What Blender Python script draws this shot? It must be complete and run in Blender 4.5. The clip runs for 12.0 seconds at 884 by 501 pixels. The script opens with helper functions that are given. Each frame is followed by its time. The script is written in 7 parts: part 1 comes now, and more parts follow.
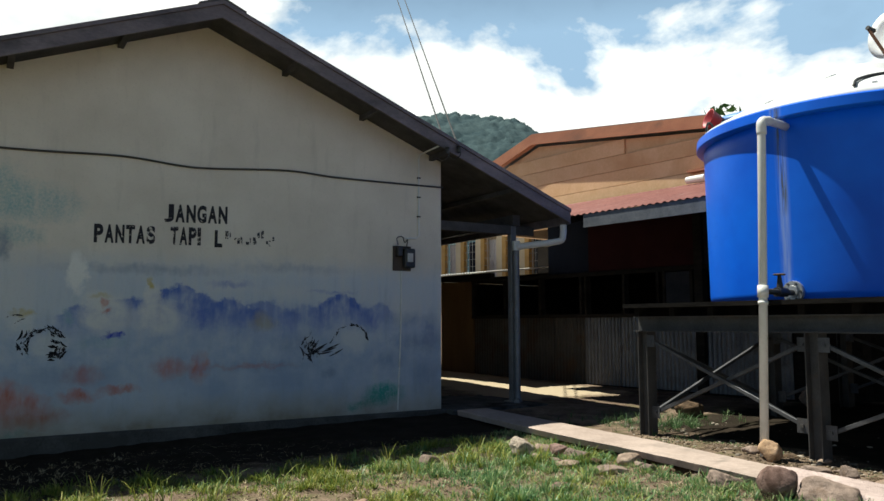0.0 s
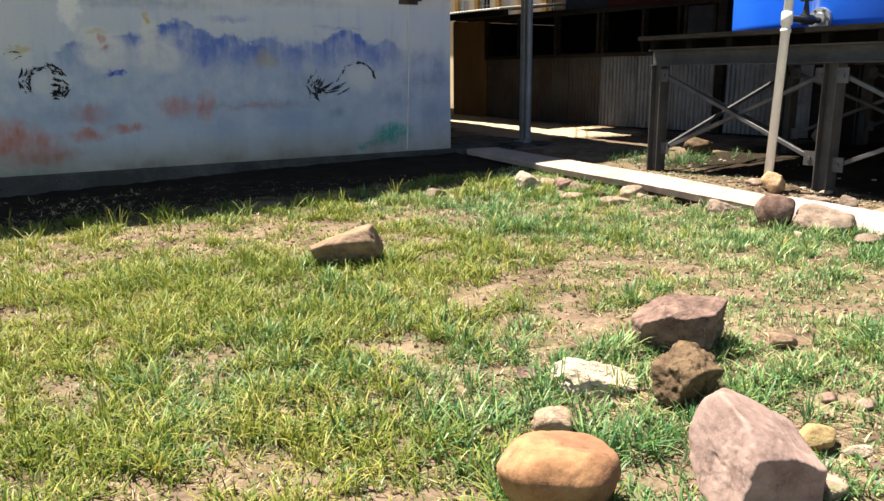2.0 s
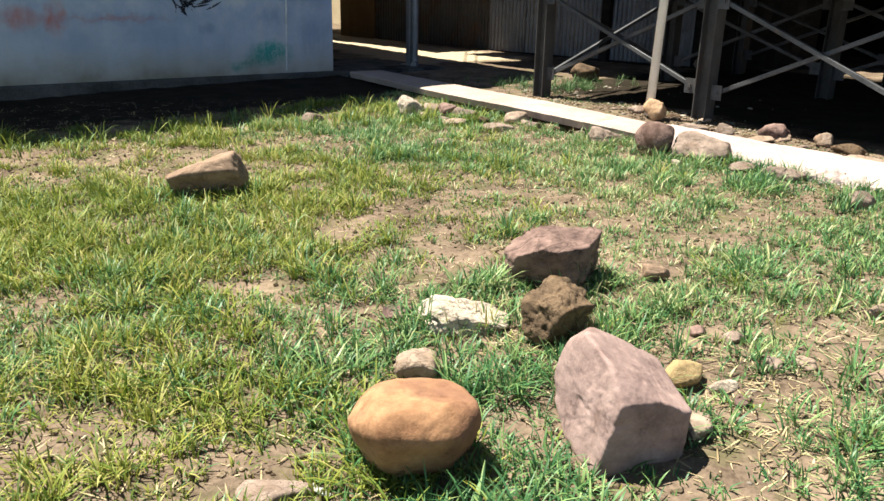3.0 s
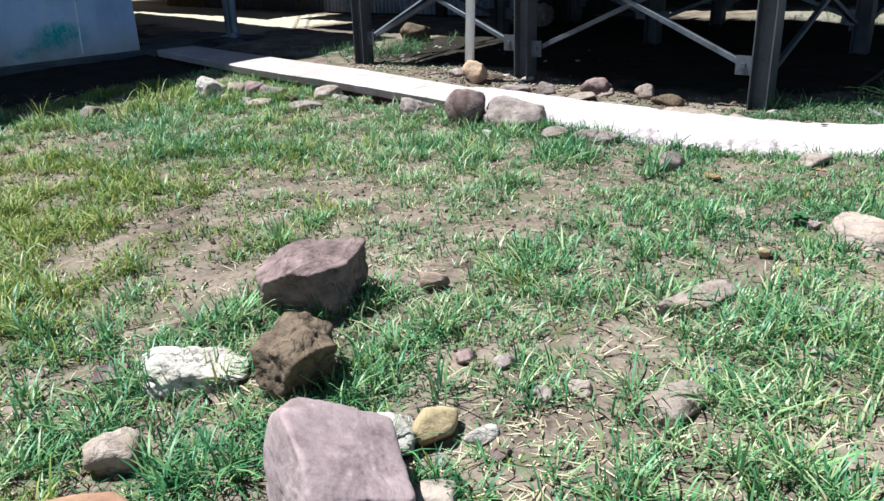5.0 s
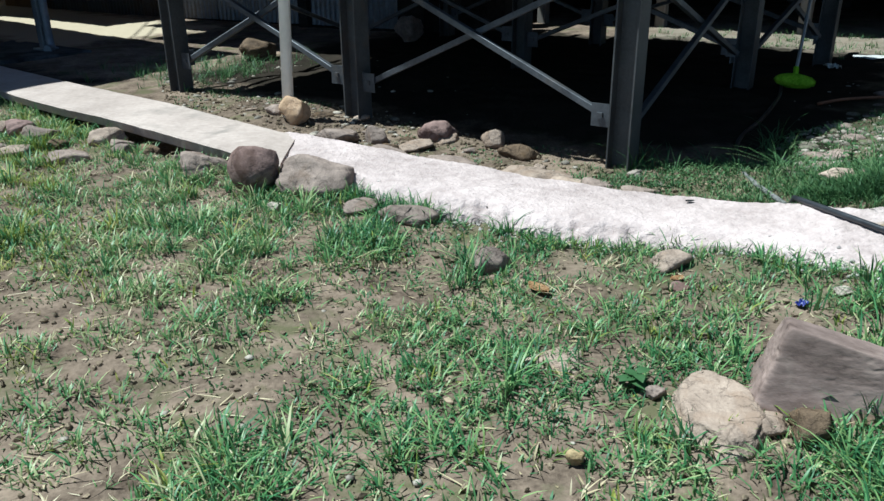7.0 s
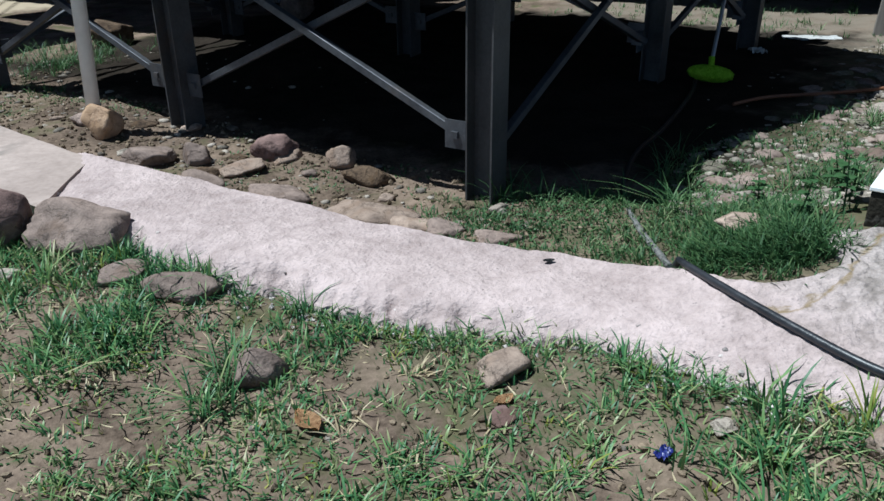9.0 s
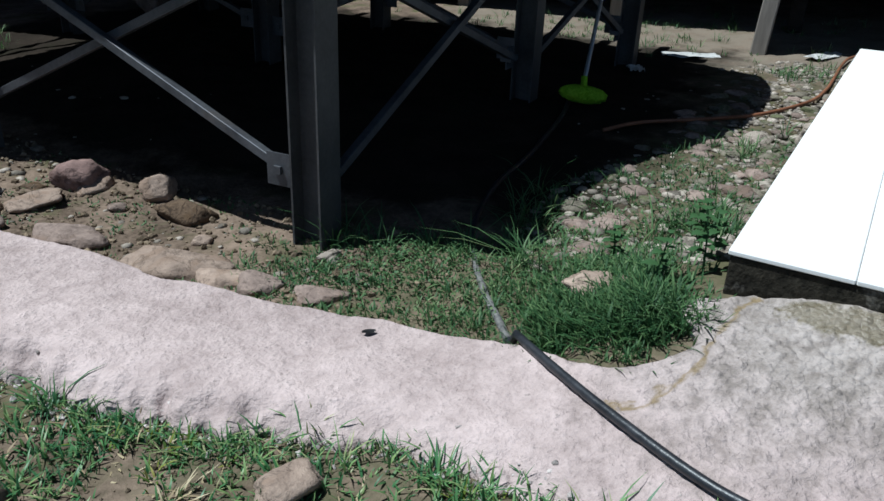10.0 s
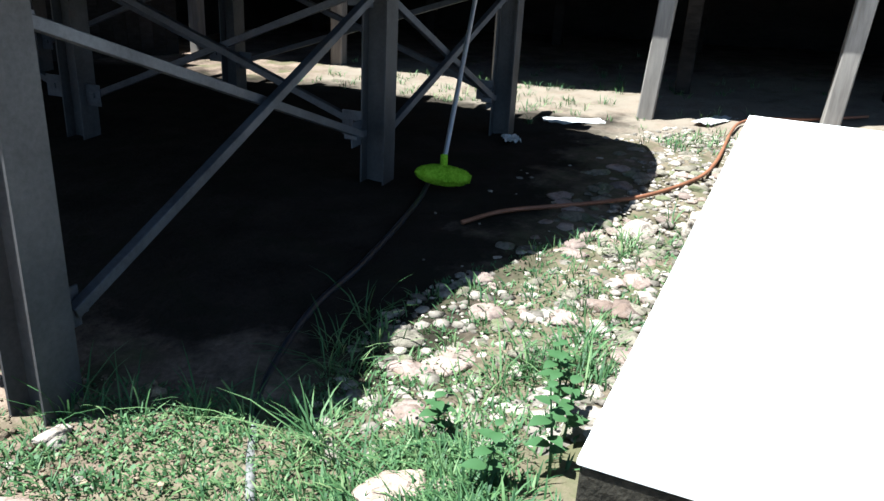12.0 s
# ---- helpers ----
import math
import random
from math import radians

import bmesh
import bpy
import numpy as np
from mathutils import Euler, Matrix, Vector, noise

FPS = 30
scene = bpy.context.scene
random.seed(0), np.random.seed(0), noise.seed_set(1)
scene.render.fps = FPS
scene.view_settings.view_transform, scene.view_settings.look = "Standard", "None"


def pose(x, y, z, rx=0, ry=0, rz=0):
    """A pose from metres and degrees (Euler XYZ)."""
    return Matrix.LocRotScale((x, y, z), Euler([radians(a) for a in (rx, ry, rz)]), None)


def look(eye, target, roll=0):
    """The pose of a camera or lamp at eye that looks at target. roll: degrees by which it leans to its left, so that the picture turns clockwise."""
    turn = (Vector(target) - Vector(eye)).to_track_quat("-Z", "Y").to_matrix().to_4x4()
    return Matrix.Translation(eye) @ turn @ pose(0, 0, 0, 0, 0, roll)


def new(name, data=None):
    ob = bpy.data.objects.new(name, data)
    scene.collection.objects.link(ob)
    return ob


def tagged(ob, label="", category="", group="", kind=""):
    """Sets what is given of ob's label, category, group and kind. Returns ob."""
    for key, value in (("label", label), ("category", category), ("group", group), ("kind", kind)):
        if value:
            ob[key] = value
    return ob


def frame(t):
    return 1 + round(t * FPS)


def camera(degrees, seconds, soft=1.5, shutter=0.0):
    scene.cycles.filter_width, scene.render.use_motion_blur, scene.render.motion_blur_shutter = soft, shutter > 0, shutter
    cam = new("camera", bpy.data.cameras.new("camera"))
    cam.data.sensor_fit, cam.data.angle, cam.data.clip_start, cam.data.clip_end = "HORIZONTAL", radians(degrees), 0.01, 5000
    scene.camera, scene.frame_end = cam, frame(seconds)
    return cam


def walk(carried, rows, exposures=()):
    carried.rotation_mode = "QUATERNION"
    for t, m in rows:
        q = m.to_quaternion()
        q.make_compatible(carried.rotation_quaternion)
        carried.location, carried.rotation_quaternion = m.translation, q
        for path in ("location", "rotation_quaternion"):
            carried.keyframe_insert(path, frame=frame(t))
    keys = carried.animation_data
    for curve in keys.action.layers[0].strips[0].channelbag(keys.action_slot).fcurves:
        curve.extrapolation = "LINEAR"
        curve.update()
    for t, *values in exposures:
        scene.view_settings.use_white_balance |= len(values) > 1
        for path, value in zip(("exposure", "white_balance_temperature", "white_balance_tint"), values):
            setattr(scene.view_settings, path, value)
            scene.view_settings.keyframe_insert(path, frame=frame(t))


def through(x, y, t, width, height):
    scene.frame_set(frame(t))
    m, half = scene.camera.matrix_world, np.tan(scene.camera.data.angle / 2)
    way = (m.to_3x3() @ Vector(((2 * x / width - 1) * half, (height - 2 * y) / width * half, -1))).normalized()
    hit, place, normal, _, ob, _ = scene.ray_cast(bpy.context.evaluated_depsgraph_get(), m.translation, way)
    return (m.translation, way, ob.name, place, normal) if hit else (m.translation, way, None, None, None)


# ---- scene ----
cam = camera(59.7, 12.0)
PATH = [
    (0, (0.758, 0.082, 1.241), (0.629, 2.069, 1.43), -0.1),
    (0.5, (0.773, 0.107, 1.221), (0.617, 2.101, 1.24), -0.4),
    (1, (0.777, 0.112, 1.172), (0.583, 2.097, 1.019), -0.8),
    (1.5, (0.822, 0.119, 1.138), (0.665, 2.079, 0.769), -1.1),
    (2, (0.841, 0.136, 1.111), (0.671, 2.077, 0.66), -0.5),
    (2.5, (0.886, 0.243, 1.076), (0.807, 2.159, 0.509), 0.4),
    (3, (0.964, 0.384, 1.064), (1.063, 2.279, 0.434), 1.2),
    (3.5, (1.091, 0.495, 1.064), (1.32, 2.379, 0.434), 1.3),
    (3.7, (1.214, 0.543, 1.058), (1.382, 2.418, 0.384), 1.5),
    (5.3, (1.693, 0.947, 1.108), (2.081, 2.763, 0.365), -2.4),
    (5.5, (1.846, 1.025, 1.068), (2.051, 2.862, 0.305), -2.2),
    (6, (2.097, 1.214, 1.136), (2.323, 3.015, 0.296), -0.5),
    (6.5, (2.256, 1.54, 1.186), (2.707, 3.303, 0.355), -0.5),
    (7, (2.42, 1.775, 1.195), (2.987, 3.541, 0.445), -0.6),
    (7.2, (2.524, 1.86, 1.18), (3.039, 3.644, 0.437), -1.6),
    (8.8, (3.118, 2.411, 1.218), (3.811, 4.119, 0.443), -0.7),
    (9, (3.252, 2.441, 1.238), (3.906, 4.136, 0.399), -0.6),
    (9.5, (3.492, 2.561, 1.255), (4.218, 4.21, 0.387), 0.9),
    (10, (3.699, 2.751, 1.249), (4.567, 4.343, 0.406), 2.4),
    (10.5, (3.867, 2.892, 1.248), (4.84, 4.431, 0.421), 3.8),
    (11, (4.124, 2.987, 1.222), (5.011, 4.567, 0.375), 2.0),
    (11.5, (4.277, 3.097, 1.249), (5.328, 4.619, 0.488), 3.2),
    (12, (4.375, 3.222, 1.253), (5.443, 4.751, 0.529), 3.1),
]
EXPOSURES = [(0.0, 0.70, 6600, 2), (0.5, 1.93, 6850, 2), (1.0, 2.31, 7000, 2), (1.5, 2.16, 7000, 3), (2.0, 1.72, 7300, 8), (2.5, 1.64, 7300, 9), (3.0, 1.50, 6800, 5),
             (3.5, 1.24, 6150, 4), (5.5, 1.34, 5200, 0), (6.5, 1.18, 5200, -4), (7.0, 0.78, 5250, -4), (9.0, 0.36, 5300, 3), (10.0, 0.2, 5350, 3), (10.5, 0.84, 5350, -1), (11.0, 1.32, 5400, 0), (12.0, 1.95, 5500, 4)]
walk(cam, [(t, look(eye, target, roll)) for t, eye, target, roll in PATH], EXPOSURES)

# ---- light ----
SUN_WAY = Vector((0.42, -0.18, -1.0)).normalized()       # the way the sunlight travels
SUN_ELEVATION = math.asin(-SUN_WAY.z)
world = bpy.data.worlds.new("sky")
scene.world = world
world.use_nodes = True
wt = world.node_tree
wt.nodes.clear()


def node(tree, kind, **values):
    """A node with its inputs (by name or index_n) and its attributes set."""
    n = tree.nodes.new(kind)
    for key, value in values.items():
        if key.startswith("i_"):
            sock = n.inputs[int(key[2:])]
        else:
            sock = n.inputs[key.replace("_", " ")]
        if isinstance(value, bpy.types.NodeSocket):
            tree.links.new(value, sock)
        else:
            sock.default_value = value
    return n


def ramp(tree, fac, *stops):
    n = tree.nodes.new("ShaderNodeValToRGB")
    while len(n.color_ramp.elements) < len(stops):
        n.color_ramp.elements.new(0.5)
    for e, (pos, col) in zip(n.color_ramp.elements, stops):
        e.position = pos
        e.color = (*col, 1) if isinstance(col, tuple) else (col, col, col, 1)
    tree.links.new(fac, n.inputs[0])
    return n.outputs[0]


def mixed(tree, fac, a, b, how="MIX"):
    n = tree.nodes.new("ShaderNodeMix")
    n.data_type, n.blend_type = "RGBA", how
    for sock, value in ((n.inputs[0], fac), (n.inputs[6], a), (n.inputs[7], b)):
        if isinstance(value, bpy.types.NodeSocket):
            tree.links.new(value, sock)
        elif isinstance(value, tuple):
            sock.default_value = (*value, 1)
        else:
            sock.default_value = value
    return n.outputs[2]


def calc(tree, how, a, b=0.0):
    n = tree.nodes.new("ShaderNodeMath")
    n.operation = how
    for sock, value in ((n.inputs[0], a), (n.inputs[1], b)):
        if isinstance(value, bpy.types.NodeSocket):
            tree.links.new(value, sock)
        else:
            sock.default_value = value
    return n.outputs[0]


def noise_of(tree, vec, scale, detail=4.0, rough=0.55, distortion=0.0):
    return node(tree, "ShaderNodeTexNoise", Vector=vec, Scale=scale, Detail=detail, Roughness=rough, Distortion=distortion).outputs[0]


sky = wt.nodes.new("ShaderNodeTexSky")
sky.sky_type, sky.sun_disc = "NISHITA", False
sky.sun_elevation, sky.sun_rotation = SUN_ELEVATION, math.atan2(-SUN_WAY.x, -SUN_WAY.y)
sky.air_density, sky.dust_density, sky.ozone_density = 1.0, 0.4, 3.0
way = wt.nodes.new("ShaderNodeTexCoord").outputs["Generated"]
flat_way = node(wt, "ShaderNodeMapping", Vector=way, Scale=(1.0, 1.0, 1.7), Location=(0.35, 0.1, 0.15)).outputs[0]
puffs = noise_of(wt, flat_way, 3.6, 10.0, 0.55, 0.15)
split_way = node(wt, "ShaderNodeSeparateXYZ", Vector=way)
# a bank of cumulus over the hills ahead, thinning out towards the zenith and behind
bank = calc(wt, "ADD", calc(wt, "MULTIPLY", split_way.outputs[1], 0.27), calc(wt, "MULTIPLY", split_way.outputs[2], -0.25))
cloud = ramp(wt, calc(wt, "ADD", puffs, bank), (0.575, 0.0), (0.645, 1.0))
tops = noise_of(wt, flat_way, 9.0, 6.0, 0.6)
cloud_light = ramp(wt, tops, (0.3, (31.0, 31.5, 32.5)), (0.65, (44.0, 43.5, 43.0)))
haze = ramp(wt, split_way.outputs[2], (0.36, 1.0), (0.5, 0.05))
haze = calc(wt, "MULTIPLY", haze, ramp(wt, calc(wt, "ADD", puffs, calc(wt, "MULTIPLY", bank, 1.5)), (0.25, 0.55), (0.62, 0.92)))
sky_light = mixed(wt, cloud, mixed(wt, haze, sky.outputs[0], (13.5, 20.0, 28.5)), cloud_light)
back = node(wt, "ShaderNodeBackground", Color=sky_light, Strength=0.019)
wt.links.new(back.outputs[0], node(wt, "ShaderNodeOutputWorld").inputs[0])

sun = new("sun", bpy.data.lights.new("sun", "SUN"))
sun.data.energy, sun.data.angle, sun.data.color = 5.0, radians(0.5), (1.0, 0.95, 0.86)
sun.matrix_world = look((0, 0, 20), Vector((0, 0, 20)) + SUN_WAY)

# ---- materials ----
def surface(name, dark, light, scale=6.0, rough=0.85, metal=0.0, bump=0.25, fine=70.0, stain=None, stain_scale=1.5,
            stain_from=0.52, vary=0.0, stretch=(1, 1, 1), gloss_vary=0.1, island=0.0):
    """Two-scale mottled surface, with an optional stain colour in patches of its own."""
    m = bpy.data.materials.new(name)
    m.use_nodes = True
    t = m.node_tree
    shader = t.nodes["Principled BSDF"]
    place = t.nodes.new("ShaderNodeTexCoord").outputs["Object"]
    place = node(t, "ShaderNodeMapping", Vector=place, Scale=stretch).outputs[0]
    if vary:
        shift = t.nodes.new("ShaderNodeObjectInfo").outputs["Random"]
        off = node(t, "ShaderNodeCombineXYZ", X=calc(t, "MULTIPLY", shift, 37.0), Y=calc(t, "MULTIPLY", shift, 91.0))
        add = t.nodes.new("ShaderNodeVectorMath")
        t.links.new(place, add.inputs[0]), t.links.new(off.outputs[0], add.inputs[1])
        place = add.outputs[0]
    coarse, small = noise_of(t, place, scale, 5.0, 0.6), noise_of(t, place, fine, 4.0, 0.65)
    blend = calc(t, "ADD", calc(t, "MULTIPLY", coarse, 0.62), calc(t, "MULTIPLY", small, 0.38))
    colour = mixed(t, ramp(t, blend, (0.36, 0.0), (0.64, 1.0)), dark, light)
    if stain:
        patch = ramp(t, noise_of(t, place, stain_scale, 6.0, 0.62, 0.4), (stain_from, 0.0), (stain_from + 0.13, 1.0))
        colour = mixed(t, patch, colour, stain)
    if vary or island:
        r = (t.nodes.new("ShaderNodeNewGeometry").outputs["Random Per Island"] if island else
             t.nodes.new("ShaderNodeObjectInfo").outputs["Random"])
        amount = island or vary
        level = calc(t, "ADD", calc(t, "MULTIPLY", r, 2 * amount), 1.0 - amount)
        grey = node(t, "ShaderNodeCombineXYZ", X=level, Y=level, Z=level).outputs[0]
        colour = mixed(t, 1.0, colour, grey, "MULTIPLY")
    t.links.new(colour, shader.inputs["Base Color"])
    t.links.new(calc(t, "ADD", calc(t, "MULTIPLY", small, 2 * gloss_vary), rough - gloss_vary), shader.inputs["Roughness"])
    shader.inputs["Metallic"].default_value = metal
    if rough > 0.83:
        shader.inputs["Specular IOR Level"].default_value = 0.03      # porous, dusty surfaces hardly shine
    if bump:
        b = node(t, "ShaderNodeBump", Strength=bump, Distance=0.02, Height=blend)
        t.links.new(b.outputs[0], shader.inputs["Normal"])
    return m



def yard_soil():
    """Brown yard soil with clods and green films; shade is painted near-black under the tank deck and along the gable
    wall.
    """
    m = surface("soil", (0.06, 0.043, 0.032), (0.25, 0.185, 0.138), 3.4, 0.95, bump=1.0, fine=46, stain=(0.10, 0.092, 0.05), stain_scale=4.2, stain_from=0.52)
    t = m.node_tree
    shader = t.nodes["Principled BSDF"]
    old = shader.inputs["Base Color"].links[0].from_socket
    place = t.nodes.new("ShaderNodeTexCoord").outputs["Object"]
    ragged = calc(t, "MULTIPLY", calc(t, "SUBTRACT", noise_of(t, place, 3.0, 6.0, 0.65), 0.5), 1.0)

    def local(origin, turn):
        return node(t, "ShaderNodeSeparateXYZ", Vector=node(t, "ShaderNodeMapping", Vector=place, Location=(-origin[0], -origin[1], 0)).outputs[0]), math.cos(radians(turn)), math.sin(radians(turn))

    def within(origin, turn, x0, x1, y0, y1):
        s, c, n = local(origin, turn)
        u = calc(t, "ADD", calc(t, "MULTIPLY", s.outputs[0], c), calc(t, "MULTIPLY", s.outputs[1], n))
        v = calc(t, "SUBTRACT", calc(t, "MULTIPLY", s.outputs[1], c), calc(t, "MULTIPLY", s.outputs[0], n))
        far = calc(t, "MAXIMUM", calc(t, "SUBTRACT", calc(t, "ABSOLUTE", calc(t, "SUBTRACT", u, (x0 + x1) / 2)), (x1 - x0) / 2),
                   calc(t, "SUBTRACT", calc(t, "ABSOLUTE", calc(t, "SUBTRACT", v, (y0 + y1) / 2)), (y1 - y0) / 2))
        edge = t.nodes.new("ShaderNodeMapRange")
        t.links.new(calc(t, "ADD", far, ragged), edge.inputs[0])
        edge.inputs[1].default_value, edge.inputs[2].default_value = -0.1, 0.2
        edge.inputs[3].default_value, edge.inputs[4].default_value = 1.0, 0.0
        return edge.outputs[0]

    # shade painted into the soil below the deck and beside the gable
    shade_tone = calc(t, "MAXIMUM", within((4.488, 5.308), -53.9, -4.2, 0.9, 0.32, 4.2), within((0.1, 10.0), 35.1, -8.0, 0.6, -1.7, 0.6))
    dust = calc(t, "MULTIPLY", within((8.5, 7.45), -47.0, -2.2, 3.2, -1.0, 1.3), ramp(t, noise_of(t, place, 5.0, 5.0, 0.65), (0.35, 0.35), (0.55, 0.95)))
    old = mixed(t, dust, old, (0.20, 0.165, 0.128))
    sand = calc(t, "MULTIPLY", within((0.1, 10.0), 35.1, 1.55, 3.6, 0.4, 9.0), 0.9)
    old = mixed(t, sand, old, (0.42, 0.345, 0.245))
    moss = calc(t, "MULTIPLY", within((5.24, 4.01), 30.4, -1.1, 3.6, -0.05, 1.0), ramp(t, noise_of(t, place, 14.0, 5.0, 0.7), (0.36, 0.1), (0.60, 0.8)))
    old = mixed(t, moss, old, (0.085, 0.083, 0.046))
    t.links.new(mixed(t, calc(t, "MULTIPLY", shade_tone, 0.9), old, (0.013, 0.011, 0.009)), shader.inputs["Base Color"])
    return m


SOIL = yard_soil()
CONCRETE = surface("path_concrete", (0.30, 0.24, 0.21), (0.46, 0.372, 0.33), 2.0, 0.9, bump=0.5, fine=30, stain=(0.25, 0.21, 0.185), stain_scale=2.2, stain_from=0.6)


def rough_pour():
    """Hand-poured concrete: pinkish grey, coarse sand and gravel showing, worn and muddy beside the washing slab."""
    m = bpy.data.materials.new("rough_concrete")
    m.use_nodes = True
    t = m.node_tree
    shader = t.nodes["Principled BSDF"]
    place = t.nodes.new("ShaderNodeTexCoord").outputs["Object"]
    broad, mid, sand = noise_of(t, place, 2.6, 5.0, 0.6, 0.4), noise_of(t, place, 17.0, 6.0, 0.7), noise_of(t, place, 110.0, 3.0, 0.7)
    grit = node(t, "ShaderNodeTexVoronoi", Vector=place, Scale=55.0)
    blend = calc(t, "ADD", calc(t, "MULTIPLY", broad, 0.45), calc(t, "ADD", calc(t, "MULTIPLY", mid, 0.4), calc(t, "MULTIPLY", sand, 0.15)))
    colour = mixed(t, ramp(t, blend, (0.36, 0.0), (0.62, 1.0)), (0.29, 0.222, 0.205), (0.57, 0.455, 0.43))
    speck = calc(t, "MULTIPLY", ramp(t, grit.outputs[0], (0.12, 1.0), (0.3, 0.0)), ramp(t, mid, (0.5, 0.0), (0.6, 0.6)))
    colour = mixed(t, speck, colour, (0.19, 0.165, 0.15))
    split = node(t, "ShaderNodeSeparateXYZ", Vector=place)
    dx = calc(t, "DIVIDE", calc(t, "SUBTRACT", split.outputs[0], 5.42), 0.75)
    dy = calc(t, "DIVIDE", calc(t, "SUBTRACT", split.outputs[1], 3.72), 0.5)
    d = calc(t, "ADD", calc(t, "SQRT", calc(t, "ADD", calc(t, "MULTIPLY", dx, dx), calc(t, "MULTIPLY", dy, dy))), calc(t, "MULTIPLY", calc(t, "SUBTRACT", mid, 0.5), 1.1))
    mud = ramp(t, d, (0.4, 0.85), (1.05, 0.0))
    gravel = mixed(t, ramp(t, mid, (0.38, 0.0), (0.62, 1.0)), (0.21, 0.18, 0.155), (0.45, 0.395, 0.36))
    colour = mixed(t, mud, colour, gravel)
    # an ochre run of standing water across the pour
    along = calc(t, "ADD", calc(t, "MULTIPLY", calc(t, "SUBTRACT", split.outputs[0], 4.95), -0.18), calc(t, "MULTIPLY", calc(t, "SUBTRACT", split.outputs[1], 3.867), 0.98))
    near = calc(t, "ABSOLUTE", calc(t, "ADD", along, calc(t, "MULTIPLY", calc(t, "SUBTRACT", broad, 0.5), 0.5)))
    wet = calc(t, "MULTIPLY", ramp(t, calc(t, "ADD", near, calc(t, "MULTIPLY", calc(t, "SUBTRACT", mid, 0.5), 0.05)), (0.0, 1.0), (0.016, 0.0)), calc(t, "GREATER_THAN", split.outputs[0], 4.74))
    colour = mixed(t, calc(t, "MULTIPLY", wet, 0.8), colour, (0.24, 0.17, 0.075))
    # a shallow puddle with ochre silt at the foot of the washing slab
    px, py = calc(t, "SUBTRACT", split.outputs[0], 5.36), calc(t, "SUBTRACT", split.outputs[1], 3.69)
    pu, pv = calc(t, "SUBTRACT", calc(t, "MULTIPLY", px, 0.55), calc(t, "MULTIPLY", py, 0.83)), calc(t, "ADD", calc(t, "MULTIPLY", px, 0.83), calc(t, "MULTIPLY", py, 0.55))
    pu, pv = calc(t, "DIVIDE", pu, 0.2), calc(t, "DIVIDE", pv, 0.075)
    pool = calc(t, "ADD", calc(t, "SQRT", calc(t, "ADD", calc(t, "MULTIPLY", pu, pu), calc(t, "MULTIPLY", pv, pv))), calc(t, "MULTIPLY", calc(t, "SUBTRACT", mid, 0.5), 1.6))
    pool = ramp(t, pool, (0.75, 1.0), (1.05, 0.0))
    colour = mixed(t, calc(t, "MULTIPLY", pool, 0.6), colour, (0.15, 0.125, 0.06))
    t.links.new(colour, shader.inputs["Base Color"])
    t.links.new(calc(t, "SUBTRACT", 0.93, calc(t, "MULTIPLY", pool, 0.7)), shader.inputs["Roughness"])
    relief = calc(t, "ADD", blend, calc(t, "MULTIPLY", grit.outputs[0], calc(t, "ADD", calc(t, "MULTIPLY", mud, -0.25), -0.1)))
    t.links.new(node(t, "ShaderNodeBump", Strength=1.0, Distance=0.035, Height=relief).outputs[0], shader.inputs["Normal"])
    return m


ROUGH_CONCRETE = rough_pour()
WHITE_CONCRETE = surface("smooth_pale_concrete", (0.72, 0.71, 0.69), (0.82, 0.81, 0.79), 1.2, 0.75, bump=0.08, fine=24)
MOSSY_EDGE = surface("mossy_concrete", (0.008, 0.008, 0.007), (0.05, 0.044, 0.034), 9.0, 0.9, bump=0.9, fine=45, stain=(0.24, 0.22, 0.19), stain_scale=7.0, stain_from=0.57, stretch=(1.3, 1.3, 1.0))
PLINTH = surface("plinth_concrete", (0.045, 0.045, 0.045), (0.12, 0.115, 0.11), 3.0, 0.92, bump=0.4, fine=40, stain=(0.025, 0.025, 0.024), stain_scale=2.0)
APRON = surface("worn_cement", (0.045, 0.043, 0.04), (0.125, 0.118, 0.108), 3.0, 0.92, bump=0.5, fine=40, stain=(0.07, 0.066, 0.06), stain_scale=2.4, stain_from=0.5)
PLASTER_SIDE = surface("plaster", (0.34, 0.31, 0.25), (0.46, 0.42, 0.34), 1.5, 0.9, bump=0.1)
ROOF_METAL = surface("weathered_roof_sheet", (0.10, 0.09, 0.095), (0.22, 0.19, 0.19), 2.0, 0.6, 0.3, 0.15, 30, stain=(0.20, 0.10, 0.07), stain_scale=1.5)
FASCIA = surface("grey_brown_fascia_paint", (0.085, 0.074, 0.092), (0.205, 0.175, 0.20), 3.0, 0.7, bump=0.3, fine=50, stain=(0.055, 0.05, 0.06), stain_scale=2.0, stretch=(0.4, 1, 1))
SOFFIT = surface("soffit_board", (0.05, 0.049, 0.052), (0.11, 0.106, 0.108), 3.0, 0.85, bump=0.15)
POST_PAINT = surface("pale_grey_post_paint", (0.12, 0.125, 0.135), (0.23, 0.235, 0.25), 4.0, 0.5, 0.2, 0.15, 60, stain=(0.11, 0.09, 0.075), stain_scale=3.0, stain_from=0.62)
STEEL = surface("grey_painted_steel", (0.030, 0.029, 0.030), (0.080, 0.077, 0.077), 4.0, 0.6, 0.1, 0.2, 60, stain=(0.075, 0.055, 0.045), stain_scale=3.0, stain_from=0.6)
GALVANISED = surface("galvanised_steel", (0.05, 0.052, 0.06), (0.12, 0.124, 0.135), 5.0, 0.5, 0.5, 0.1, 60, stain=(0.15, 0.12, 0.095), stain_scale=3.0, stain_from=0.62)
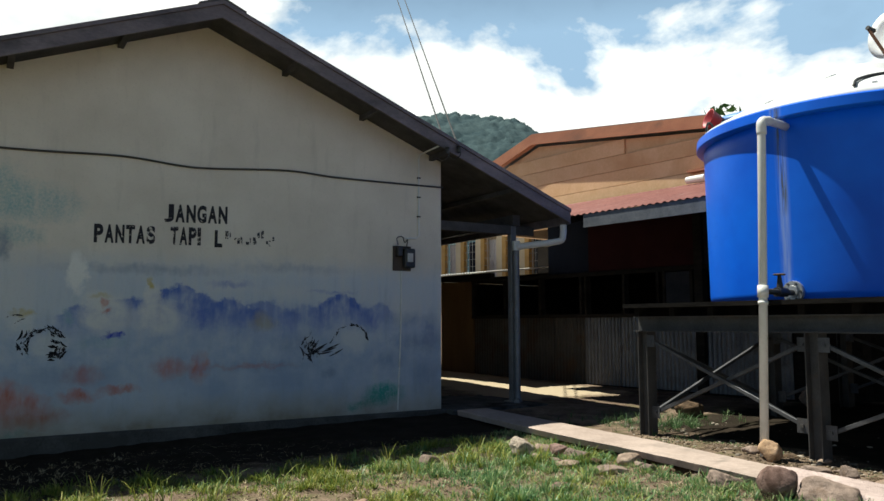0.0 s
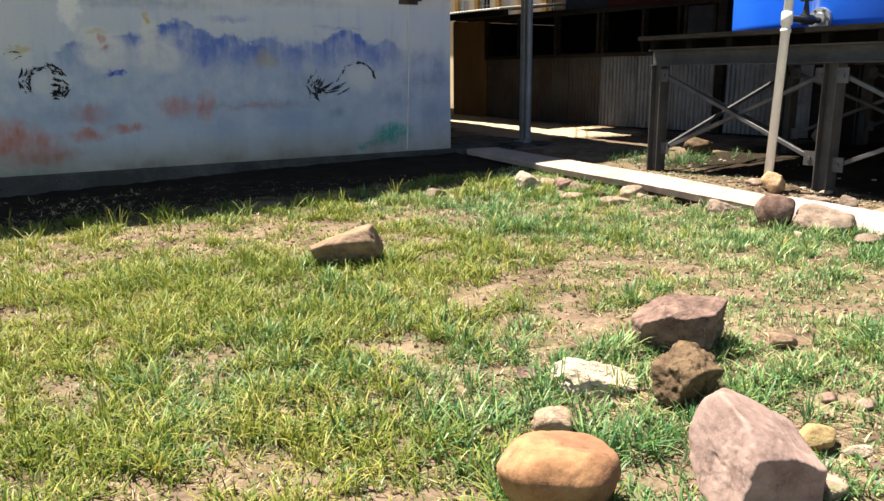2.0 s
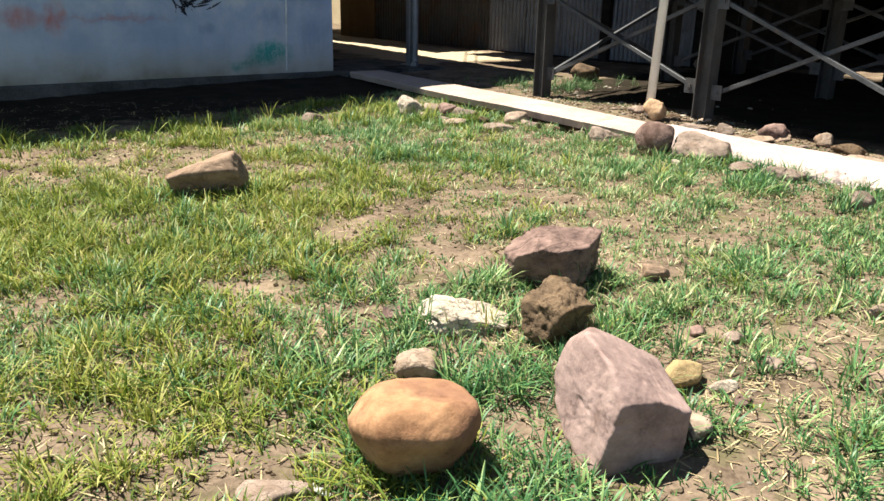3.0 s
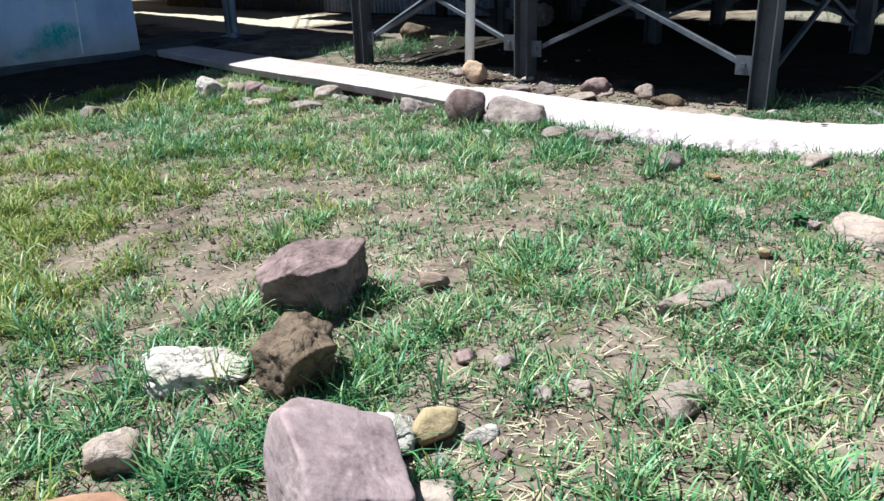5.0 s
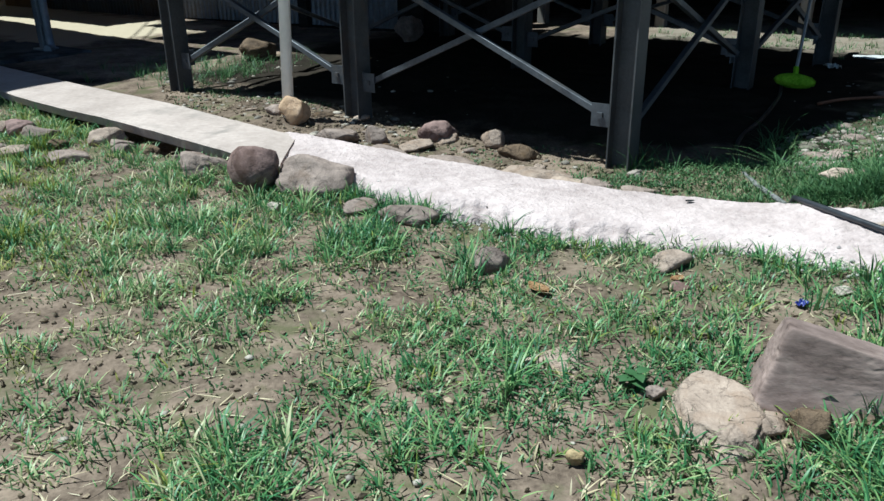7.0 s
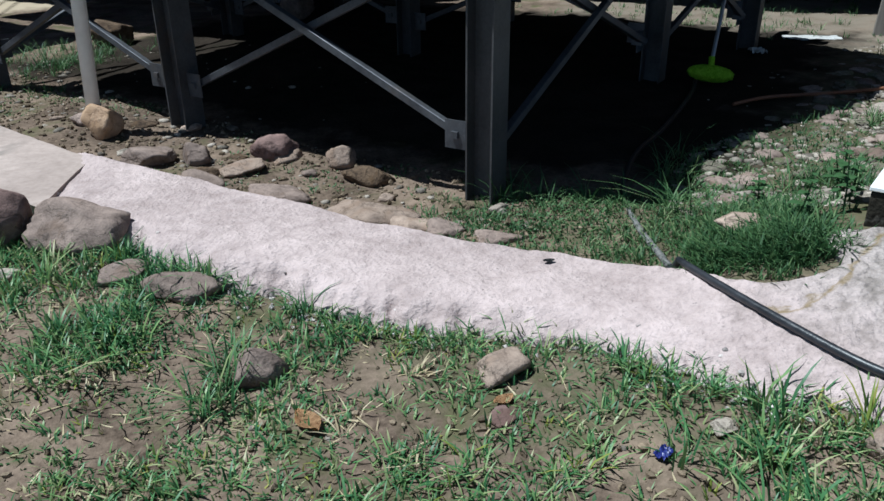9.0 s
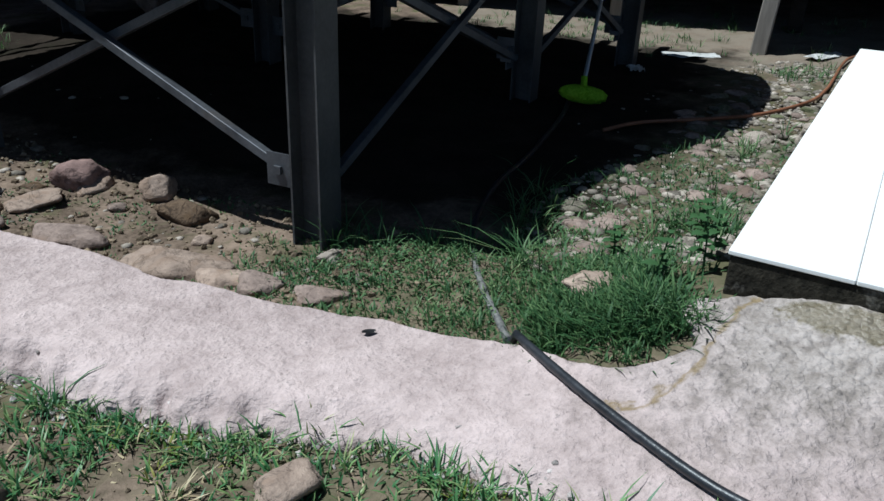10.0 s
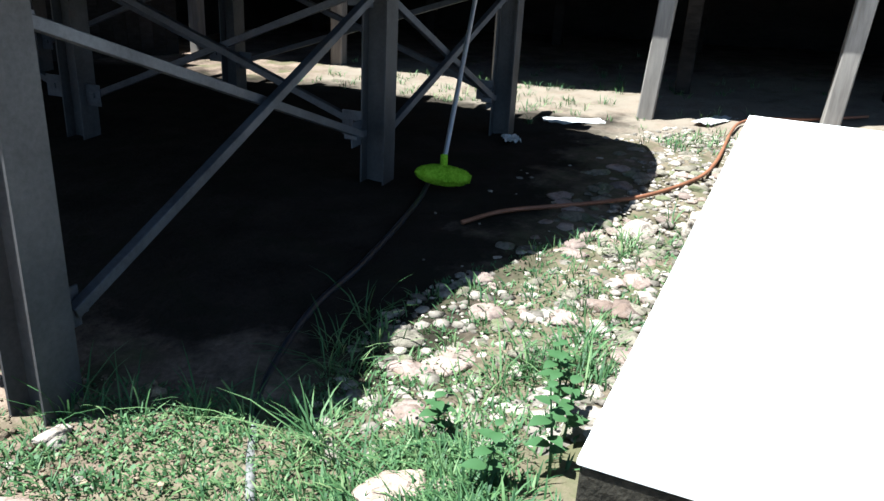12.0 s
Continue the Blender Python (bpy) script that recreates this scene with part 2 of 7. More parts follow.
# near-black tone; carries painted shade inside the kitchen and under the stilt house
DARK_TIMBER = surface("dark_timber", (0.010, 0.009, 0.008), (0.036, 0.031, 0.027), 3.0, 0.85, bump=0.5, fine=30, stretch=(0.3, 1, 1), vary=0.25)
# one near-black tone for the deck planks and joists
BLACK_TIMBER = surface("near_black_timber", (0.005, 0.005, 0.005), (0.017, 0.015, 0.014), 3.0, 0.9, bump=0.5, fine=30, stretch=(0.3, 1, 1), vary=0.25)
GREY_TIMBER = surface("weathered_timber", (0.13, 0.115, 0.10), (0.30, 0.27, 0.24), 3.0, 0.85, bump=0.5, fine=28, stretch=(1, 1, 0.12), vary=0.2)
PVC = surface("grey_white_pvc", (0.60, 0.60, 0.585), (0.74, 0.74, 0.72), 2.0, 0.45, bump=0.04, fine=20, stain=(0.36, 0.34, 0.30), stain_scale=3.0, stain_from=0.6)
RUBBER = surface("black_poly_pipe", (0.010, 0.011, 0.014), (0.03, 0.032, 0.038), 9.0, 0.4, bump=0.2, fine=50, stain=(0.10, 0.095, 0.09), stain_scale=14.0, stain_from=0.66)
DUSTY_RUBBER = surface("dusty_poly_pipe", (0.04, 0.04, 0.04), (0.22, 0.21, 0.195), 22.0, 0.8, bump=0.3, fine=60, stain=(0.03, 0.03, 0.033), stain_scale=26.0, stain_from=0.56)
ORANGE_HOSE = surface("orange_hose", (0.14, 0.055, 0.028), (0.26, 0.11, 0.055), 6.0, 0.55, bump=0.1)
BLACK_PAINT = surface("black_metal", (0.012, 0.012, 0.013), (0.04, 0.04, 0.043), 6.0, 0.5, bump=0.1)
ZINC = surface("corrugated_zinc", (0.10, 0.104, 0.115), (0.22, 0.224, 0.24), 2.0, 0.5, 0.5, 0.1, 40, stain=(0.10, 0.085, 0.072), stain_scale=2.0, stain_from=0.57, vary=0.15)
BLEACHED_ZINC = surface("bleached_zinc", (0.50, 0.50, 0.50), (0.66, 0.66, 0.655), 2.0, 0.6, 0.0, 0.1, 40, stain=(0.36, 0.33, 0.30), stain_scale=2.0, stain_from=0.6)
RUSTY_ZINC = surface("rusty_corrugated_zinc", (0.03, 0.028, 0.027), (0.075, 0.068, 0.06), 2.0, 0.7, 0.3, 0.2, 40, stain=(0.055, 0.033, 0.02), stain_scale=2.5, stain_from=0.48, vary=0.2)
RED_ROOF = surface("red_roof_sheet", (0.17, 0.058, 0.05), (0.29, 0.125, 0.11), 2.0, 0.55, 0.1, 0.1, 30, stain=(0.34, 0.22, 0.20), stain_scale=3.0, stain_from=0.6)
ORANGE_FASCIA = surface("rust_orange_fascia", (0.30, 0.11, 0.06), (0.46, 0.19, 0.10), 2.5, 0.75, bump=0.2, stain=(0.22, 0.10, 0.06), stretch=(0.5, 1, 1))
TAN_BOARD = surface("tan_wall_board", (0.58, 0.365, 0.205), (0.70, 0.475, 0.30), 1.2, 0.85, bump=0.15, fine=24, stain=(0.56, 0.34, 0.19), stain_scale=0.8, stain_from=0.52, vary=0.06)
MAROON = surface("maroon_board", (0.03, 0.010, 0.011), (0.05, 0.017, 0.018), 2.0, 0.85, bump=0.1)
NAVY = surface("navy_board", (0.012, 0.016, 0.026), (0.022, 0.028, 0.042), 2.0, 0.85, bump=0.1)
BLUE_GREY = surface("blue_grey_board", (0.022, 0.025, 0.032), (0.045, 0.048, 0.058), 2.0, 0.85, bump=0.1)
PLYWOOD = surface("stained_plywood", (0.10, 0.06, 0.03), (0.19, 0.12, 0.06), 2.0, 0.85, bump=0.1, stretch=(1, 1, 0.3))
YELLOW_FRAME = surface("ochre_window_frame", (0.42, 0.23, 0.05), (0.56, 0.32, 0.09), 4.0, 0.6, bump=0.1)
CREAM = surface("cream_wall", (0.55, 0.45, 0.30), (0.68, 0.58, 0.42), 2.0, 0.85, bump=0.1)
RUST_STEEL = surface("rusty_steel", (0.20, 0.10, 0.065), (0.36, 0.21, 0.14), 9.0, 0.8, bump=0.2)
CURTAIN = surface("pale_curtain", (0.45, 0.42, 0.44), (0.66, 0.62, 0.62), 6.0, 0.9, bump=0.1, stretch=(6, 1, 0.4))
TRUNK = surface("bark", (0.07, 0.055, 0.04), (0.16, 0.13, 0.1), 6.0, 0.95, bump=0.8)
BLUE_LID = surface("faded_blue_plastic", (0.05, 0.16, 0.50), (0.10, 0.26, 0.62), 3.0, 0.5, bump=0.05)
WHITE_LID = surface("pale_tank_lid", (0.62, 0.64, 0.66), (0.74, 0.75, 0.76), 2.0, 0.5, bump=0.05)
RED_PLASTIC = surface("red_plastic", (0.30, 0.02, 0.03), (0.42, 0.04, 0.05), 4.0, 0.5, bump=0.05)
LIME = surface("lime_microfibre", (0.16, 0.34, 0.01), (0.36, 0.60, 0.04), 30.0, 0.95, bump=1.0, fine=120)
ALUMINIUM = surface("dull_aluminium", (0.40, 0.41, 0.43), (0.52, 0.53, 0.55), 6.0, 0.4, 0.7, 0.05)
BLUE_SCRAP = surface("blue_plastic_scrap", (0.012, 0.016, 0.11), (0.03, 0.04, 0.24), 20.0, 0.4, bump=0.2)
WHITE_SCRAP = surface("white_scrap", (0.36, 0.35, 0.33), (0.55, 0.54, 0.52), 9.0, 0.6, bump=0.1)


def stone(name, dark, light, patch, scale=7.0, patch_from=0.52, crack=0.5, vary=0.15, bump=0.8, vein=None, layers=(1, 1, 1), grit=0.2):
    """Weathered stone: broad colour patches, grain, darker pits and thin cracks in the relief."""
    m = bpy.data.materials.new(name)
    m.use_nodes = True
    t = m.node_tree
    shader = t.nodes["Principled BSDF"]
    place = t.nodes.new("ShaderNodeTexCoord").outputs["Object"]
    r = t.nodes.new("ShaderNodeObjectInfo").outputs["Random"]
    off = node(t, "ShaderNodeCombineXYZ", X=calc(t, "MULTIPLY", r, 37.0), Y=calc(t, "MULTIPLY", r, 91.0)).outputs[0]
    add = t.nodes.new("ShaderNodeVectorMath")
    t.links.new(place, add.inputs[0]), t.links.new(off, add.inputs[1])
    place = node(t, "ShaderNodeMapping", Vector=add.outputs[0], Scale=layers).outputs[0]
    broad, mid, grain = noise_of(t, place, scale, 6.0, 0.62, 0.5), noise_of(t, place, scale * 4, 6.0, 0.7), noise_of(t, place, 120.0, 3.0, 0.7)
    blend = calc(t, "ADD", calc(t, "MULTIPLY", broad, 0.45), calc(t, "ADD", calc(t, "MULTIPLY", mid, 0.55 - grit), calc(t, "MULTIPLY", grain, grit)))
    colour = mixed(t, ramp(t, blend, (0.36, 0.0), (0.63, 1.0)), dark, light)
    colour = mixed(t, ramp(t, noise_of(t, place, scale * 0.7, 5.0, 0.6, 0.8), (patch_from, 0.0), (patch_from + 0.1, 0.8)), colour, patch)
    ridge = calc(t, "ABSOLUTE", calc(t, "SUBTRACT", noise_of(t, place, scale * 1.1, 5.0, 0.55, 0.6), 0.5))
    line = ramp(t, ridge, (0.0, 1.0), (0.02, 0.0))
    colour = mixed(t, calc(t, "MULTIPLY", line, crack), colour, vein or tuple(0.35 * c for c in dark))
    colour = mixed(t, ramp(t, mid, (0.30, 0.55), (0.40, 0.0)), colour, tuple(0.5 * c for c in dark))
    level = calc(t, "ADD", calc(t, "MULTIPLY", r, 2 * vary), 1.0 - vary)
    colour = mixed(t, 1.0, colour, node(t, "ShaderNodeCombineXYZ", X=level, Y=level, Z=level).outputs[0], "MULTIPLY")
    t.links.new(colour, shader.inputs["Base Color"])
    shader.inputs["Roughness"].default_value = 0.88
    shader.inputs["Specular IOR Level"].default_value = 0.2
    relief = calc(t, "SUBTRACT", blend, calc(t, "MULTIPLY", line, 0.12 * crack))
    t.links.new(node(t, "ShaderNodeBump", Strength=bump, Distance=0.02, Height=relief).outputs[0], shader.inputs["Normal"])
    return m


ROCK_ORANGE = stone("orange_brown_stone", (0.17, 0.08, 0.042), (0.46, 0.26, 0.145), (0.17, 0.085, 0.06), 3.4, 0.57, 0.15, 0.0, 0.6, grit=0.1)
ROCK_TAN = stone("tan_stone", (0.18, 0.13, 0.10), (0.41, 0.31, 0.245), (0.26, 0.18, 0.13), 8.0)
ROCK_MOSSY = stone("mossy_cobble", (0.07, 0.062, 0.045), (0.25, 0.215, 0.165), (0.10, 0.11, 0.05), 9.0, 0.5, 0.4, 0.2)
ROCK_SAND = stone("sandy_orange_stone", (0.25, 0.15, 0.085), (0.52, 0.36, 0.24), (0.40, 0.26, 0.15), 6.0, 0.55, 0.4, 0.0, 0.8)
ROCK_PINK = stone("mauve_pink_stone", (0.055, 0.034, 0.031), (0.29, 0.19, 0.165), (0.085, 0.047, 0.036), 4.0, 0.54, 0.5, 0.0, 1.0, grit=0.1)
ROCK_MAUVE = stone("split_mauve_stone", (0.13, 0.085, 0.08), (0.40, 0.285, 0.265), (0.10, 0.055, 0.042), 3.0, 0.56, 0.15, 0.0, 0.55, grit=0.08)
ROCK_BROWN_PALE = stone("dusty_brown_stone", (0.12, 0.078, 0.055), (0.34, 0.235, 0.17), (0.25, 0.16, 0.11), 5.0, 0.56, 0.3, 0.0, 0.8)
ROCK_BROWN = stone("dark_brown_stone", (0.045, 0.029, 0.02), (0.20, 0.135, 0.085), (0.10, 0.06, 0.03), 7.0, 0.53, 0.6, 0.1, 1.2)
ROCK_PALE = stone("pale_cream_stone", (0.20, 0.155, 0.125), (0.56, 0.48, 0.40), (0.32, 0.265, 0.22), 7.0, 0.56, 0.7, 0.15, 1.0)
ROCK_YELLOW = stone("ochre_stone", (0.24, 0.16, 0.075), (0.52, 0.395, 0.22), (0.33, 0.23, 0.12), 8.0, 0.55, 0.3, 0.1, 0.6)
ROCK_GREY = stone("grey_brown_stone", (0.125, 0.092, 0.078), (0.33, 0.25, 0.208), (0.18, 0.125, 0.095), 8.0, 0.54, 0.4, 0.22)
ROCK_VEINED = stone("layered_stone", (0.10, 0.068, 0.058), (0.31, 0.225, 0.195), (0.36, 0.235, 0.14), 2.2, 0.57, 0.15, 0.0, 0.35, (0.42, 0.33, 0.27), (0.8, 1.2, 1.9), 0.06)
PEBBLE = surface("river_pebble", (0.13, 0.11, 0.087), (0.37, 0.32, 0.27), 14.0, 0.85, bump=0.5, fine=70, island=0.5)
CRUMB = surface("soil_crumb", (0.10, 0.075, 0.05), (0.26, 0.20, 0.14), 20.0, 0.95, bump=0.5, fine=80, island=0.45)
CHIP = surface("concrete_chip", (0.28, 0.245, 0.225), (0.46, 0.41, 0.385), 20.0, 0.9, bump=0.6, fine=80, island=0.5)
DEAD_LEAF = surface("dry_leaf", (0.30, 0.15, 0.06), (0.52, 0.32, 0.16), 14.0, 0.8, bump=0.3, island=0.3)


def leaf_material(name, *stops, rough=0.6, through=0.25):
    """Foliage whose colour varies from blade to blade, with some light passing through."""
    m = bpy.data.materials.new(name)
    m.use_nodes = True
    t = m.node_tree
    shader = t.nodes["Principled BSDF"]
    r = t.nodes.new("ShaderNodeNewGeometry").outputs["Random Per Island"]
    place = t.nodes.new("ShaderNodeTexCoord").outputs["Object"]
    patch = noise_of(t, place, 0.7, 3.0)
    pick = calc(t, "ADD", calc(t, "MULTIPLY", r, 0.75), calc(t, "MULTIPLY", calc(t, "SUBTRACT", patch, 0.38), 1.0))
    colour = ramp(t, pick, *stops)
    t.links.new(colour, shader.inputs["Base Color"])
    shader.inputs["Roughness"].default_value = rough
    shader.inputs["Specular IOR Level"].default_value = 0.35
    glow = node(t, "ShaderNodeBsdfTranslucent", Color=colour)
    mix = node(t, "ShaderNodeMixShader", Fac=through)
    t.links.new(shader.outputs[0], mix.inputs[1]), t.links.new(glow.outputs[0], mix.inputs[2])
    t.links.new(mix.outputs[0], t.nodes["Material Output"].inputs[0])
    return m


GRASS = leaf_material("grass", (0.0, (0.026, 0.085, 0.034)), (0.28, (0.062, 0.17, 0.062)), (0.5, (0.12, 0.245, 0.085)), (0.72, (0.23, 0.33, 0.12)), (0.88, (0.46, 0.42, 0.24)), rough=0.45)
DRY_GRASS = leaf_material("yellowing_grass", (0.0, (0.045, 0.09, 0.016)), (0.28, (0.105, 0.165, 0.026)), (0.5, (0.19, 0.24, 0.038)), (0.72, (0.28, 0.29, 0.05)), (0.9, (0.40, 0.355, 0.13)))
STRAW = leaf_material("straw", (0.0, (0.22, 0.16, 0.09)), (0.5, (0.42, 0.34, 0.20)), (1.0, (0.56, 0.48, 0.33)), through=0.1)
WEED = leaf_material("weed_leaf", (0.0, (0.022, 0.065, 0.022)), (0.45, (0.06, 0.13, 0.045)), (0.75, (0.12, 0.20, 0.075)), (1.0, (0.24, 0.28, 0.13)))
TREE_LEAF = leaf_material("tree_leaf", (0.0, (0.02, 0.06, 0.015)), (1.0, (0.09, 0.17, 0.04)))
# distance haze is mixed into the green as blue-grey
HAZED_FOREST = surface("forest", (0.026, 0.046, 0.056), (0.066, 0.098, 0.105), 0.05, 0.95, bump=0.0, fine=0.4)


def tank_plastic():
    """Blue roto-moulded plastic, sun-faded a little, with pale run marks below the inlet."""
    m = bpy.data.materials.new("blue_tank_plastic")
    m.use_nodes = True
    t = m.node_tree
    shader = t.nodes["Principled BSDF"]
    place = t.nodes.new("ShaderNodeTexCoord").outputs["Object"]
    cloudy = noise_of(t, place, 1.6, 4.0)
    colour = mixed(t, ramp(t, cloudy, (0.3, 0.0), (0.7, 1.0)), (0.0015, 0.095, 0.66), (0.003, 0.14, 0.80))
    split = node(t, "ShaderNodeSeparateXYZ", Vector=place)
    # run marks: a narrow stripe round the angle of the inlet
    side = calc(t, "ABSOLUTE", calc(t, "SUBTRACT", split.outputs[0], 0.02))
    front = calc(t, "LESS_THAN", split.outputs[1], 0.0)
    runs = node(t, "ShaderNodeMapping", Vector=place, Scale=(26.0, 26.0, 0.8)).outputs[0]
    streak = ramp(t, noise_of(t, runs, 1.0, 5.0, 0.7), (0.38, 0.0), (0.62, 1.0))
    near = ramp(t, side, (0.02, 1.0), (0.07, 0.0))
    amount = calc(t, "MULTIPLY", calc(t, "MULTIPLY", streak, near), calc(t, "MULTIPLY", front, 0.42))
    colour = mixed(t, amount, colour, (0.45, 0.55, 0.68))
    core = calc(t, "MULTIPLY", calc(t, "MULTIPLY", ramp(t, side, (0.02, 1.0), (0.05, 0.0)), front),
                ramp(t, noise_of(t, runs, 1.6, 4.0, 0.7), (0.46, 0.0), (0.54, 1.0)))
    core = calc(t, "MULTIPLY", core, ramp(t, split.outputs[2], (0.75, 0.0), (0.95, 1.0)))
    colour = mixed(t, core, colour, (0.08, 0.09, 0.09))
    t.links.new(colour, shader.inputs["Base Color"])
    shader.inputs["Roughness"].default_value = 0.4
    shader.inputs["Specular IOR Level"].default_value = 0.3
    return m


TANK_BLUE = tank_plastic()


def mural_plaster():
    """Cream plaster with a weathered watercolour-like scene on its lower part, laid out on the wall's own x (along) and z (up)."""
    m = bpy.data.materials.new("painted_plaster")
    m.use_nodes = True
    t = m.node_tree
    shader = t.nodes["Principled BSDF"]
    place = t.nodes.new("ShaderNodeTexCoord").outputs["Object"]
    broad, fine, grain = noise_of(t, place, 1.3, 6.0, 0.6), noise_of(t, place, 6.0, 6.0, 0.65), noise_of(t, place, 40.0, 4.0, 0.7)
    other = noise_of(t, node(t, "ShaderNodeMapping", Vector=place, Location=(7.3, 0, 4.1)).outputs[0], 6.0, 6.0, 0.65)
    runs = noise_of(t, node(t, "ShaderNodeMapping", Vector=place, Scale=(7.0, 7.0, 1.1)).outputs[0], 1.0, 5.0, 0.65)
    xyz = node(t, "ShaderNodeSeparateXYZ", Vector=place)
    # ragged brush edges: the layout is shifted about by noise
    x = calc(t, "ADD", xyz.outputs[0], calc(t, "MULTIPLY", calc(t, "SUBTRACT", fine, 0.5), 0.30))
    z = calc(t, "ADD", calc(t, "SUBTRACT", xyz.outputs[2], 0.055), calc(t, "MULTIPLY", calc(t, "SUBTRACT", other, 0.5), 0.24))

    def lin(v, v0, o0, v1, o1):
        """A clamped straight ramp from o0 at v0 to o1 at v1."""
        n = t.nodes.new("ShaderNodeMapRange")
        t.links.new(v, n.inputs[0])
        for k, value in enumerate((v0, v1, o0, o1)):
            n.inputs[k + 1].default_value = value
        return n.outputs[0]

    dab = noise_of(t, node(t, "ShaderNodeMapping", Vector=place, Scale=(1.0, 1.0, 0.55)).outputs[0], 13.0, 4.0, 0.55)
    brush = lin(calc(t, "ADD", calc(t, "MULTIPLY", dab, 0.45), calc(t, "MULTIPLY", runs, 0.55)), 0.36, 0.3, 0.58, 1.0)
    colour = mixed(t, lin(broad, 0.35, 0.0, 0.65, 1.0), (0.62, 0.565, 0.49), (0.71, 0.655, 0.575))

    def band(low, high, soft):
        up = lin(calc(t, "DIVIDE", calc(t, "SUBTRACT", z, low), soft), 0.0, 0.0, 1.0, 1.0)
        down = lin(calc(t, "DIVIDE", calc(t, "SUBTRACT", high, z), soft), 0.0, 0.0, 1.0, 1.0)
        return calc(t, "MULTIPLY", up, down)

    def blob(cx, cz, rx, rz, strength, soft=0.5, brushed=True):
        dx, dz = calc(t, "DIVIDE", calc(t, "SUBTRACT", x, cx), rx), calc(t, "DIVIDE", calc(t, "SUBTRACT", z, cz), rz)
        d = calc(t, "SQRT", calc(t, "ADD", calc(t, "MULTIPLY", dx, dx), calc(t, "MULTIPLY", dz, dz)))
        shape = lin(d, 1.0 - soft, strength, 1.0, 0.0)
        return calc(t, "MULTIPLY", shape, brush) if brushed else shape

    def peak(cx, top, half, strength, deep=0.4):
        """A mountain: crisp slopes, the paint thinning out downwards."""
        off = calc(t, "ABSOLUTE", calc(t, "SUBTRACT", x, cx))
        under = calc(t, "SUBTRACT", calc(t, "SUBTRACT", top, z), calc(t, "MULTIPLY", off, 0.45))
        edge = lin(under, 0.0, 0.0, 0.035, 1.0)
        fade = lin(calc(t, "DIVIDE", under, deep), 0.1, strength, 1.0, 0.0)
        side = lin(calc(t, "DIVIDE", off, half), 0.55, 1.0, 1.0, 0.0)
        return calc(t, "MULTIPLY", calc(t, "MULTIPLY", edge, fade), calc(t, "MULTIPLY", side, brush))

    wash = lin(runs, 0.32, 0.55, 0.68, 0.95)
    colour = mixed(t, calc(t, "MULTIPLY", band(0.05, 1.98, 0.28), wash), colour, (0.48, 0.545, 0.63))
    colour = mixed(t, calc(t, "MULTIPLY", band(0.35, 1.35, 0.4), lin(fine, 0.35, 0.15, 0.62, 0.8)), colour, (0.33, 0.41, 0.55))
    colour = mixed(t, calc(t, "MULTIPLY", band(0.25, 0.85, 0.25), lin(broad, 0.42, 0.0, 0.6, 0.65)), colour, (0.27, 0.34, 0.47))
    for cx, cz, rx, rz, s in ((-3.6, 1.76, 1.1, 0.07, 0.6), (-2.0, 1.82, 0.9, 0.08, 0.45), (-0.3, 0.95, 0.5, 0.16, 0.7), (-2.3, 0.72, 1.0, 0.08, 0.5), (-1.54, 0.6, 0.12, 0.08, 0.8),
                              (-4.3, 0.7, 0.5, 0.12, 0.5), (-0.15, 1.1, 0.15, 0.35, 0.7), (-0.75, 0.75, 0.3, 0.15, 0.5), (-0.2, 0.55, 0.3, 0.3, 0.6), (-0.5, 1.25, 0.35, 0.12, 0.6), (-1.9, 0.95, 0.4, 0.2, 0.5)):
        colour = mixed(t, blob(cx, cz, rx, rz, s, 0.8), colour, (0.22, 0.27, 0.38))
    for cx, cz, rx, rz, s in ((-4.95, 1.45, 0.45, 0.4, 0.8), (-2.05, 1.55, 0.5, 0.1, 0.6), (-2.75, 1.6, 0.35, 0.1, 0.6), (-3.2, 0.3, 0.6, 0.15, 0.35), (-0.6, 1.4, 0.3, 0.2, 0.6)):
        colour = mixed(t, blob(cx, cz, rx, rz, s, 0.8, False), colour, (0.60, 0.60, 0.60))
    colour = mixed(t, calc(t, "MULTIPLY", calc(t, "MULTIPLY", band(1.12, 1.46, 0.16), lin(x, -3.4, 0.0, -3.1, 0.55)), calc(t, "MULTIPLY", brush, lin(x, -1.0, 1.0, -0.6, 0.0))), colour, (0.16, 0.23, 0.50))
    for cx, top, half, s in ((-4.25, 1.40, 0.25, 0.8), (-3.75, 1.50, 0.42, 1.1), (-3.26, 1.64, 0.42, 1.1), (-3.05, 1.52, 0.4, 0.9), (-2.72, 1.50, 0.5, 1.0), (-2.3, 1.48, 0.5, 0.7), (-1.85, 1.44, 0.45, 0.5),
                             (-1.40, 1.56, 0.45, 1.2), (-0.9, 1.46, 0.26, 0.6), (-0.35, 1.3, 0.4, 0.25)):
        colour = mixed(t, peak(cx, top, half, s), colour, (0.10, 0.17, 0.47))
    for cx, cz, rx, rz, s in ((-2.72, 1.62, 0.3, 0.05, 0.6), (-1.5, 1.56, 0.35, 0.03, 0.5), (-0.96, 1.2, 0.07, 0.16, 0.8), (-3.02, 1.28, 0.07, 0.15, 0.7)):
        colour = mixed(t, blob(cx, cz, rx, rz, s, 0.7), colour, (0.12, 0.18, 0.50))
    # pale animals
    colour = mixed(t, blob(-4.27, 1.70, 0.11, 0.25, 1.0, 0.4, False), colour, (0.76, 0.75, 0.72))
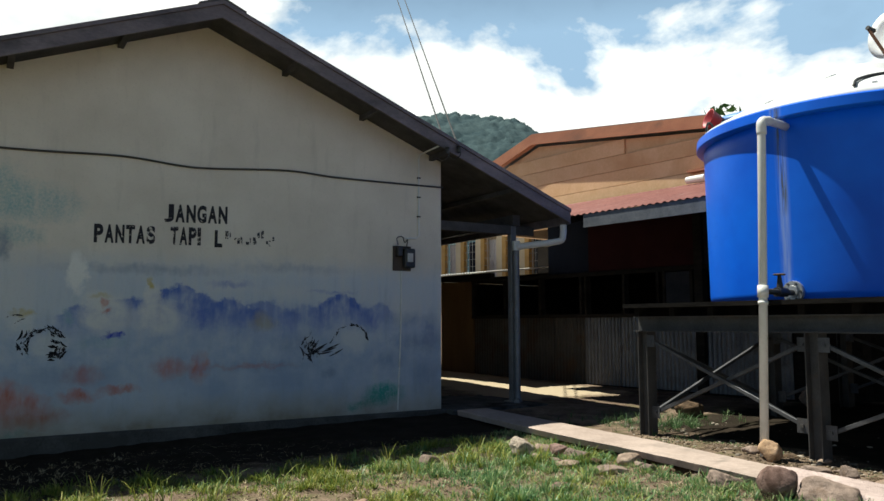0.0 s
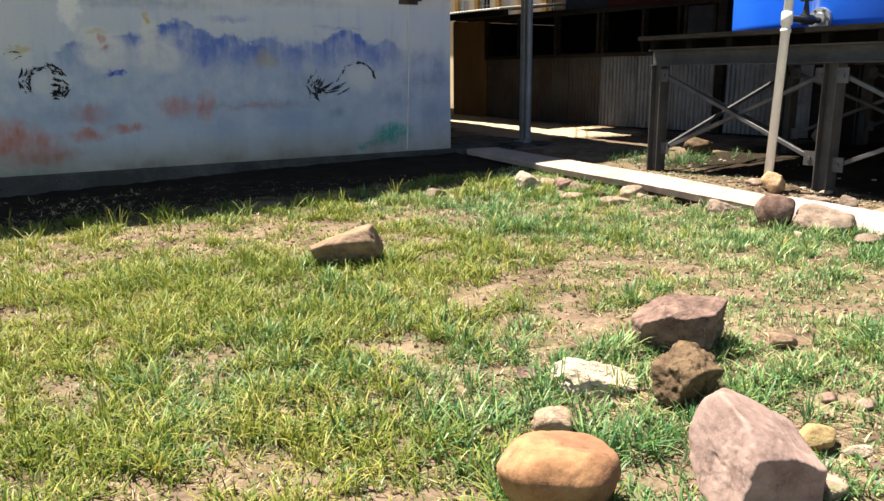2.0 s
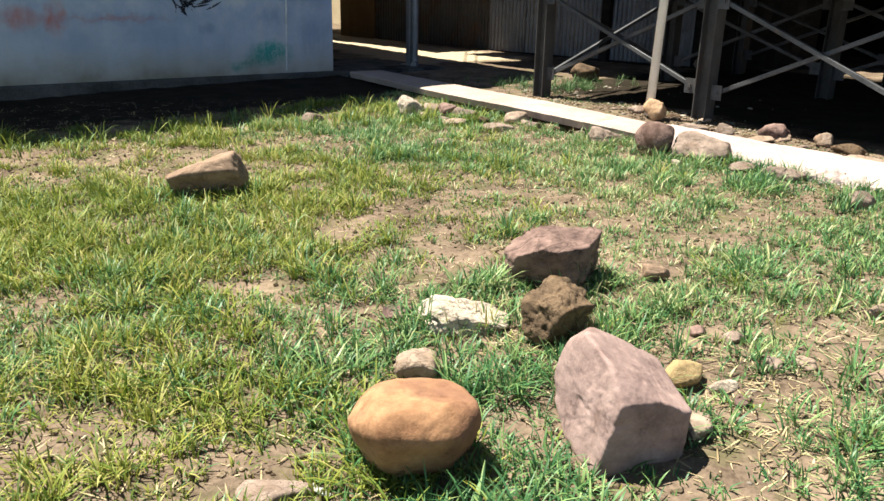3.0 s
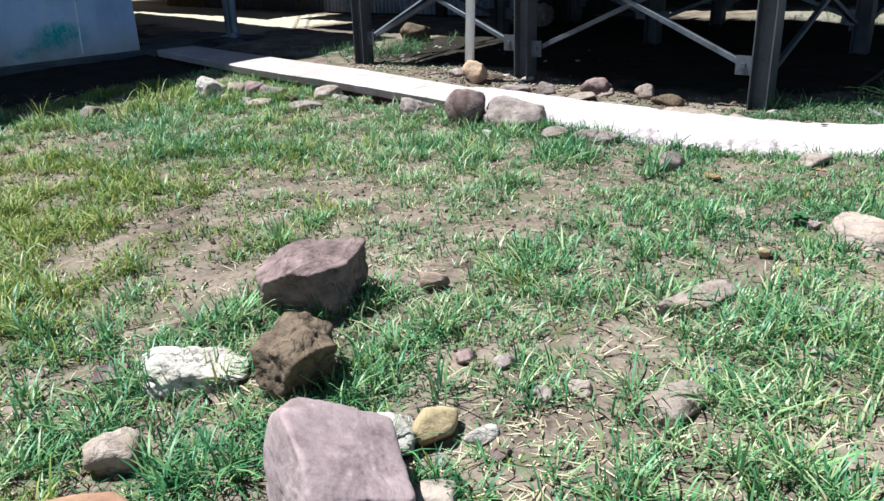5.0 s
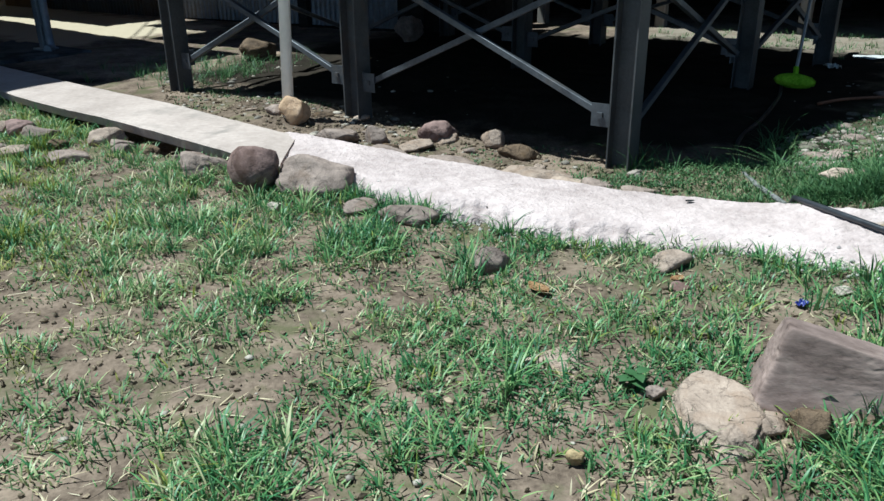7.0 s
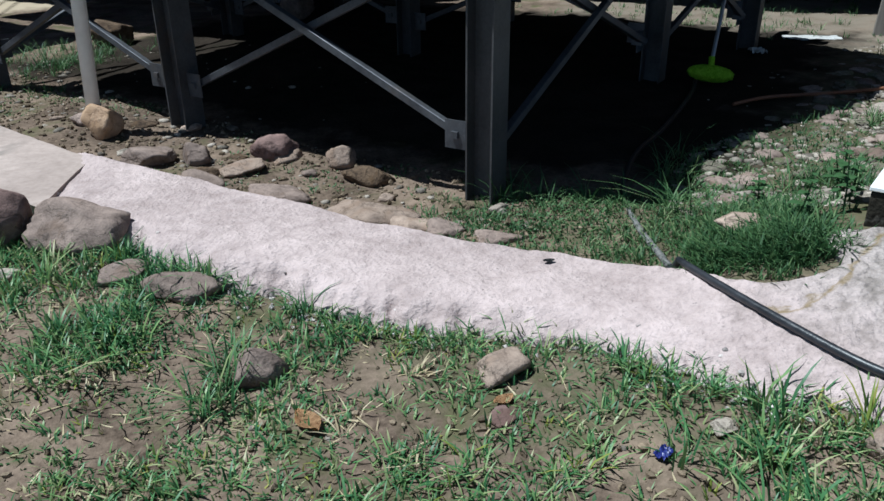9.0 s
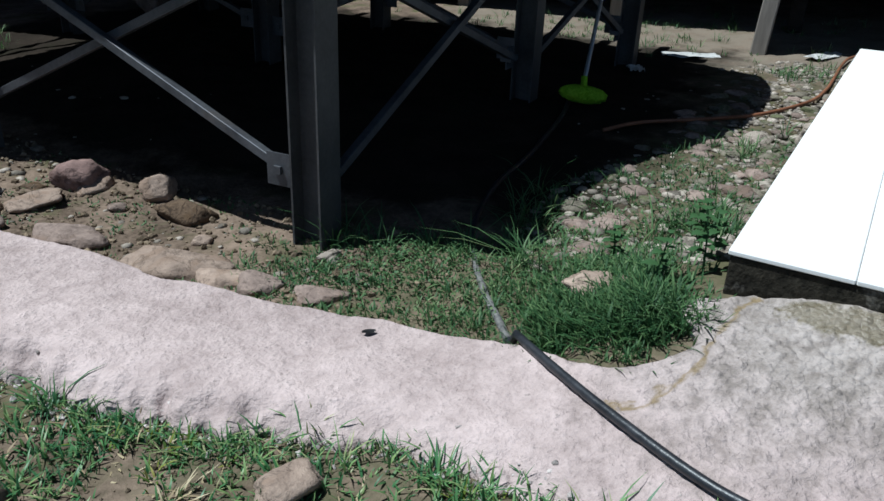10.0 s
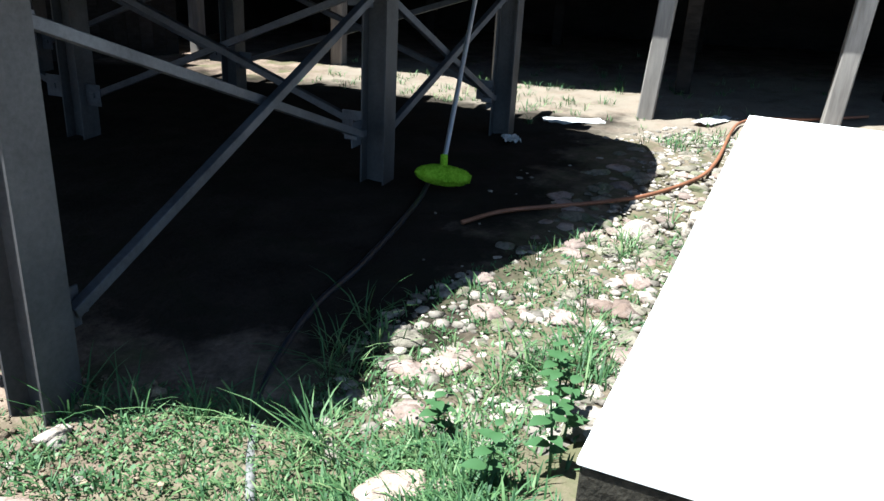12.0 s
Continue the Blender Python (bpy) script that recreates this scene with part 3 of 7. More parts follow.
    for cx, cz, rx, rz, s in ((-3.98, 1.28, 0.30, 0.25, 0.95), (-4.1, 1.42, 0.14, 0.12, 0.8), (-3.48, 1.25, 0.30, 0.22, 0.95), (-3.54, 1.5, 0.10, 0.15, 0.95),
                              (-1.22, 1.0, 0.22, 0.19, 0.7), (-4.5, 0.98, 0.2, 0.15, 0.6), (-4.72, 1.2, 0.14, 0.16, 0.6)):
        colour = mixed(t, calc(t, "MULTIPLY", blob(cx, cz, rx, rz, s, 0.45, False), lin(fine, 0.3, 0.55, 0.6, 1.0)), colour, (0.67, 0.66, 0.63))
    for cx, cz, rx, rz, s in ((-4.62, 2.38, 0.45, 0.24, 0.9), (-5.0, 2.45, 0.3, 0.4, 1.0), (-4.82, 2.05, 0.3, 0.13, 0.8), (-4.34, 1.27, 0.08, 0.12, 0.8), (-4.0, 1.0, 0.3, 0.08, 0.5)):
        colour = mixed(t, calc(t, "MULTIPLY", blob(cx, cz, rx, rz, s, 0.6), lin(grain, 0.35, 0.2, 0.6, 1.0)), colour, (0.24, 0.42, 0.44))
    colour = mixed(t, blob(-4.96, 1.96, 0.12, 0.2, 0.9, 0.5), colour, (0.20, 0.25, 0.32))
    for cx, cz, rx, rz, s in ((-4.9, 0.5, 0.35, 0.2, 1.0), (-4.6, 0.28, 0.35, 0.12, 1.0), (-4.0, 1.40, 0.07, 0.035, 0.9), (-4.0, 1.33, 0.06, 0.03, 0.9), (-4.19, 0.68, 0.22, 0.13, 0.6), (-4.63, 0.42, 0.2, 0.13, 0.95), (-4.22, 0.47, 0.24, 0.08, 1.0), (-3.83, 0.52, 0.25, 0.045, 0.8),
                              (-3.34, 0.73, 0.25, 0.13, 0.75), (-3.04, 0.71, 0.13, 0.19, 0.9), (-5.0, 0.36, 0.3, 0.11, 1.0), (-4.75, 0.25, 0.4, 0.1, 0.7), (-2.5, 0.72, 0.6, 0.04, 0.5)):
        colour = mixed(t, blob(cx, cz, rx, rz, s, 0.7), colour, (0.50, 0.17, 0.12))
    for cx, cz, rx, rz, s in ((-0.78, 0.34, 0.3, 0.17, 1.5), (-0.95, 0.28, 0.2, 0.12, 1.3), (-1.16, 0.22, 0.2, 0.08, 1.2), (-4.8, 0.13, 0.22, 0.05, 0.8)):
        colour = mixed(t, calc(t, "MULTIPLY", blob(cx, cz, rx, rz, s, 0.7), lin(grain, 0.36, 0.45, 0.55, 1.0)), colour, (0.03, 0.34, 0.28))
    for cx, cz, rx, rz, s in ((-3.55, 1.62, 0.03, 0.08, 1.0), (-4.74, 1.3, 0.13, 0.05, 0.9), (-2.36, 1.2, 0.2, 0.14, 0.5), (-4.05, 1.46, 0.12, 0.04, 0.6)):
        colour = mixed(t, blob(cx, cz, rx, rz, s, 0.6), colour, (0.50, 0.40, 0.12))
    colour = mixed(t, blob(-3.9, 1.06, 0.12, 0.04, 1.2, 0.5), colour, (0.03, 0.06, 0.42))
    # splashed dirt along the foot and old run marks
    colour = mixed(t, calc(t, "MULTIPLY", band(-0.9, 0.46, 0.34), lin(broad, 0.38, 0.45, 0.6, 0.95)), colour, (0.25, 0.215, 0.155))
    colour = mixed(t, lin(runs, 0.56, 0.0, 0.75, 0.3), colour, (0.36, 0.34, 0.30))
    colour = mixed(t, lin(grain, 0.55, 0.0, 0.72, 0.25), colour, (0.33, 0.31, 0.28))
    t.links.new(colour, shader.inputs["Base Color"])
    shader.inputs["Roughness"].default_value = 0.9
    b = node(t, "ShaderNodeBump", Strength=0.15, Distance=0.01, Height=calc(t, "ADD", fine, calc(t, "MULTIPLY", grain, 0.4)))
    t.links.new(b.outputs[0], shader.inputs["Normal"])
    return m


MURAL = mural_plaster()


def worn_paint(name, col, keep):
    """Old black paint with flaked gaps; keep is the share that is left."""
    m = bpy.data.materials.new(name)
    m.use_nodes = True
    t = m.node_tree
    shader = t.nodes["Principled BSDF"]
    shader.inputs["Base Color"].default_value = (*col, 1)
    shader.inputs["Roughness"].default_value = 0.8
    place = t.nodes.new("ShaderNodeTexCoord").outputs["Object"]
    n = noise_of(t, place, 26.0, 5.0, 0.7)
    gap = ramp(t, n, (keep, 0.0), (keep + 0.05, 1.0))
    mix = node(t, "ShaderNodeMixShader", Fac=gap)
    clear = t.nodes.new("ShaderNodeBsdfTransparent")
    t.links.new(shader.outputs[0], mix.inputs[1]), t.links.new(clear.outputs[0], mix.inputs[2])
    t.links.new(mix.outputs[0], t.nodes["Material Output"].inputs[0])
    return m


LETTER_PAINT = worn_paint("black_letter_paint", (0.015, 0.015, 0.022), 0.60)
WORN_LETTER_PAINT = worn_paint("half_worn_letter_paint", (0.02, 0.02, 0.03), 0.53)
FLAKED_LETTER_PAINT = worn_paint("flaked_letter_paint", (0.03, 0.03, 0.045), 0.47)


def mesh_of(name, bm, material, smooth=False):
    me = bpy.data.meshes.new(name)
    bm.to_mesh(me)
    bm.free()
    if material:
        me.materials.append(material)
    me.polygons.foreach_set("use_smooth", [smooth] * len(me.polygons))
    return me


def part(name, bm, material, parent, label="", smooth=False):
    """One mesh object under a thing or a part."""
    ob = new(name, mesh_of(name, bm, material, smooth) if isinstance(bm, bmesh.types.BMesh) else bm)
    ob.parent = parent
    if label:
        ob["label"] = label
    return ob


def thing(name, m, label, category, group="", kind=""):
    ob = new(name)
    ob.empty_display_size = 0.1
    ob.matrix_world = m
    return tagged(ob, label, category, group, kind)


def solid(name, bm, material, m, label, category, group="", kind="", smooth=False):
    """A thing that is one mesh."""
    ob = new(name, mesh_of(name, bm, material, smooth))
    ob.matrix_world = m
    return tagged(ob, label, category, group, kind)


def box(bm, x0, x1, y0, y1, z0, z1, bevel=0.0, m=None):
    made = bmesh.ops.create_cube(bm, size=1.0)["verts"]
    put = Matrix.Translation(((x0 + x1) / 2, (y0 + y1) / 2, (z0 + z1) / 2)) @ Matrix.Diagonal((x1 - x0, y1 - y0, z1 - z0, 1))
    bmesh.ops.transform(bm, matrix=(m or Matrix()) @ put, verts=made)
    if bevel:
        edges = {e for v in made for e in v.link_edges}
        bmesh.ops.bevel(bm, geom=list(edges), offset=bevel, segments=1, affect="EDGES", profile=0.5)
    return bm


def boxed(*args, **more):
    return box(bmesh.new(), *args, **more)


def bar(bm, a, b, wide, thick, up=(0, 0, 1), bevel=0.0):
    """A bar of rectangular section from a to b."""
    a, b = Vector(a), Vector(b)
    y = (b - a).normalized()
    x = y.cross(Vector(up)).normalized()
    z = x.cross(y)
    m = Matrix((x, y, z)).transposed().to_4x4()
    m.translation = a
    return box(bm, -wide / 2, wide / 2, 0, (b - a).length, -thick / 2, thick / 2, bevel, m)


def smooth_line(points, steps=8):
    """A curve through the points (Catmull-Rom)."""
    pts = [Vector(p) for p in points]
    ext = [2 * pts[0] - pts[1]] + pts + [2 * pts[-1] - pts[-2]]
    out = []
    for i in range(1, len(ext) - 2):
        p0, p1, p2, p3 = ext[i - 1:i + 3]
        for k in range(steps):
            s = k / steps
            out.append(0.5 * (2 * p1 + (p2 - p0) * s + (2 * p0 - 5 * p1 + 4 * p2 - p3) * s * s + (3 * p1 - p0 - 3 * p2 + p3) * s ** 3))
    return out + [pts[-1]]


def tube(bm, points, radius, sides=10, caps=True):
    pts = [Vector(p) for p in points]
    rings, side = [], None
    for i, p in enumerate(pts):
        d = (pts[min(i + 1, len(pts) - 1)] - pts[max(i - 1, 0)]).normalized()
        if side is None:
            side = d.orthogonal().normalized()
        side = (side - d * side.dot(d)).normalized()
        other = d.cross(side)
        r = radius[i] if isinstance(radius, (list, tuple)) else radius
        rings.append([bm.verts.new(p + r * (math.cos(k * math.tau / sides) * side + math.sin(k * math.tau / sides) * other)) for k in range(sides)])
    for a, b in zip(rings, rings[1:]):
        for k in range(sides):
            bm.faces.new((a[k], a[(k + 1) % sides], b[(k + 1) % sides], b[k]))
    if caps:
        bm.faces.new(rings[0][::-1]), bm.faces.new(rings[-1])
    return bm


def lathe(bm, profile, sides=48, m=None):
    """Turns (radius, z) round the z axis."""
    rings = []
    for r, z in profile:
        if r < 1e-6:
            rings.append([bm.verts.new((0, 0, z))])
        else:
            rings.append([bm.verts.new((r * math.cos(k * math.tau / sides), r * math.sin(k * math.tau / sides), z)) for k in range(sides)])
    for a, b in zip(rings, rings[1:]):
        for k in range(sides):
            j = (k + 1) % sides
            if len(a) == 1 and len(b) > 1:
                bm.faces.new((a[0], b[j], b[k]))
            elif len(b) == 1 and len(a) > 1:
                bm.faces.new((a[k], a[j], b[0]))
            elif len(a) > 1:
                bm.faces.new((a[k], a[j], b[j], b[k]))
    if m:
        bmesh.ops.transform(bm, matrix=m, verts=[v for ring in rings for v in ring])
    return bm


def outline(bm, points, y0, y1):
    """A prism from an outline in x and z, between two depths y."""
    a = [bm.verts.new((x, y0, z)) for x, z in points]
    b = [bm.verts.new((x, y1, z)) for x, z in points]
    bm.faces.new(a), bm.faces.new(b[::-1])
    for i in range(len(points)):
        j = (i + 1) % len(points)
        bm.faces.new((a[j], a[i], b[i], b[j]))
    bmesh.ops.recalc_face_normals(bm, faces=bm.faces)
    return bm


def corrugated(bm, width, length, pitch=0.076, deep=0.009, thick=0.002):
    """A wavy sheet: width along x, length along z, waves along y."""
    n = max(2, int(width / pitch * 6))
    cols = []
    for i in range(n + 1):
        x = width * i / n
        y = deep * math.sin(math.tau * x / pitch)
        cols.append([bm.verts.new((x, y + o, z)) for o in (0, thick) for z in (0, length)])
    for a, b in zip(cols, cols[1:]):
        bm.faces.new((a[0], b[0], b[1], a[1])), bm.faces.new((a[2], a[3], b[3], b[2]))
        bm.faces.new((a[0], a[2], b[2], b[0])), bm.faces.new((a[1], b[1], b[3], a[3]))
    bm.faces.new((cols[0][0], cols[0][1], cols[0][3], cols[0][2])), bm.faces.new((cols[-1][0], cols[-1][2], cols[-1][3], cols[-1][1]))
    return bm


def ground_z(x, y):
    """The lie of the land: a gentle rise away from the eye, a hump at the washing slab, a dip under the tank."""
    x, y = min(max(x, -6), 11), min(max(y, -3), 14)
    h = -0.247 + 0.0534 * x + 0.0445 * y + 0.0017 * x * x - 0.00523 * x * y - 0.00074 * y * y
    h += 0.17 * math.exp(-((x - 5.4) ** 2 + (y - 3.9) ** 2) / 0.5) - 0.04 * math.exp(-((x - 4.4) ** 2 + (y - 4.5) ** 2) / 0.45)
    # the drain beside the narrow slab
    u, v = (x - 1.25) * 0.514 - (y - 8.35) * 0.857, (x - 1.25) * 0.857 + (y - 8.35) * 0.514
    h -= 0.15 * math.exp(-((v - 0.03) / 0.15) ** 2) / (1 + math.exp(-(u + 0.3) * 9)) / (1 + math.exp((u - 2.55) * 9))
    h -= 0.07 * math.exp(-((x - 4.2) ** 2 + (y - 5.7) ** 2) / 0.7) + 0.06 * math.exp(-((x - 0.9) ** 2 + (y - 2.2) ** 2) / 0.8)
    h -= 0.03 * math.exp(-((x - 3.35) ** 2 + (y - 4.2) ** 2) / 0.3)
    h += 0.07 * math.exp(-((x - 5.65) ** 2 + (y - 3.5) ** 2) / 0.16) + 0.06 * math.exp(-((x - 2.9) ** 2 + (y - 7.0) ** 2) / 0.25) - 0.05 * math.exp(-((x - 5.5) ** 2 + (y - 4.6) ** 2) / 0.12) - 0.08 * math.exp(-((x - 8.6) ** 2 + (y - 7.0) ** 2) / 3.0)
    return h


def bumpy_z(x, y):
    clods = 0.010 * noise.noise((x * 6, y * 6, 2.1)) + 0.007 * noise.noise((x * 13, y * 13, 4.4)) + 0.005 * noise.noise((x * 27, y * 27, 6.2))
    return ground_z(x, y) + 0.014 * noise.noise((x * 1.7, y * 1.7, 0.3)) + clods


# ---- ground ----
def build_ground():
    bm = bmesh.new()

    def axis(lo, hi, fine_lo, fine_hi, step):
        near = list(np.arange(fine_lo, fine_hi + 1e-6, step))
        out, d, p = [], step * 1.6, fine_lo
        while p > lo:
            p -= d
            d *= 1.35
            out.insert(0, max(p, lo))
        p, d = fine_hi, step * 1.6
        while p < hi:
            p += d
            d *= 1.35
            near.append(min(p, hi))
        return out + near

    xs, ys = axis(-900, 900, -4.5, 9.5, 0.042), axis(-900, 900, 1.0, 10.0, 0.042)
    grid = [[bm.verts.new((x, y, bumpy_z(x, y) if -8 < x < 14 and -5 < y < 16 else ground_z(x, y))) for x in xs] for y in ys]
    for a, b in zip(grid, grid[1:]):
        for i in range(len(xs) - 1):
            bm.faces.new((a[i], a[i + 1], b[i + 1], b[i]))
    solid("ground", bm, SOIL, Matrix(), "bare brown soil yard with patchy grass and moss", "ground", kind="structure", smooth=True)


build_ground()


def loft(bm, near, far, across, lift, rag=0.0, seed=0.0, skirt=0.12, steps=7, edges=None):
    """A poured strip between two border lines; lift: how far its top stands above the ground, as (share of the length, metres)."""
    a, b = smooth_line([(*p, 0) for p in near], steps), smooth_line([(*p, 0) for p in far], steps)
    n = 640
    rows = []
    for i in range(n + 1):
        s = i / n
        fa, fb = s * (len(a) - 1), s * (len(b) - 1)
        pa = a[int(fa)].lerp(a[min(int(fa) + 1, len(a) - 1)], fa % 1)
        pb = b[int(fb)].lerp(b[min(int(fb) + 1, len(b) - 1)], fb % 1)
        d = (pb - pa).normalized()
        pa = pa + d * rag * (0.9 * noise.noise((pa.x * 5, pa.y * 5, seed)) + 0.5 * noise.noise((pa.x * 17, pa.y * 17, seed)))
        top = float(np.interp(s, [q[0] for q in lift], [q[1] for q in lift]))
        if edges is not None:
            edges.append((pa.copy(), d.copy(), top))
        pb = pb + d * rag * 0.5 * noise.noise((pb.x * 4, pb.y * 4, seed + 3))
        row = []
        width = (pb - pa).length
        for k in range(across + 1):
            share = k / across
            share = share - 0.06 * math.sin(math.tau * share)
            p = pa.lerp(pb, share)
            # worn gravel where the washing water runs, trowelled elsewhere
            worn = math.exp(-(((p.x - 5.35) / 0.62) ** 2 + ((p.y - 3.55) / 0.62) ** 2))
            lump = 0.006 * noise.noise((p.x * 7, p.y * 7, seed)) + (0.003 + 0.007 * worn) * noise.noise((p.x * 24, p.y * 24, seed)) + (0.002 + 0.006 * worn) * noise.noise((p.x * 47, p.y * 47, seed))
            z = ground_z(p.x, p.y) + top + lump
            # both borders crumble down to the soil, the yard side in a wider slope
            for gap, reach in ((share * width, 0.11 + 0.07 * noise.noise((p.x * 6, p.y * 6, seed + 9))), ((1 - share) * width, 0.035)):
                if gap < reach:
                    z -= top * 0.9 * (1 - gap / reach) ** 1.6 * (0.8 + 0.5 * abs(noise.noise((p.x * 18, p.y * 18, seed))))
            row.append(bm.verts.new((p.x, p.y, z)))
        low = [bm.verts.new((v.co.x, v.co.y, v.co.z - top - skirt)) for v in (row[0], row[-1])]
        rows.append([low[0]] + row + [low[1]])
    for r0, r1 in zip(rows, rows[1:]):
        for k in range(len(r0) - 1):
            bm.faces.new((r0[k], r0[k + 1], r1[k + 1], r1[k]))
    for r in (rows[0], rows[-1]):
        bm.faces.new(r)
    bmesh.ops.recalc_face_normals(bm, faces=bm.faces)
    return bm


# ---- path slabs ----
PAVEMENT_EDGE = []
slab_near = ((0.32, 9.62), (1.32, 7.86), (1.92, 7.0), (2.42, 6.22), (2.80, 5.64))
slab_far = ((0.70, 9.85), (1.64, 8.34), (2.26, 7.43), (2.62, 6.83), (2.98, 6.25))
POUR_NEAR = ((2.70, 5.80), (2.90, 5.56), (3.06, 5.34), (3.25, 5.03), (3.5, 4.73), (3.76, 4.47), (4.04, 4.24), (4.30, 4.01), (4.46, 3.74), (4.60, 3.54), (4.92, 3.1), (5.15, 2.75), (5.5, 2.2))
POUR_FAR = ((2.88, 6.42), (3.04, 6.22), (3.2, 6.02), (3.46, 5.74), (3.78, 5.38), (4.05, 5.0), (4.31, 4.72), (4.56, 4.46), (4.70, 4.2), (4.79, 4.03), (5.02, 3.87), (5.25, 3.97), (6.25, 2.5))


def build_path():
    """A smooth narrow slab that bridges the drain, then a rough pour that widens towards the washing slab."""
    bm = bmesh.new()
    n = 60
    a, b = smooth_line([(*p, 0) for p in slab_near], 8), smooth_line([(*p, 0) for p in slab_far], 8)
    rows = []
    for i in range(n + 1):
        f = i / n * (len(a) - 1)
        pa, pb = (q[int(f)].lerp(q[min(int(f) + 1, len(q) - 1)], f % 1) for q in (a, b))
        z = 0.19 - 0.05 * i / n
        chip = 0.008 * noise.noise((i * 0.7, 0, 0))
        ring = []
        for s, dz in ((0.03, -0.066), (chip, -0.009), (0.025, 0), (0.35, 0.004), (0.65, 0.004), (0.97, 0), (1 - chip, -0.009), (0.95, -0.066)):
            p = pa.lerp(pb, s)
            ring.append(bm.verts.new((p.x, p.y, z + dz + 0.004 * noise.noise((p.x * 9, p.y * 9, 1)))))
        rows.append(ring)
    for r0, r1 in zip(rows, rows[1:]):
        for k in range(8):
            bm.faces.new((r0[k], r0[(k + 1) % 8], r1[(k + 1) % 8], r1[k]))
    bm.faces.new(rows[0]), bm.faces.new(rows[-1])
    bmesh.ops.recalc_face_normals(bm, faces=bm.faces)
    solid("path", bm, CONCRETE, Matrix(), "narrow smooth concrete path slab over a drain", "path", kind="structure")
    bm = loft(bmesh.new(), POUR_NEAR, POUR_FAR, 64, ((0, 0.03), (0.035, 0.062), (0.09, 0.082), (0.45, 0.075), (0.66, 0.04), (1, 0.02)), 0.09, 4.0, edges=PAVEMENT_EDGE)
    solid("pavement", bm, ROUGH_CONCRETE, Matrix(), "rough poured concrete walkway with crumbled edges", "pavement", kind="structure", smooth=True)


build_path()


def build_washing_slab():
    m = pose(5.24, 4.01, 0, 0, 0, 31.3)
    t = thing("washing_slab", m, "low pale concrete slab bleached by sun, mossy dark edge", "concrete slab")
    part("top", boxed(0, 3.82, -0.3045, 0, 0.415, 0.43, 0.003), WHITE_CONCRETE, t, "pale smooth screeded top")
    part("top", boxed(0, 3.82, -1.9, -0.306, 0.415, 0.43, 0.003), WHITE_CONCRETE, t, "pale smooth screeded top")
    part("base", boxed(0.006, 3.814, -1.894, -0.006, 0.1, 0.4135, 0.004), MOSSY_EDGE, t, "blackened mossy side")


build_washing_slab()

# ---- classroom building ----
CLASS = pose(0.1, 10.0, 0, 0, 0, 35.1)      # corner of the gable wall; x along the gable, y along the building


def roof_z(x):
    return 4.565 - 0.394 * abs(x + 3.05)


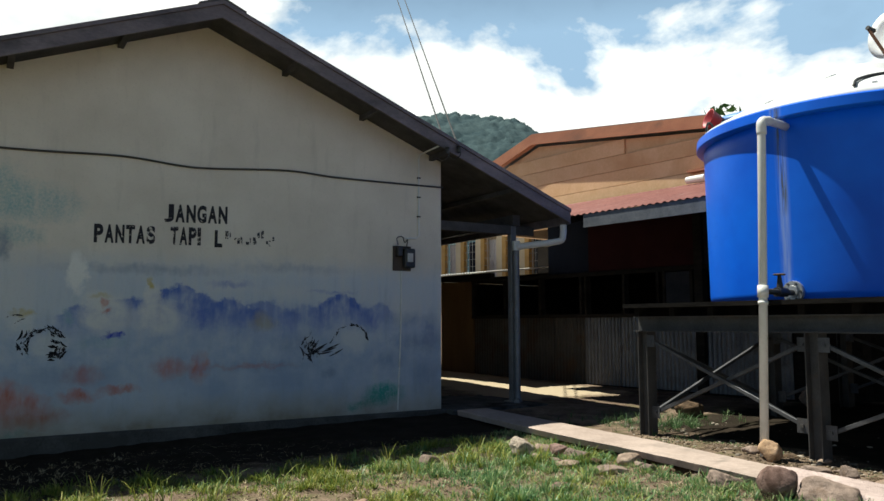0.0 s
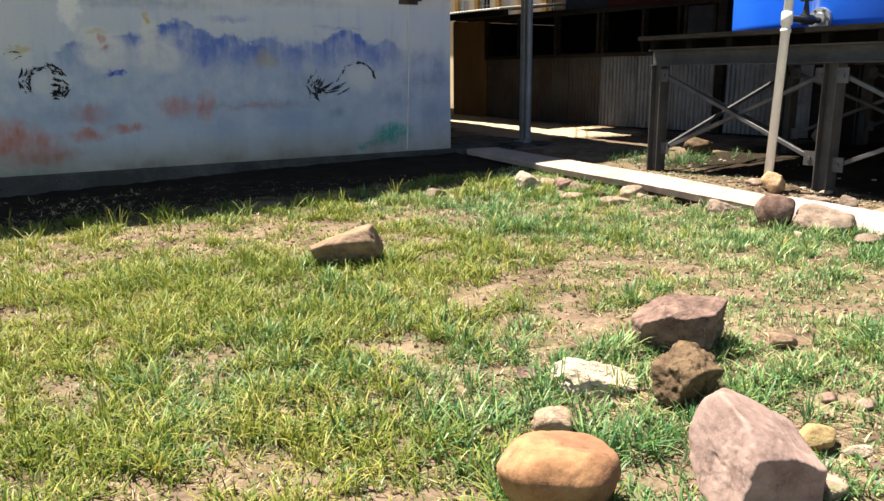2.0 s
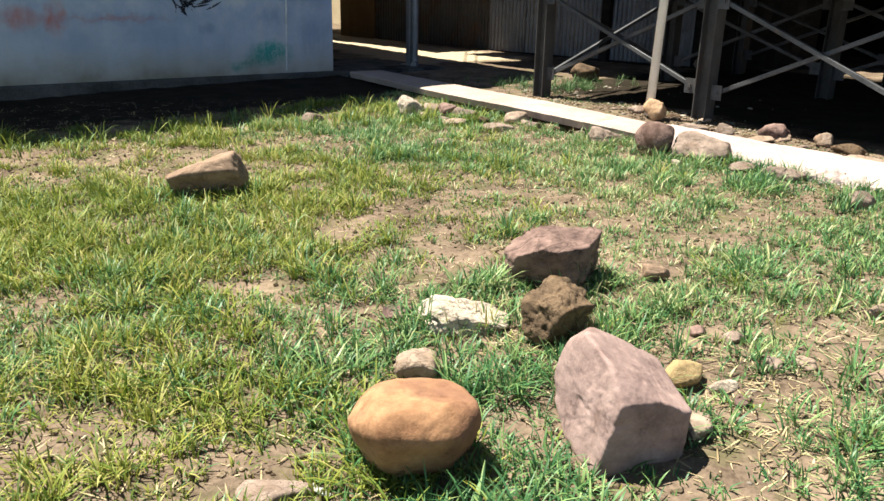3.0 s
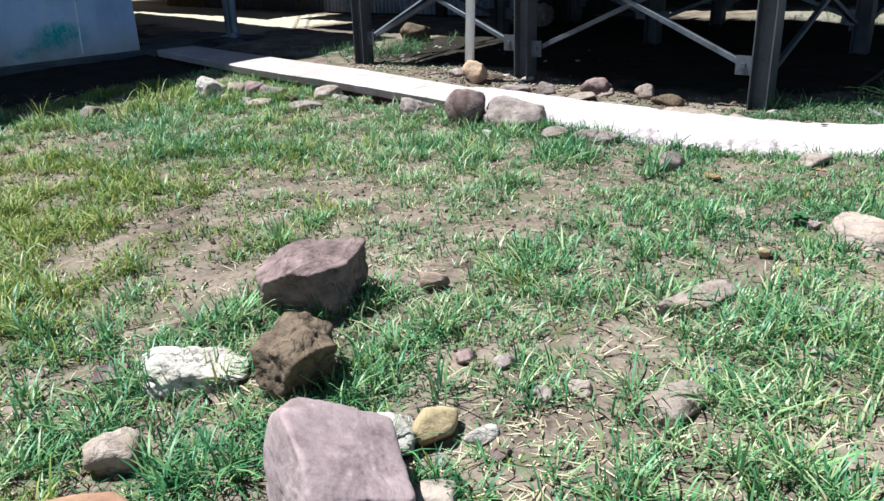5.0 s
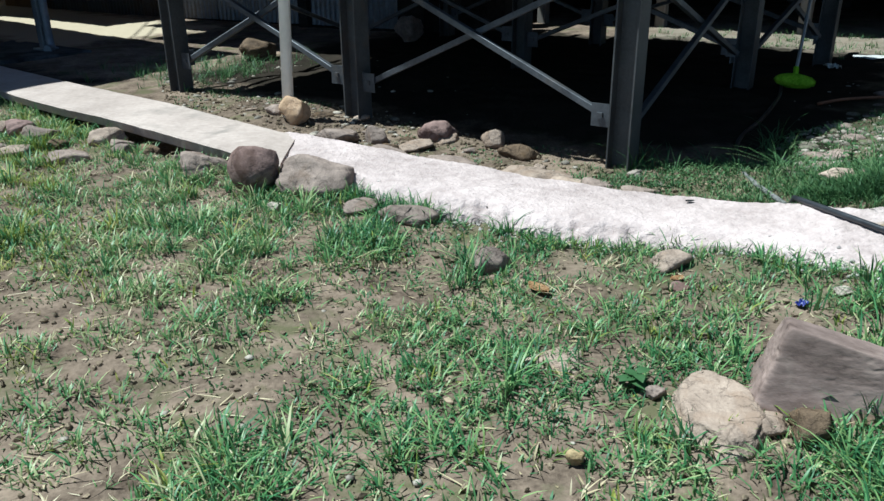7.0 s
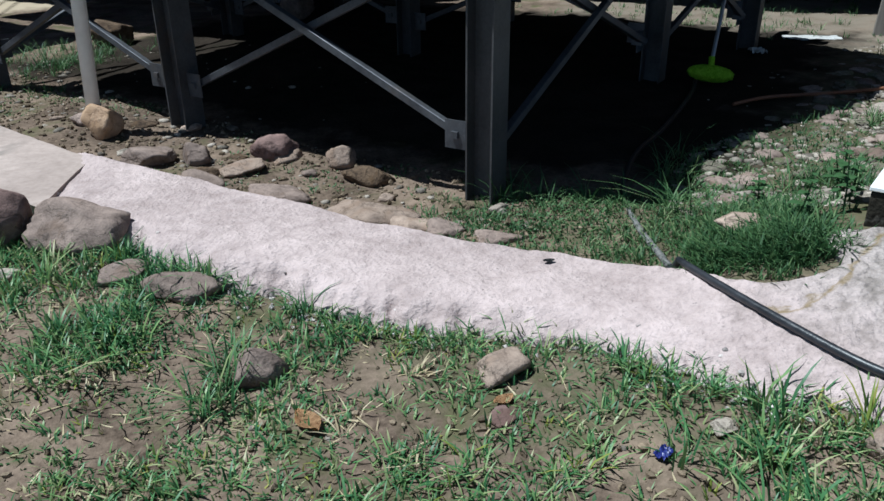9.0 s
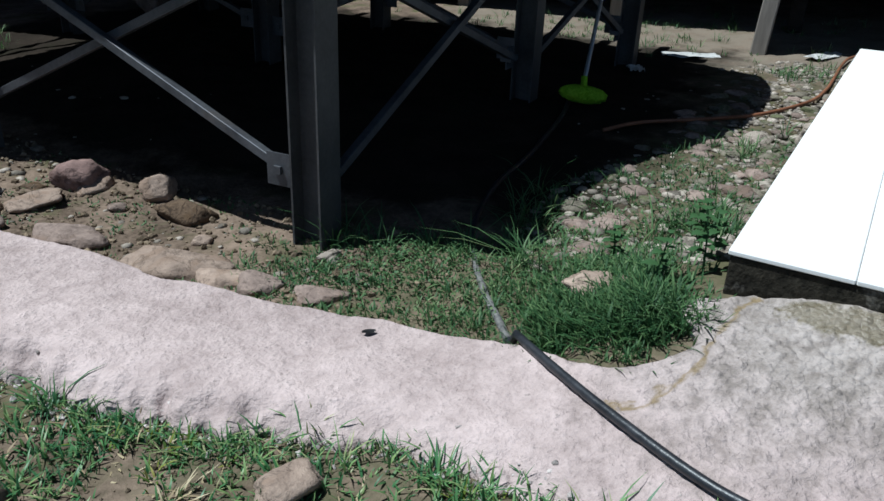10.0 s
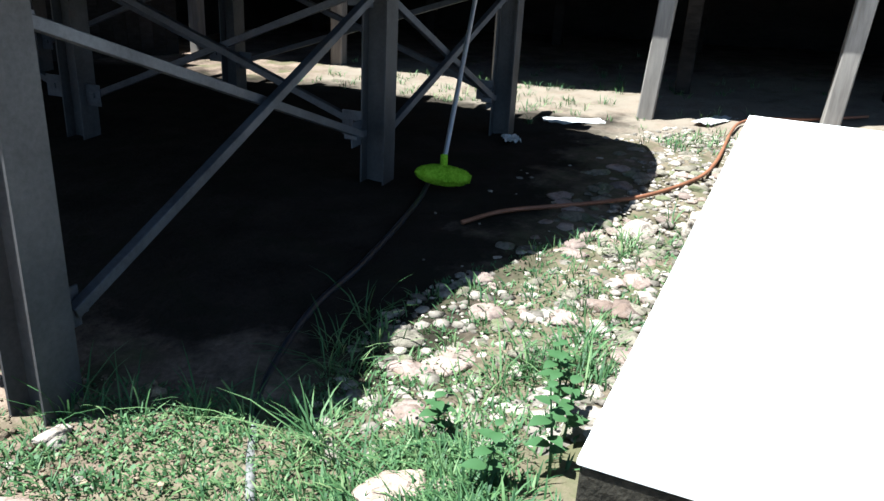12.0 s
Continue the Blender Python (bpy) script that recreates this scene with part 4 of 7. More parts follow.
def build_classroom():
    t = thing("classroom_building", CLASS, "single-storey plastered classroom block with painted gable and low pitched roof", "building")
    half = [(-6.1, -0.4), (0, -0.4), (0, roof_z(0) - 0.02), (-3.05, roof_z(-3.05) - 0.02), (-6.1, roof_z(-6.1) - 0.02)]
    part("gable_wall", outline(bmesh.new(), half, 0.0, 0.15), MURAL, t, "cream plaster gable with a faded painted landscape")
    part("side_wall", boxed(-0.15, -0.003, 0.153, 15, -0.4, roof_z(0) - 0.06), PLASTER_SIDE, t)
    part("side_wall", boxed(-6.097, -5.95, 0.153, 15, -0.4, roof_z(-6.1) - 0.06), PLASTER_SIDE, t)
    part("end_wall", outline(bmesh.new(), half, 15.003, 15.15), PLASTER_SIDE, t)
    for side in (-1, 1):
        # roof slope, from the ridge to the eave
        x0, x1 = -3.05, -3.05 + side * 4.73
        a = math.atan(0.394)
        m = pose(-3.05, -0.57, 4.63, 0, 0, 0) @ pose(0, 0, 0, 0, math.degrees(a) if side > 0 else -math.degrees(a), 0)
        bm = bmesh.new()
        n, long = 40, 4.73 / math.cos(a)
        rows = []
        for i in range(120):
            y = i * 16.2 / 119
            w = 0.012 * (1 if i % 4 < 2 else 0)
            rows.append([bm.verts.new(m @ Vector((side * d, y, w + dz))) for d, dz in ((0, 0), (long, 0), (long, -0.012), (0, -0.012))])
        for r0, r1 in zip(rows, rows[1:]):
            for k in range(4):
                bm.faces.new((r0[k], r0[(k + 1) % 4], r1[(k + 1) % 4], r1[k]))
        bm.faces.new(rows[0]), bm.faces.new(rows[-1])
        bmesh.ops.recalc_face_normals(bm, faces=bm.faces)
        part("roof", bm, ROOF_METAL, t, "ribbed weathered metal roof sheet")
        # soffit lining under the slope
        zs = [(x0, 4.565), (x1, 4.565 - 0.394 * 4.73), (x1, 4.55 - 0.394 * 4.73), (x0, 4.55)]
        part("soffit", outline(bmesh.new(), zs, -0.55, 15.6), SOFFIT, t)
        bm = outline(bmesh.new(), [(x0, 4.64), (x1, 4.64 - 0.394 * 4.73), (x1, 4.455 - 0.394 * 4.73), (x0, 4.455)], -0.6, -0.572)
        part("fascia", bm, FASCIA, t, "grey-brown timber barge board")
        part("trim", outline(bmesh.new(), [(x0, 4.64), (x1, 4.64 - 0.394 * 4.73), (x1, 4.595 - 0.394 * 4.73), (x0, 4.595)], -0.625, -0.602), FASCIA, t)
        # eave board and purlins
        part("eave_board", boxed(min(x1, x1 + side * 0.03), max(x1, x1 + side * 0.03), -0.57, 15.6, 2.58, 2.76), FASCIA, t)
        for d in (0.9, 1.9, 2.9, 3.9):
            x = -3.05 + side * d
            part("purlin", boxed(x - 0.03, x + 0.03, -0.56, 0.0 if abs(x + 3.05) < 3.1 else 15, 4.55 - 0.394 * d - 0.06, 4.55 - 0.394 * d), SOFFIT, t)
    part("ridge_cap", outline(bmesh.new(), [(-3.3, 4.55), (-3.05, 4.65), (-2.8, 4.55), (-2.8, 4.565), (-3.05, 4.672), (-3.3, 4.565)], -0.62, 15.7), ROOF_METAL, t)
    for y in (0.16, 3.2, 6.2, 9.2, 12.2):
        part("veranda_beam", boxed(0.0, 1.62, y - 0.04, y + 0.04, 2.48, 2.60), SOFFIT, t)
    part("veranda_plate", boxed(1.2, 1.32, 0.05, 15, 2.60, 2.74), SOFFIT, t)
    for k in range(3):
        y = 2.0 + k * 4.0
        part("door", boxed(0.002, 0.04, y, y + 0.9, 0.2, 2.2), DARK_TIMBER, t)
    return t


build_classroom()


def veranda_post(y):
    t = thing("veranda_post", CLASS @ pose(1.26, y, 0), "slim grey steel veranda post", "post", "veranda posts")
    part("shaft", boxed(-0.045, 0.045, -0.045, 0.045, 0.1, 2.6, 0.006), POST_PAINT, t)
    part("base_plate", boxed(-0.09, 0.09, -0.09, 0.09, 0.17, 0.19), POST_PAINT, t)


for py in (0.16, 3.2, 6.2, 9.2, 12.2):
    veranda_post(py)

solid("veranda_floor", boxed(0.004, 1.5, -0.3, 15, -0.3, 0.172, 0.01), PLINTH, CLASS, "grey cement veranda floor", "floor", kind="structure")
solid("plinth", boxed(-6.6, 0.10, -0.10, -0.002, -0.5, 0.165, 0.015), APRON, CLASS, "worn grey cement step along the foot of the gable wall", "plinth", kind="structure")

# rainwater pipe from the eave to the post
tdp = thing("rain_pipe", CLASS @ pose(1.26, 0.0, 0), "grey plastic rainwater pipe with an elbow down a veranda post", "pipe")
part("elbow_run", tube(bmesh.new(), [(0.42, -0.45, 2.58), (0.42, -0.45, 2.47)] + smooth_line([(0.42, -0.45, 2.46), (0.40, -0.43, 2.37), (0.30, -0.33, 2.34)], 5) + [(0.0, 0.02, 2.30)], 0.045, 12), PVC, tdp)
part("downpipe", tube(bmesh.new(), [(0.0, 0.06, 2.33), (0.0, 0.06, 0.3)] + smooth_line([(0.0, 0.06, 0.28), (-0.01, 0.03, 0.2), (-0.08, -0.02, 0.19)], 4), 0.042, 12), POST_PAINT, tdp)
part("collar", tube(bmesh.new(), [(0.0, 0.06, 2.25), (0.0, 0.06, 2.38)], 0.055, 12), PVC, tdp)

# electricity meter, its conduits and the loose cable on the gable
tm = thing("electricity_meter", CLASS @ pose(-0.575, 0, 2.055), "electricity meter on a brown board with conduit", "meter")
part("board", boxed(-0.13, 0.12, -0.02, -0.001, -0.155, 0.155, 0.003), surface("meter_board", (0.06, 0.05, 0.045), (0.10, 0.08, 0.07), bump=0.2), tm)
part("body", boxed(-0.01, 0.135, -0.12, -0.0205, -0.12, 0.12, 0.015), BLACK_PAINT, tm)
part("dial", boxed(0.015, 0.095, -0.127, -0.1205, -0.05, 0.06, 0.004), WHITE_SCRAP, tm)
part("cut_out", boxed(-0.10, -0.03, -0.09, -0.0205, 0.02, 0.145, 0.01), BLACK_PAINT, tm)
part("lead", tube(bmesh.new(), smooth_line([(-0.07, -0.03, 0.17), (-0.09, -0.04, 0.25), (-0.02, -0.05, 0.27), (0.02, -0.04, 0.2), (0.06, -0.04, 0.24), (0.05, -0.03, 0.14)], 6), 0.006, 6), BLACK_PAINT, tm)
tc = thing("conduit", CLASS @ pose(-0.34, 0, 0), "thin grey conduit clipped to the gable wall", "conduit")
part("upper_run", tube(bmesh.new(), [(0.0, -0.55, 3.42), (0, -0.05, 3.4), (0, -0.012, 3.34), (0, -0.012, 2.36), (-0.03, -0.012, 2.32), (-0.2, -0.012, 2.31)], 0.010, 8), PVC, tc)
part("lower_run", tube(bmesh.new(), [(-0.245, -0.012, 1.9), (-0.25, -0.012, 1.2), (-0.29, -0.012, 0.19)], 0.010, 8), PVC, tc)
for cz in (2.6, 2.85, 3.1):
    part("saddle_clip", boxed(-0.022, 0.022, -0.026, -0.002, cz - 0.008, cz + 0.008), BLACK_PAINT, tc)
cable = smooth_line([(-6.0, -0.015, 2.92), (-5.0, -0.015, 2.945), (-4.6, -0.02, 2.955), (-3.88, -0.015, 2.985), (-3.3, -0.02, 2.945), (-2.97, -0.015, 2.95), (-2.1, -0.02, 3.015), (-1.5, -0.02, 2.995), (-0.7, -0.015, 3.0), (0.02, -0.015, 3.01)], 8)
solid("wall_cable", tube(bmesh.new(), cable, 0.011, 6), BLACK_PAINT, CLASS, "black cable slung along the gable wall", "cable")
for k, (ix, up) in enumerate(((-0.29, 3.37), (-0.12, 3.41))):
    a = CLASS @ Vector((ix, -0.63, up - 0.02))
    b = Vector((-1.514, 18.297, 9.182) if k == 0 else (-1.335, 18.317, 9.186))
    far = a + (b - a) * 1.6
    line = [a.lerp(far, s / 24) for s in range(25)]
    tl = thing("service_line", Matrix(), "black overhead power line fixed to the barge board", "power line", "overhead lines")
    part("wire", tube(bmesh.new(), line, 0.012, 6), BLACK_PAINT, tl)
    part("insulator", lathe(bmesh.new(), [(0, -0.05), (0.025, -0.045), (0.03, 0.0), (0.018, 0.015), (0.03, 0.03), (0, 0.045)], 12, Matrix.Translation(a)), BLACK_PAINT, tl)
    part("tail", tube(bmesh.new(), smooth_line([a, a + Vector((0.02, -0.02, -0.08)), a + Vector((-0.06, 0.02, -0.13)), a + Vector((-0.12, 0.1, -0.08))], 5), 0.007, 6), BLACK_PAINT, tl)


def lettering(text, x0, x1, z0, z1, rise, paints, label):
    """A word in block letters painted on the gable, fitted to a rectangle letter by letter."""
    t = thing("painted_word", CLASS, label, "lettering", "painted words on the gable")
    shares = [0.45 if c == "I" else 1.0 for c in text]
    x, unit = x0, (x1 - x0) / sum(shares)
    for c, share, paint in zip(text, shares, paints):
        curve = bpy.data.curves.new("letter", "FONT")
        curve.body, curve.offset = c, 0.045
        ob = new("letter", curve)
        me = bpy.data.meshes.new_from_object(ob.evaluated_get(bpy.context.evaluated_depsgraph_get()))
        bpy.data.objects.remove(ob)
        co = np.array([v.co for v in me.vertices])
        lo, hi = co.min(0), co.max(0)
        for v in me.vertices:
            lx = x + unit * share * (0.06 + 0.86 * (v.co.x - lo[0]) / (hi[0] - lo[0]))
            v.co = (lx, -0.004, z0 + (v.co.y - lo[1]) / (hi[1] - lo[1]) * (z1 - z0) + rise * (lx - x0))
        me.materials.clear()
        me.materials.append(paint)
        part("letter", me, None, t)
        x += unit * share


OLD, WORN = LETTER_PAINT, WORN_LETTER_PAINT
lettering("JANGAN", -3.46, -2.77, 2.325, 2.52, 0.03, (OLD, OLD, OLD, OLD, OLD, OLD), "bold black stencilled word on cream plaster")
lettering("PANTAS", -4.14, -3.53, 2.07, 2.262, 0.02, (OLD, OLD, OLD, OLD, OLD, WORN), "bold black stencilled word on cream plaster")
lettering("TAPI", -3.39, -3.06, 2.085, 2.28, 0.02, (WORN, OLD, OLD, WORN), "partly flaked black stencilled word on plaster")
lettering("L", -2.92, -2.82, 2.08, 2.27, 0.02, (OLD,), "single remaining black letter of a worn word")
random.seed(5)
tw = thing("painted_word", CLASS, "worn remains of an unreadable painted word", "lettering", "painted words on the gable")
for k in range(13):
    x = -2.8 + k * 0.046 + random.uniform(-0.01, 0.01)
    z = 2.105 + 0.02 * (x + 2.83) + random.uniform(0.0, 0.1)
    part("flake", boxed(x, x + random.uniform(0.012, 0.04), -0.005, -0.003, z, z + random.uniform(0.025, 0.09)), FLAKED_LETTER_PAINT, tw)


def strokes(items):
    """Black brush strokes of a weathered animal drawing: (x, z, length, width, angle, bend) each."""
    t = thing("wall_painting", CLASS, "black brush strokes of a faded animal painting", "wall painting", "paintings on the gable")
    for px, pz, long, wide, a, bend in items:
        bm = bmesh.new()
        left, right = [], []
        for i in range(9):
            s = i / 8 - 0.5
            x = px + long * (s * math.cos(a) - bend * s * s * math.sin(a))
            z = pz + long * (s * math.sin(a) + bend * s * s * math.cos(a))
            w = wide * (1 - (2 * s) ** 2) + 0.001
            left.append(bm.verts.new((x - w * math.sin(a), -0.004, z + w * math.cos(a))))
            right.append(bm.verts.new((x + w * math.sin(a), -0.004, z - w * math.cos(a))))
        for i in range(8):
            bm.faces.new((left[i], left[i + 1], right[i + 1], right[i]))
        part("stroke", bm, LETTER_PAINT if wide > 0.0075 else FLAKED_LETTER_PAINT, t)


def round_strokes(cx, cz, radius, start, stop, count, seed, inner=0.55, long=0.09):
    """Strokes that follow the round of a head."""
    rng = random.Random(seed)
    out = []
    for k in range(count):
        a = radians(start + (stop - start) * rng.random())
        r = radius * rng.uniform(inner, 1.0)
        out.append((cx + r * math.cos(a) * 1.05, cz + r * math.sin(a) * 0.85, long * rng.uniform(0.5, 1.3), rng.uniform(0.0028, 0.0095), a + math.pi / 2 + rng.uniform(-0.25, 0.25), -0.5))
    return out


strokes(round_strokes(-4.56, 1.06, 0.2, 20, 215, 54, 3) + round_strokes(-4.47, 0.99, 0.12, -100, 90, 44, 4, 0.2, 0.07) + [(-4.8, 1.33, 0.16, 0.007, 0.1, -0.4), (-4.76, 1.28, 0.1, 0.006, 0.5, -0.4)])
strokes(round_strokes(-1.66, 0.96, 0.22, 120, 235, 40, 8, 0.25, 0.12) + [(-1.6 + 0.05 * k, 0.90 + 0.035 * (k % 3), 0.2, 0.009, 0.15 + 0.1 * (k % 4), 0.1) for k in range(-3, 4)])
strokes(round_strokes(-1.26, 1.06, 0.2, 5, 170, 26, 12, 0.94, 0.09) + [(-1.49, 1.08, 0.09, 0.006, 1.0, 0.2), (-1.52, 1.03, 0.08, 0.006, 0.8, 0.2)])

# ---- kitchen block behind the veranda ----
KITCHEN = pose(0.42, 15.95, 0, 0, 0, -48.4)  # x along its front to the right, y away from the yard


def build_kitchen():
    t = thing("kitchen_block", KITCHEN, "dark timber and zinc lean-to building with mesh windows", "building")
    part("side_panel", boxed(-1.15, -0.08, 0, 0.04, 0.05, 2.1), PLYWOOD, t, "brown stained plywood panel")
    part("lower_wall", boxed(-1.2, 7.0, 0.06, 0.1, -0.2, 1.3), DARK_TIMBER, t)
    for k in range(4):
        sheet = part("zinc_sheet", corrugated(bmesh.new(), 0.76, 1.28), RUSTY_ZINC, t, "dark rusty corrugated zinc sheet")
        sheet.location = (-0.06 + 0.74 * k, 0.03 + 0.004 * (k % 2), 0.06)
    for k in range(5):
        sheet = part("zinc_sheet", corrugated(bmesh.new(), 0.76, 1.15), ZINC, t, "grey corrugated zinc sheet")
        sheet.location = (2.93 + 0.74 * k, 0.03 + 0.004 * (k % 2), 0.2)
    part("sill_rail", boxed(-0.1, 7.0, -0.03, 0.09, 1.34, 1.40), DARK_TIMBER, t)
    part("top_rail", boxed(-0.1, 7.0, -0.03, 0.09, 2.06, 2.13), DARK_TIMBER, t)
    for x in (-0.07, 0.89, 1.87, 2.87, 2.99, 3.82, 4.5, 4.62, 5.12):
        part("mullion", boxed(x - 0.025, x + 0.025, -0.028, 0.088, 1.40, 2.06), DARK_TIMBER, t)
    part("shutter", boxed(4.66, 5.10, -0.02, 0.03, 1.42, 2.04), BLUE_GREY, t, "blue-grey closed shutter")
    # inner walls, floor and ceiling are added, their shade painted as near-black timber
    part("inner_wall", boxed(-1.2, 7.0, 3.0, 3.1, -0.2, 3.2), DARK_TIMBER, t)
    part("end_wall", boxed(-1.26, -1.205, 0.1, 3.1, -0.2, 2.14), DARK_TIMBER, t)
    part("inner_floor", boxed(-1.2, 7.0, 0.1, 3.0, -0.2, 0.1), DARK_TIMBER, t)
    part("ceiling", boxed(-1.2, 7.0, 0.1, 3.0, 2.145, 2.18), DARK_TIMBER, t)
    part("navy_panel", boxed(2.09, 3.06, -0.01, 0.05, 2.135, 3.1), NAVY, t, "navy blue board")
    part("maroon_panel", boxed(3.065, 5.2, -0.015, 0.05, 2.135, 3.05), MAROON, t, "maroon board")
    part("corner_post", boxed(5.2, 5.34, -0.06, 0.08, 0, 3.2), DARK_TIMBER, t)
    part("upper_panel", boxed(5.345, 7.0, 0, 0.05, 2.135, 3.2), BLUE_GREY, t)
    # grille above the maroon board
    part("lintel", boxed(4.4, 5.2, -0.012, 0.05, 3.20, 3.25), GREY_TIMBER, t)
    for k in range(9):
        part("grille_bar", boxed(4.42 + 0.09 * k, 4.43 + 0.09 * k, 0, 0.012, 3.05, 3.20), ALUMINIUM, t)
    # red lean-to roof over the front
    # (its front sheets stop short of the veranda, so that a patch of sun falls between)
    # the last short sheet is added out of view to block a sun leak
    for x0, wide, slope0, long in ((2.1, 4.95, 0.0, 1.6), (3.3, 3.75, 1.59, 0.86), (1.1, 1.02, 0.0, 0.75)):
        r = part("lean_to_roof", corrugated(bmesh.new(), wide, long, 0.11, 0.009), RED_ROOF, t, "faded red ribbed metal lean-to roof")
        r.matrix_local = pose(x0, 0.1 - slope0 * 0.9636, 3.40 - slope0 * 0.2672) @ pose(0, 0, 0, 90 + 15.5, 0, 0)
    part("lean_to_fascia", boxed(4.95, 7.05, -2.25, -2.225, 2.56, 2.74), surface("grey_blue_fascia", (0.10, 0.11, 0.13), (0.18, 0.19, 0.22), bump=0.2), t, "grey-blue painted fascia board")
    part("lean_to_edge", bar(bmesh.new(), (3.34, 0.05, 3.32), (3.34, -2.2, 2.70), 0.04, 0.12), DARK_TIMBER, t)
    for x in (3.6, 4.6, 5.8, 6.9):
        part("lean_to_rafter", bar(bmesh.new(), (x, 0.05, 3.31), (x, -2.2, 2.69), 0.05, 0.09), DARK_TIMBER, t)
    # low zinc roof on the left part
    z = part("low_zinc_roof", corrugated(bmesh.new(), 6.2, 3.6, 0.076, 0.012), BLEACHED_ZINC, t, "pale corrugated zinc roof")
    z.matrix_local = pose(-4.1, -1.55, 2.13, 0, 0, 0) @ pose(0, 0, 0, -90 + 5.5, 0, 0)
    part("eave_beam", boxed(-4.0, 2.05, -1.4, -1.3, 2.02, 2.12), DARK_TIMBER, t)


build_kitchen()


def build_tan_house():
    """The boarded gable that rises behind the lean-to."""
    t = thing("boarded_house", KITCHEN @ pose(0, 0.35, 0), "tan boarded upper storey with rust-orange roof edge", "house")

    def top(x):
        return 4.70 - (0.30 * (1.5 - x) if x < 1.5 else 0.118 * (x - 1.5))

    z = 3.1
    while z < 4.7:
        h = 0.27
        lo, hi = 0.25, 5.5
        if z + h > top(0.25):
            lo = max(lo, 1.5 - (4.70 - z - h) / 0.30)
            hi = min(hi, 1.5 + (4.70 - z - h) / 0.118)
        if hi - lo > 0.4:
            part("wall_board", boxed(lo, hi, -0.012, 0.03, z + 0.006, z + h, 0.004), TAN_BOARD, t)
        z += h
    part("wall", outline(bmesh.new(), [(0.25, 3.06), (5.5, 3.06), (5.5, top(5.5)), (1.5, 4.7), (0.25, top(0.25))], 0.032, 0.12), TAN_BOARD, t)
    for a, b in ((0.05, 1.5), (1.5, 5.4)):
        part("barge_board", outline(bmesh.new(), [(a, top(a) + 0.02), (b, top(b) + 0.02), (b, top(b) + 0.22), (a, top(a) + 0.22)], -0.17, -0.14), ORANGE_FASCIA, t, "rust-orange painted barge board")
        part("roof", outline(bmesh.new(), [(a, top(a) + 0.2), (b, top(b) + 0.2), (b, top(b) + 0.24), (a, top(a) + 0.24)], -0.138, 7), ROOF_METAL, t)
        part("soffit", outline(bmesh.new(), [(a, top(a) + 0.05), (b, top(b) + 0.05), (b, top(b) + 0.07), (a, top(a) + 0.07)], -0.136, 0.0), ORANGE_FASCIA, t)
    part("side_wall", boxed(0.25, 0.35, 0.122, 7, 3.06, top(0.25) - 0.02), TAN_BOARD, t)
    part("side_wall", boxed(5.4, 5.5, 0.122, 7, 3.06, top(5.5) - 0.02), TAN_BOARD, t)
    part("ledge", boxed(4.95, 5.45, -0.14, -0.0125, 3.62, 3.66), ORANGE_FASCIA, t)
    part("post", boxed(5.25, 5.33, -0.10, -0.0125, 3.66, 4.2), ORANGE_FASCIA, t)


build_tan_house()
solid("basin", lathe(bmesh.new(), [(0, -0.09), (0.10, -0.09), (0.15, 0.08), (0.16, 0.09), (0.14, 0.085), (0.09, -0.07), (0, -0.07)], 24), RED_PLASTIC,
      KITCHEN @ pose(5.52, 0.1, 4.33, 70, 0, -30), "red plastic basin wedged under the roof edge", "basin", smooth=True)
solid("spout_pipe", tube(bmesh.new(), [(0, 0, 0), (0.35, -0.05, -0.01)], 0.055, 14), PVC, KITCHEN @ pose(5.2, -0.15, 3.42), "white plastic pipe end above the lean-to", "pipe")


def build_far_house():
    """The house with ochre window frames seen through the veranda."""
    t = thing("ochre_window_house", KITCHEN @ pose(-7.5, 3.4, 0), "cream house with ochre window frames and grilles", "house")
    part("wall", boxed(0, 7.4, 0.0, 0.15, 0, 2.45), CREAM, t)
    part("wall_head", boxed(0, 7.4, 0.0, 0.15, 3.55, 4.6), CREAM, t)
    part("roof", boxed(-0.4, 7.8, -0.6, 5, 4.6, 4.7), ROOF_METAL, t)
    part("back_wall", boxed(0, 7.4, 3, 3.1, 0, 4.6), CREAM, t)
    n = 8
    for k in range(n):
        x = 0.3 + 0.86 * k
        w = part("window", boxed(x, x + 0.05, -0.02, 0.12, 2.45, 3.55), YELLOW_FRAME, t)
        part("frame_side", boxed(x + 0.055, x + 0.16, -0.03, 0.1, 2.45, 3.55), YELLOW_FRAME, w)
        part("pier", boxed(x + 0.62, x + 0.86, 0.0, 0.15, 2.451, 3.549), CREAM, w)
        part("curtain", boxed(x + 0.16, x + 0.62, 0.16, 0.18, 2.5, 3.5), CURTAIN if k % 3 else NAVY, w)
        for j in range(5):
            part("grille_bar", boxed(x + 0.16, x + 0.62, -0.01, 0.0, 2.6 + 0.2 * j, 2.61 + 0.2 * j), WHITE_SCRAP, w)
        for j in range(3):
            part("grille_bar", boxed(x + 0.26 + 0.12 * j, x + 0.27 + 0.12 * j, -0.012, -0.002, 2.46, 3.54), WHITE_SCRAP, w)


build_far_house()

# ---- tank stand ----
STAND = pose(4.488, 5.308, 0, 0, 0, -53.9)     # x along its front to the near corner column, y towards the back
COLUMNS = ((-3.625, 0.0), (-1.768, 0.0), (0.085, -0.01), (0.1, 2.05), (0.38, 3.3), (-1.77, 2.1), (-3.62, 2.1), (-1.77, 3.6), (-3.62, 3.6))


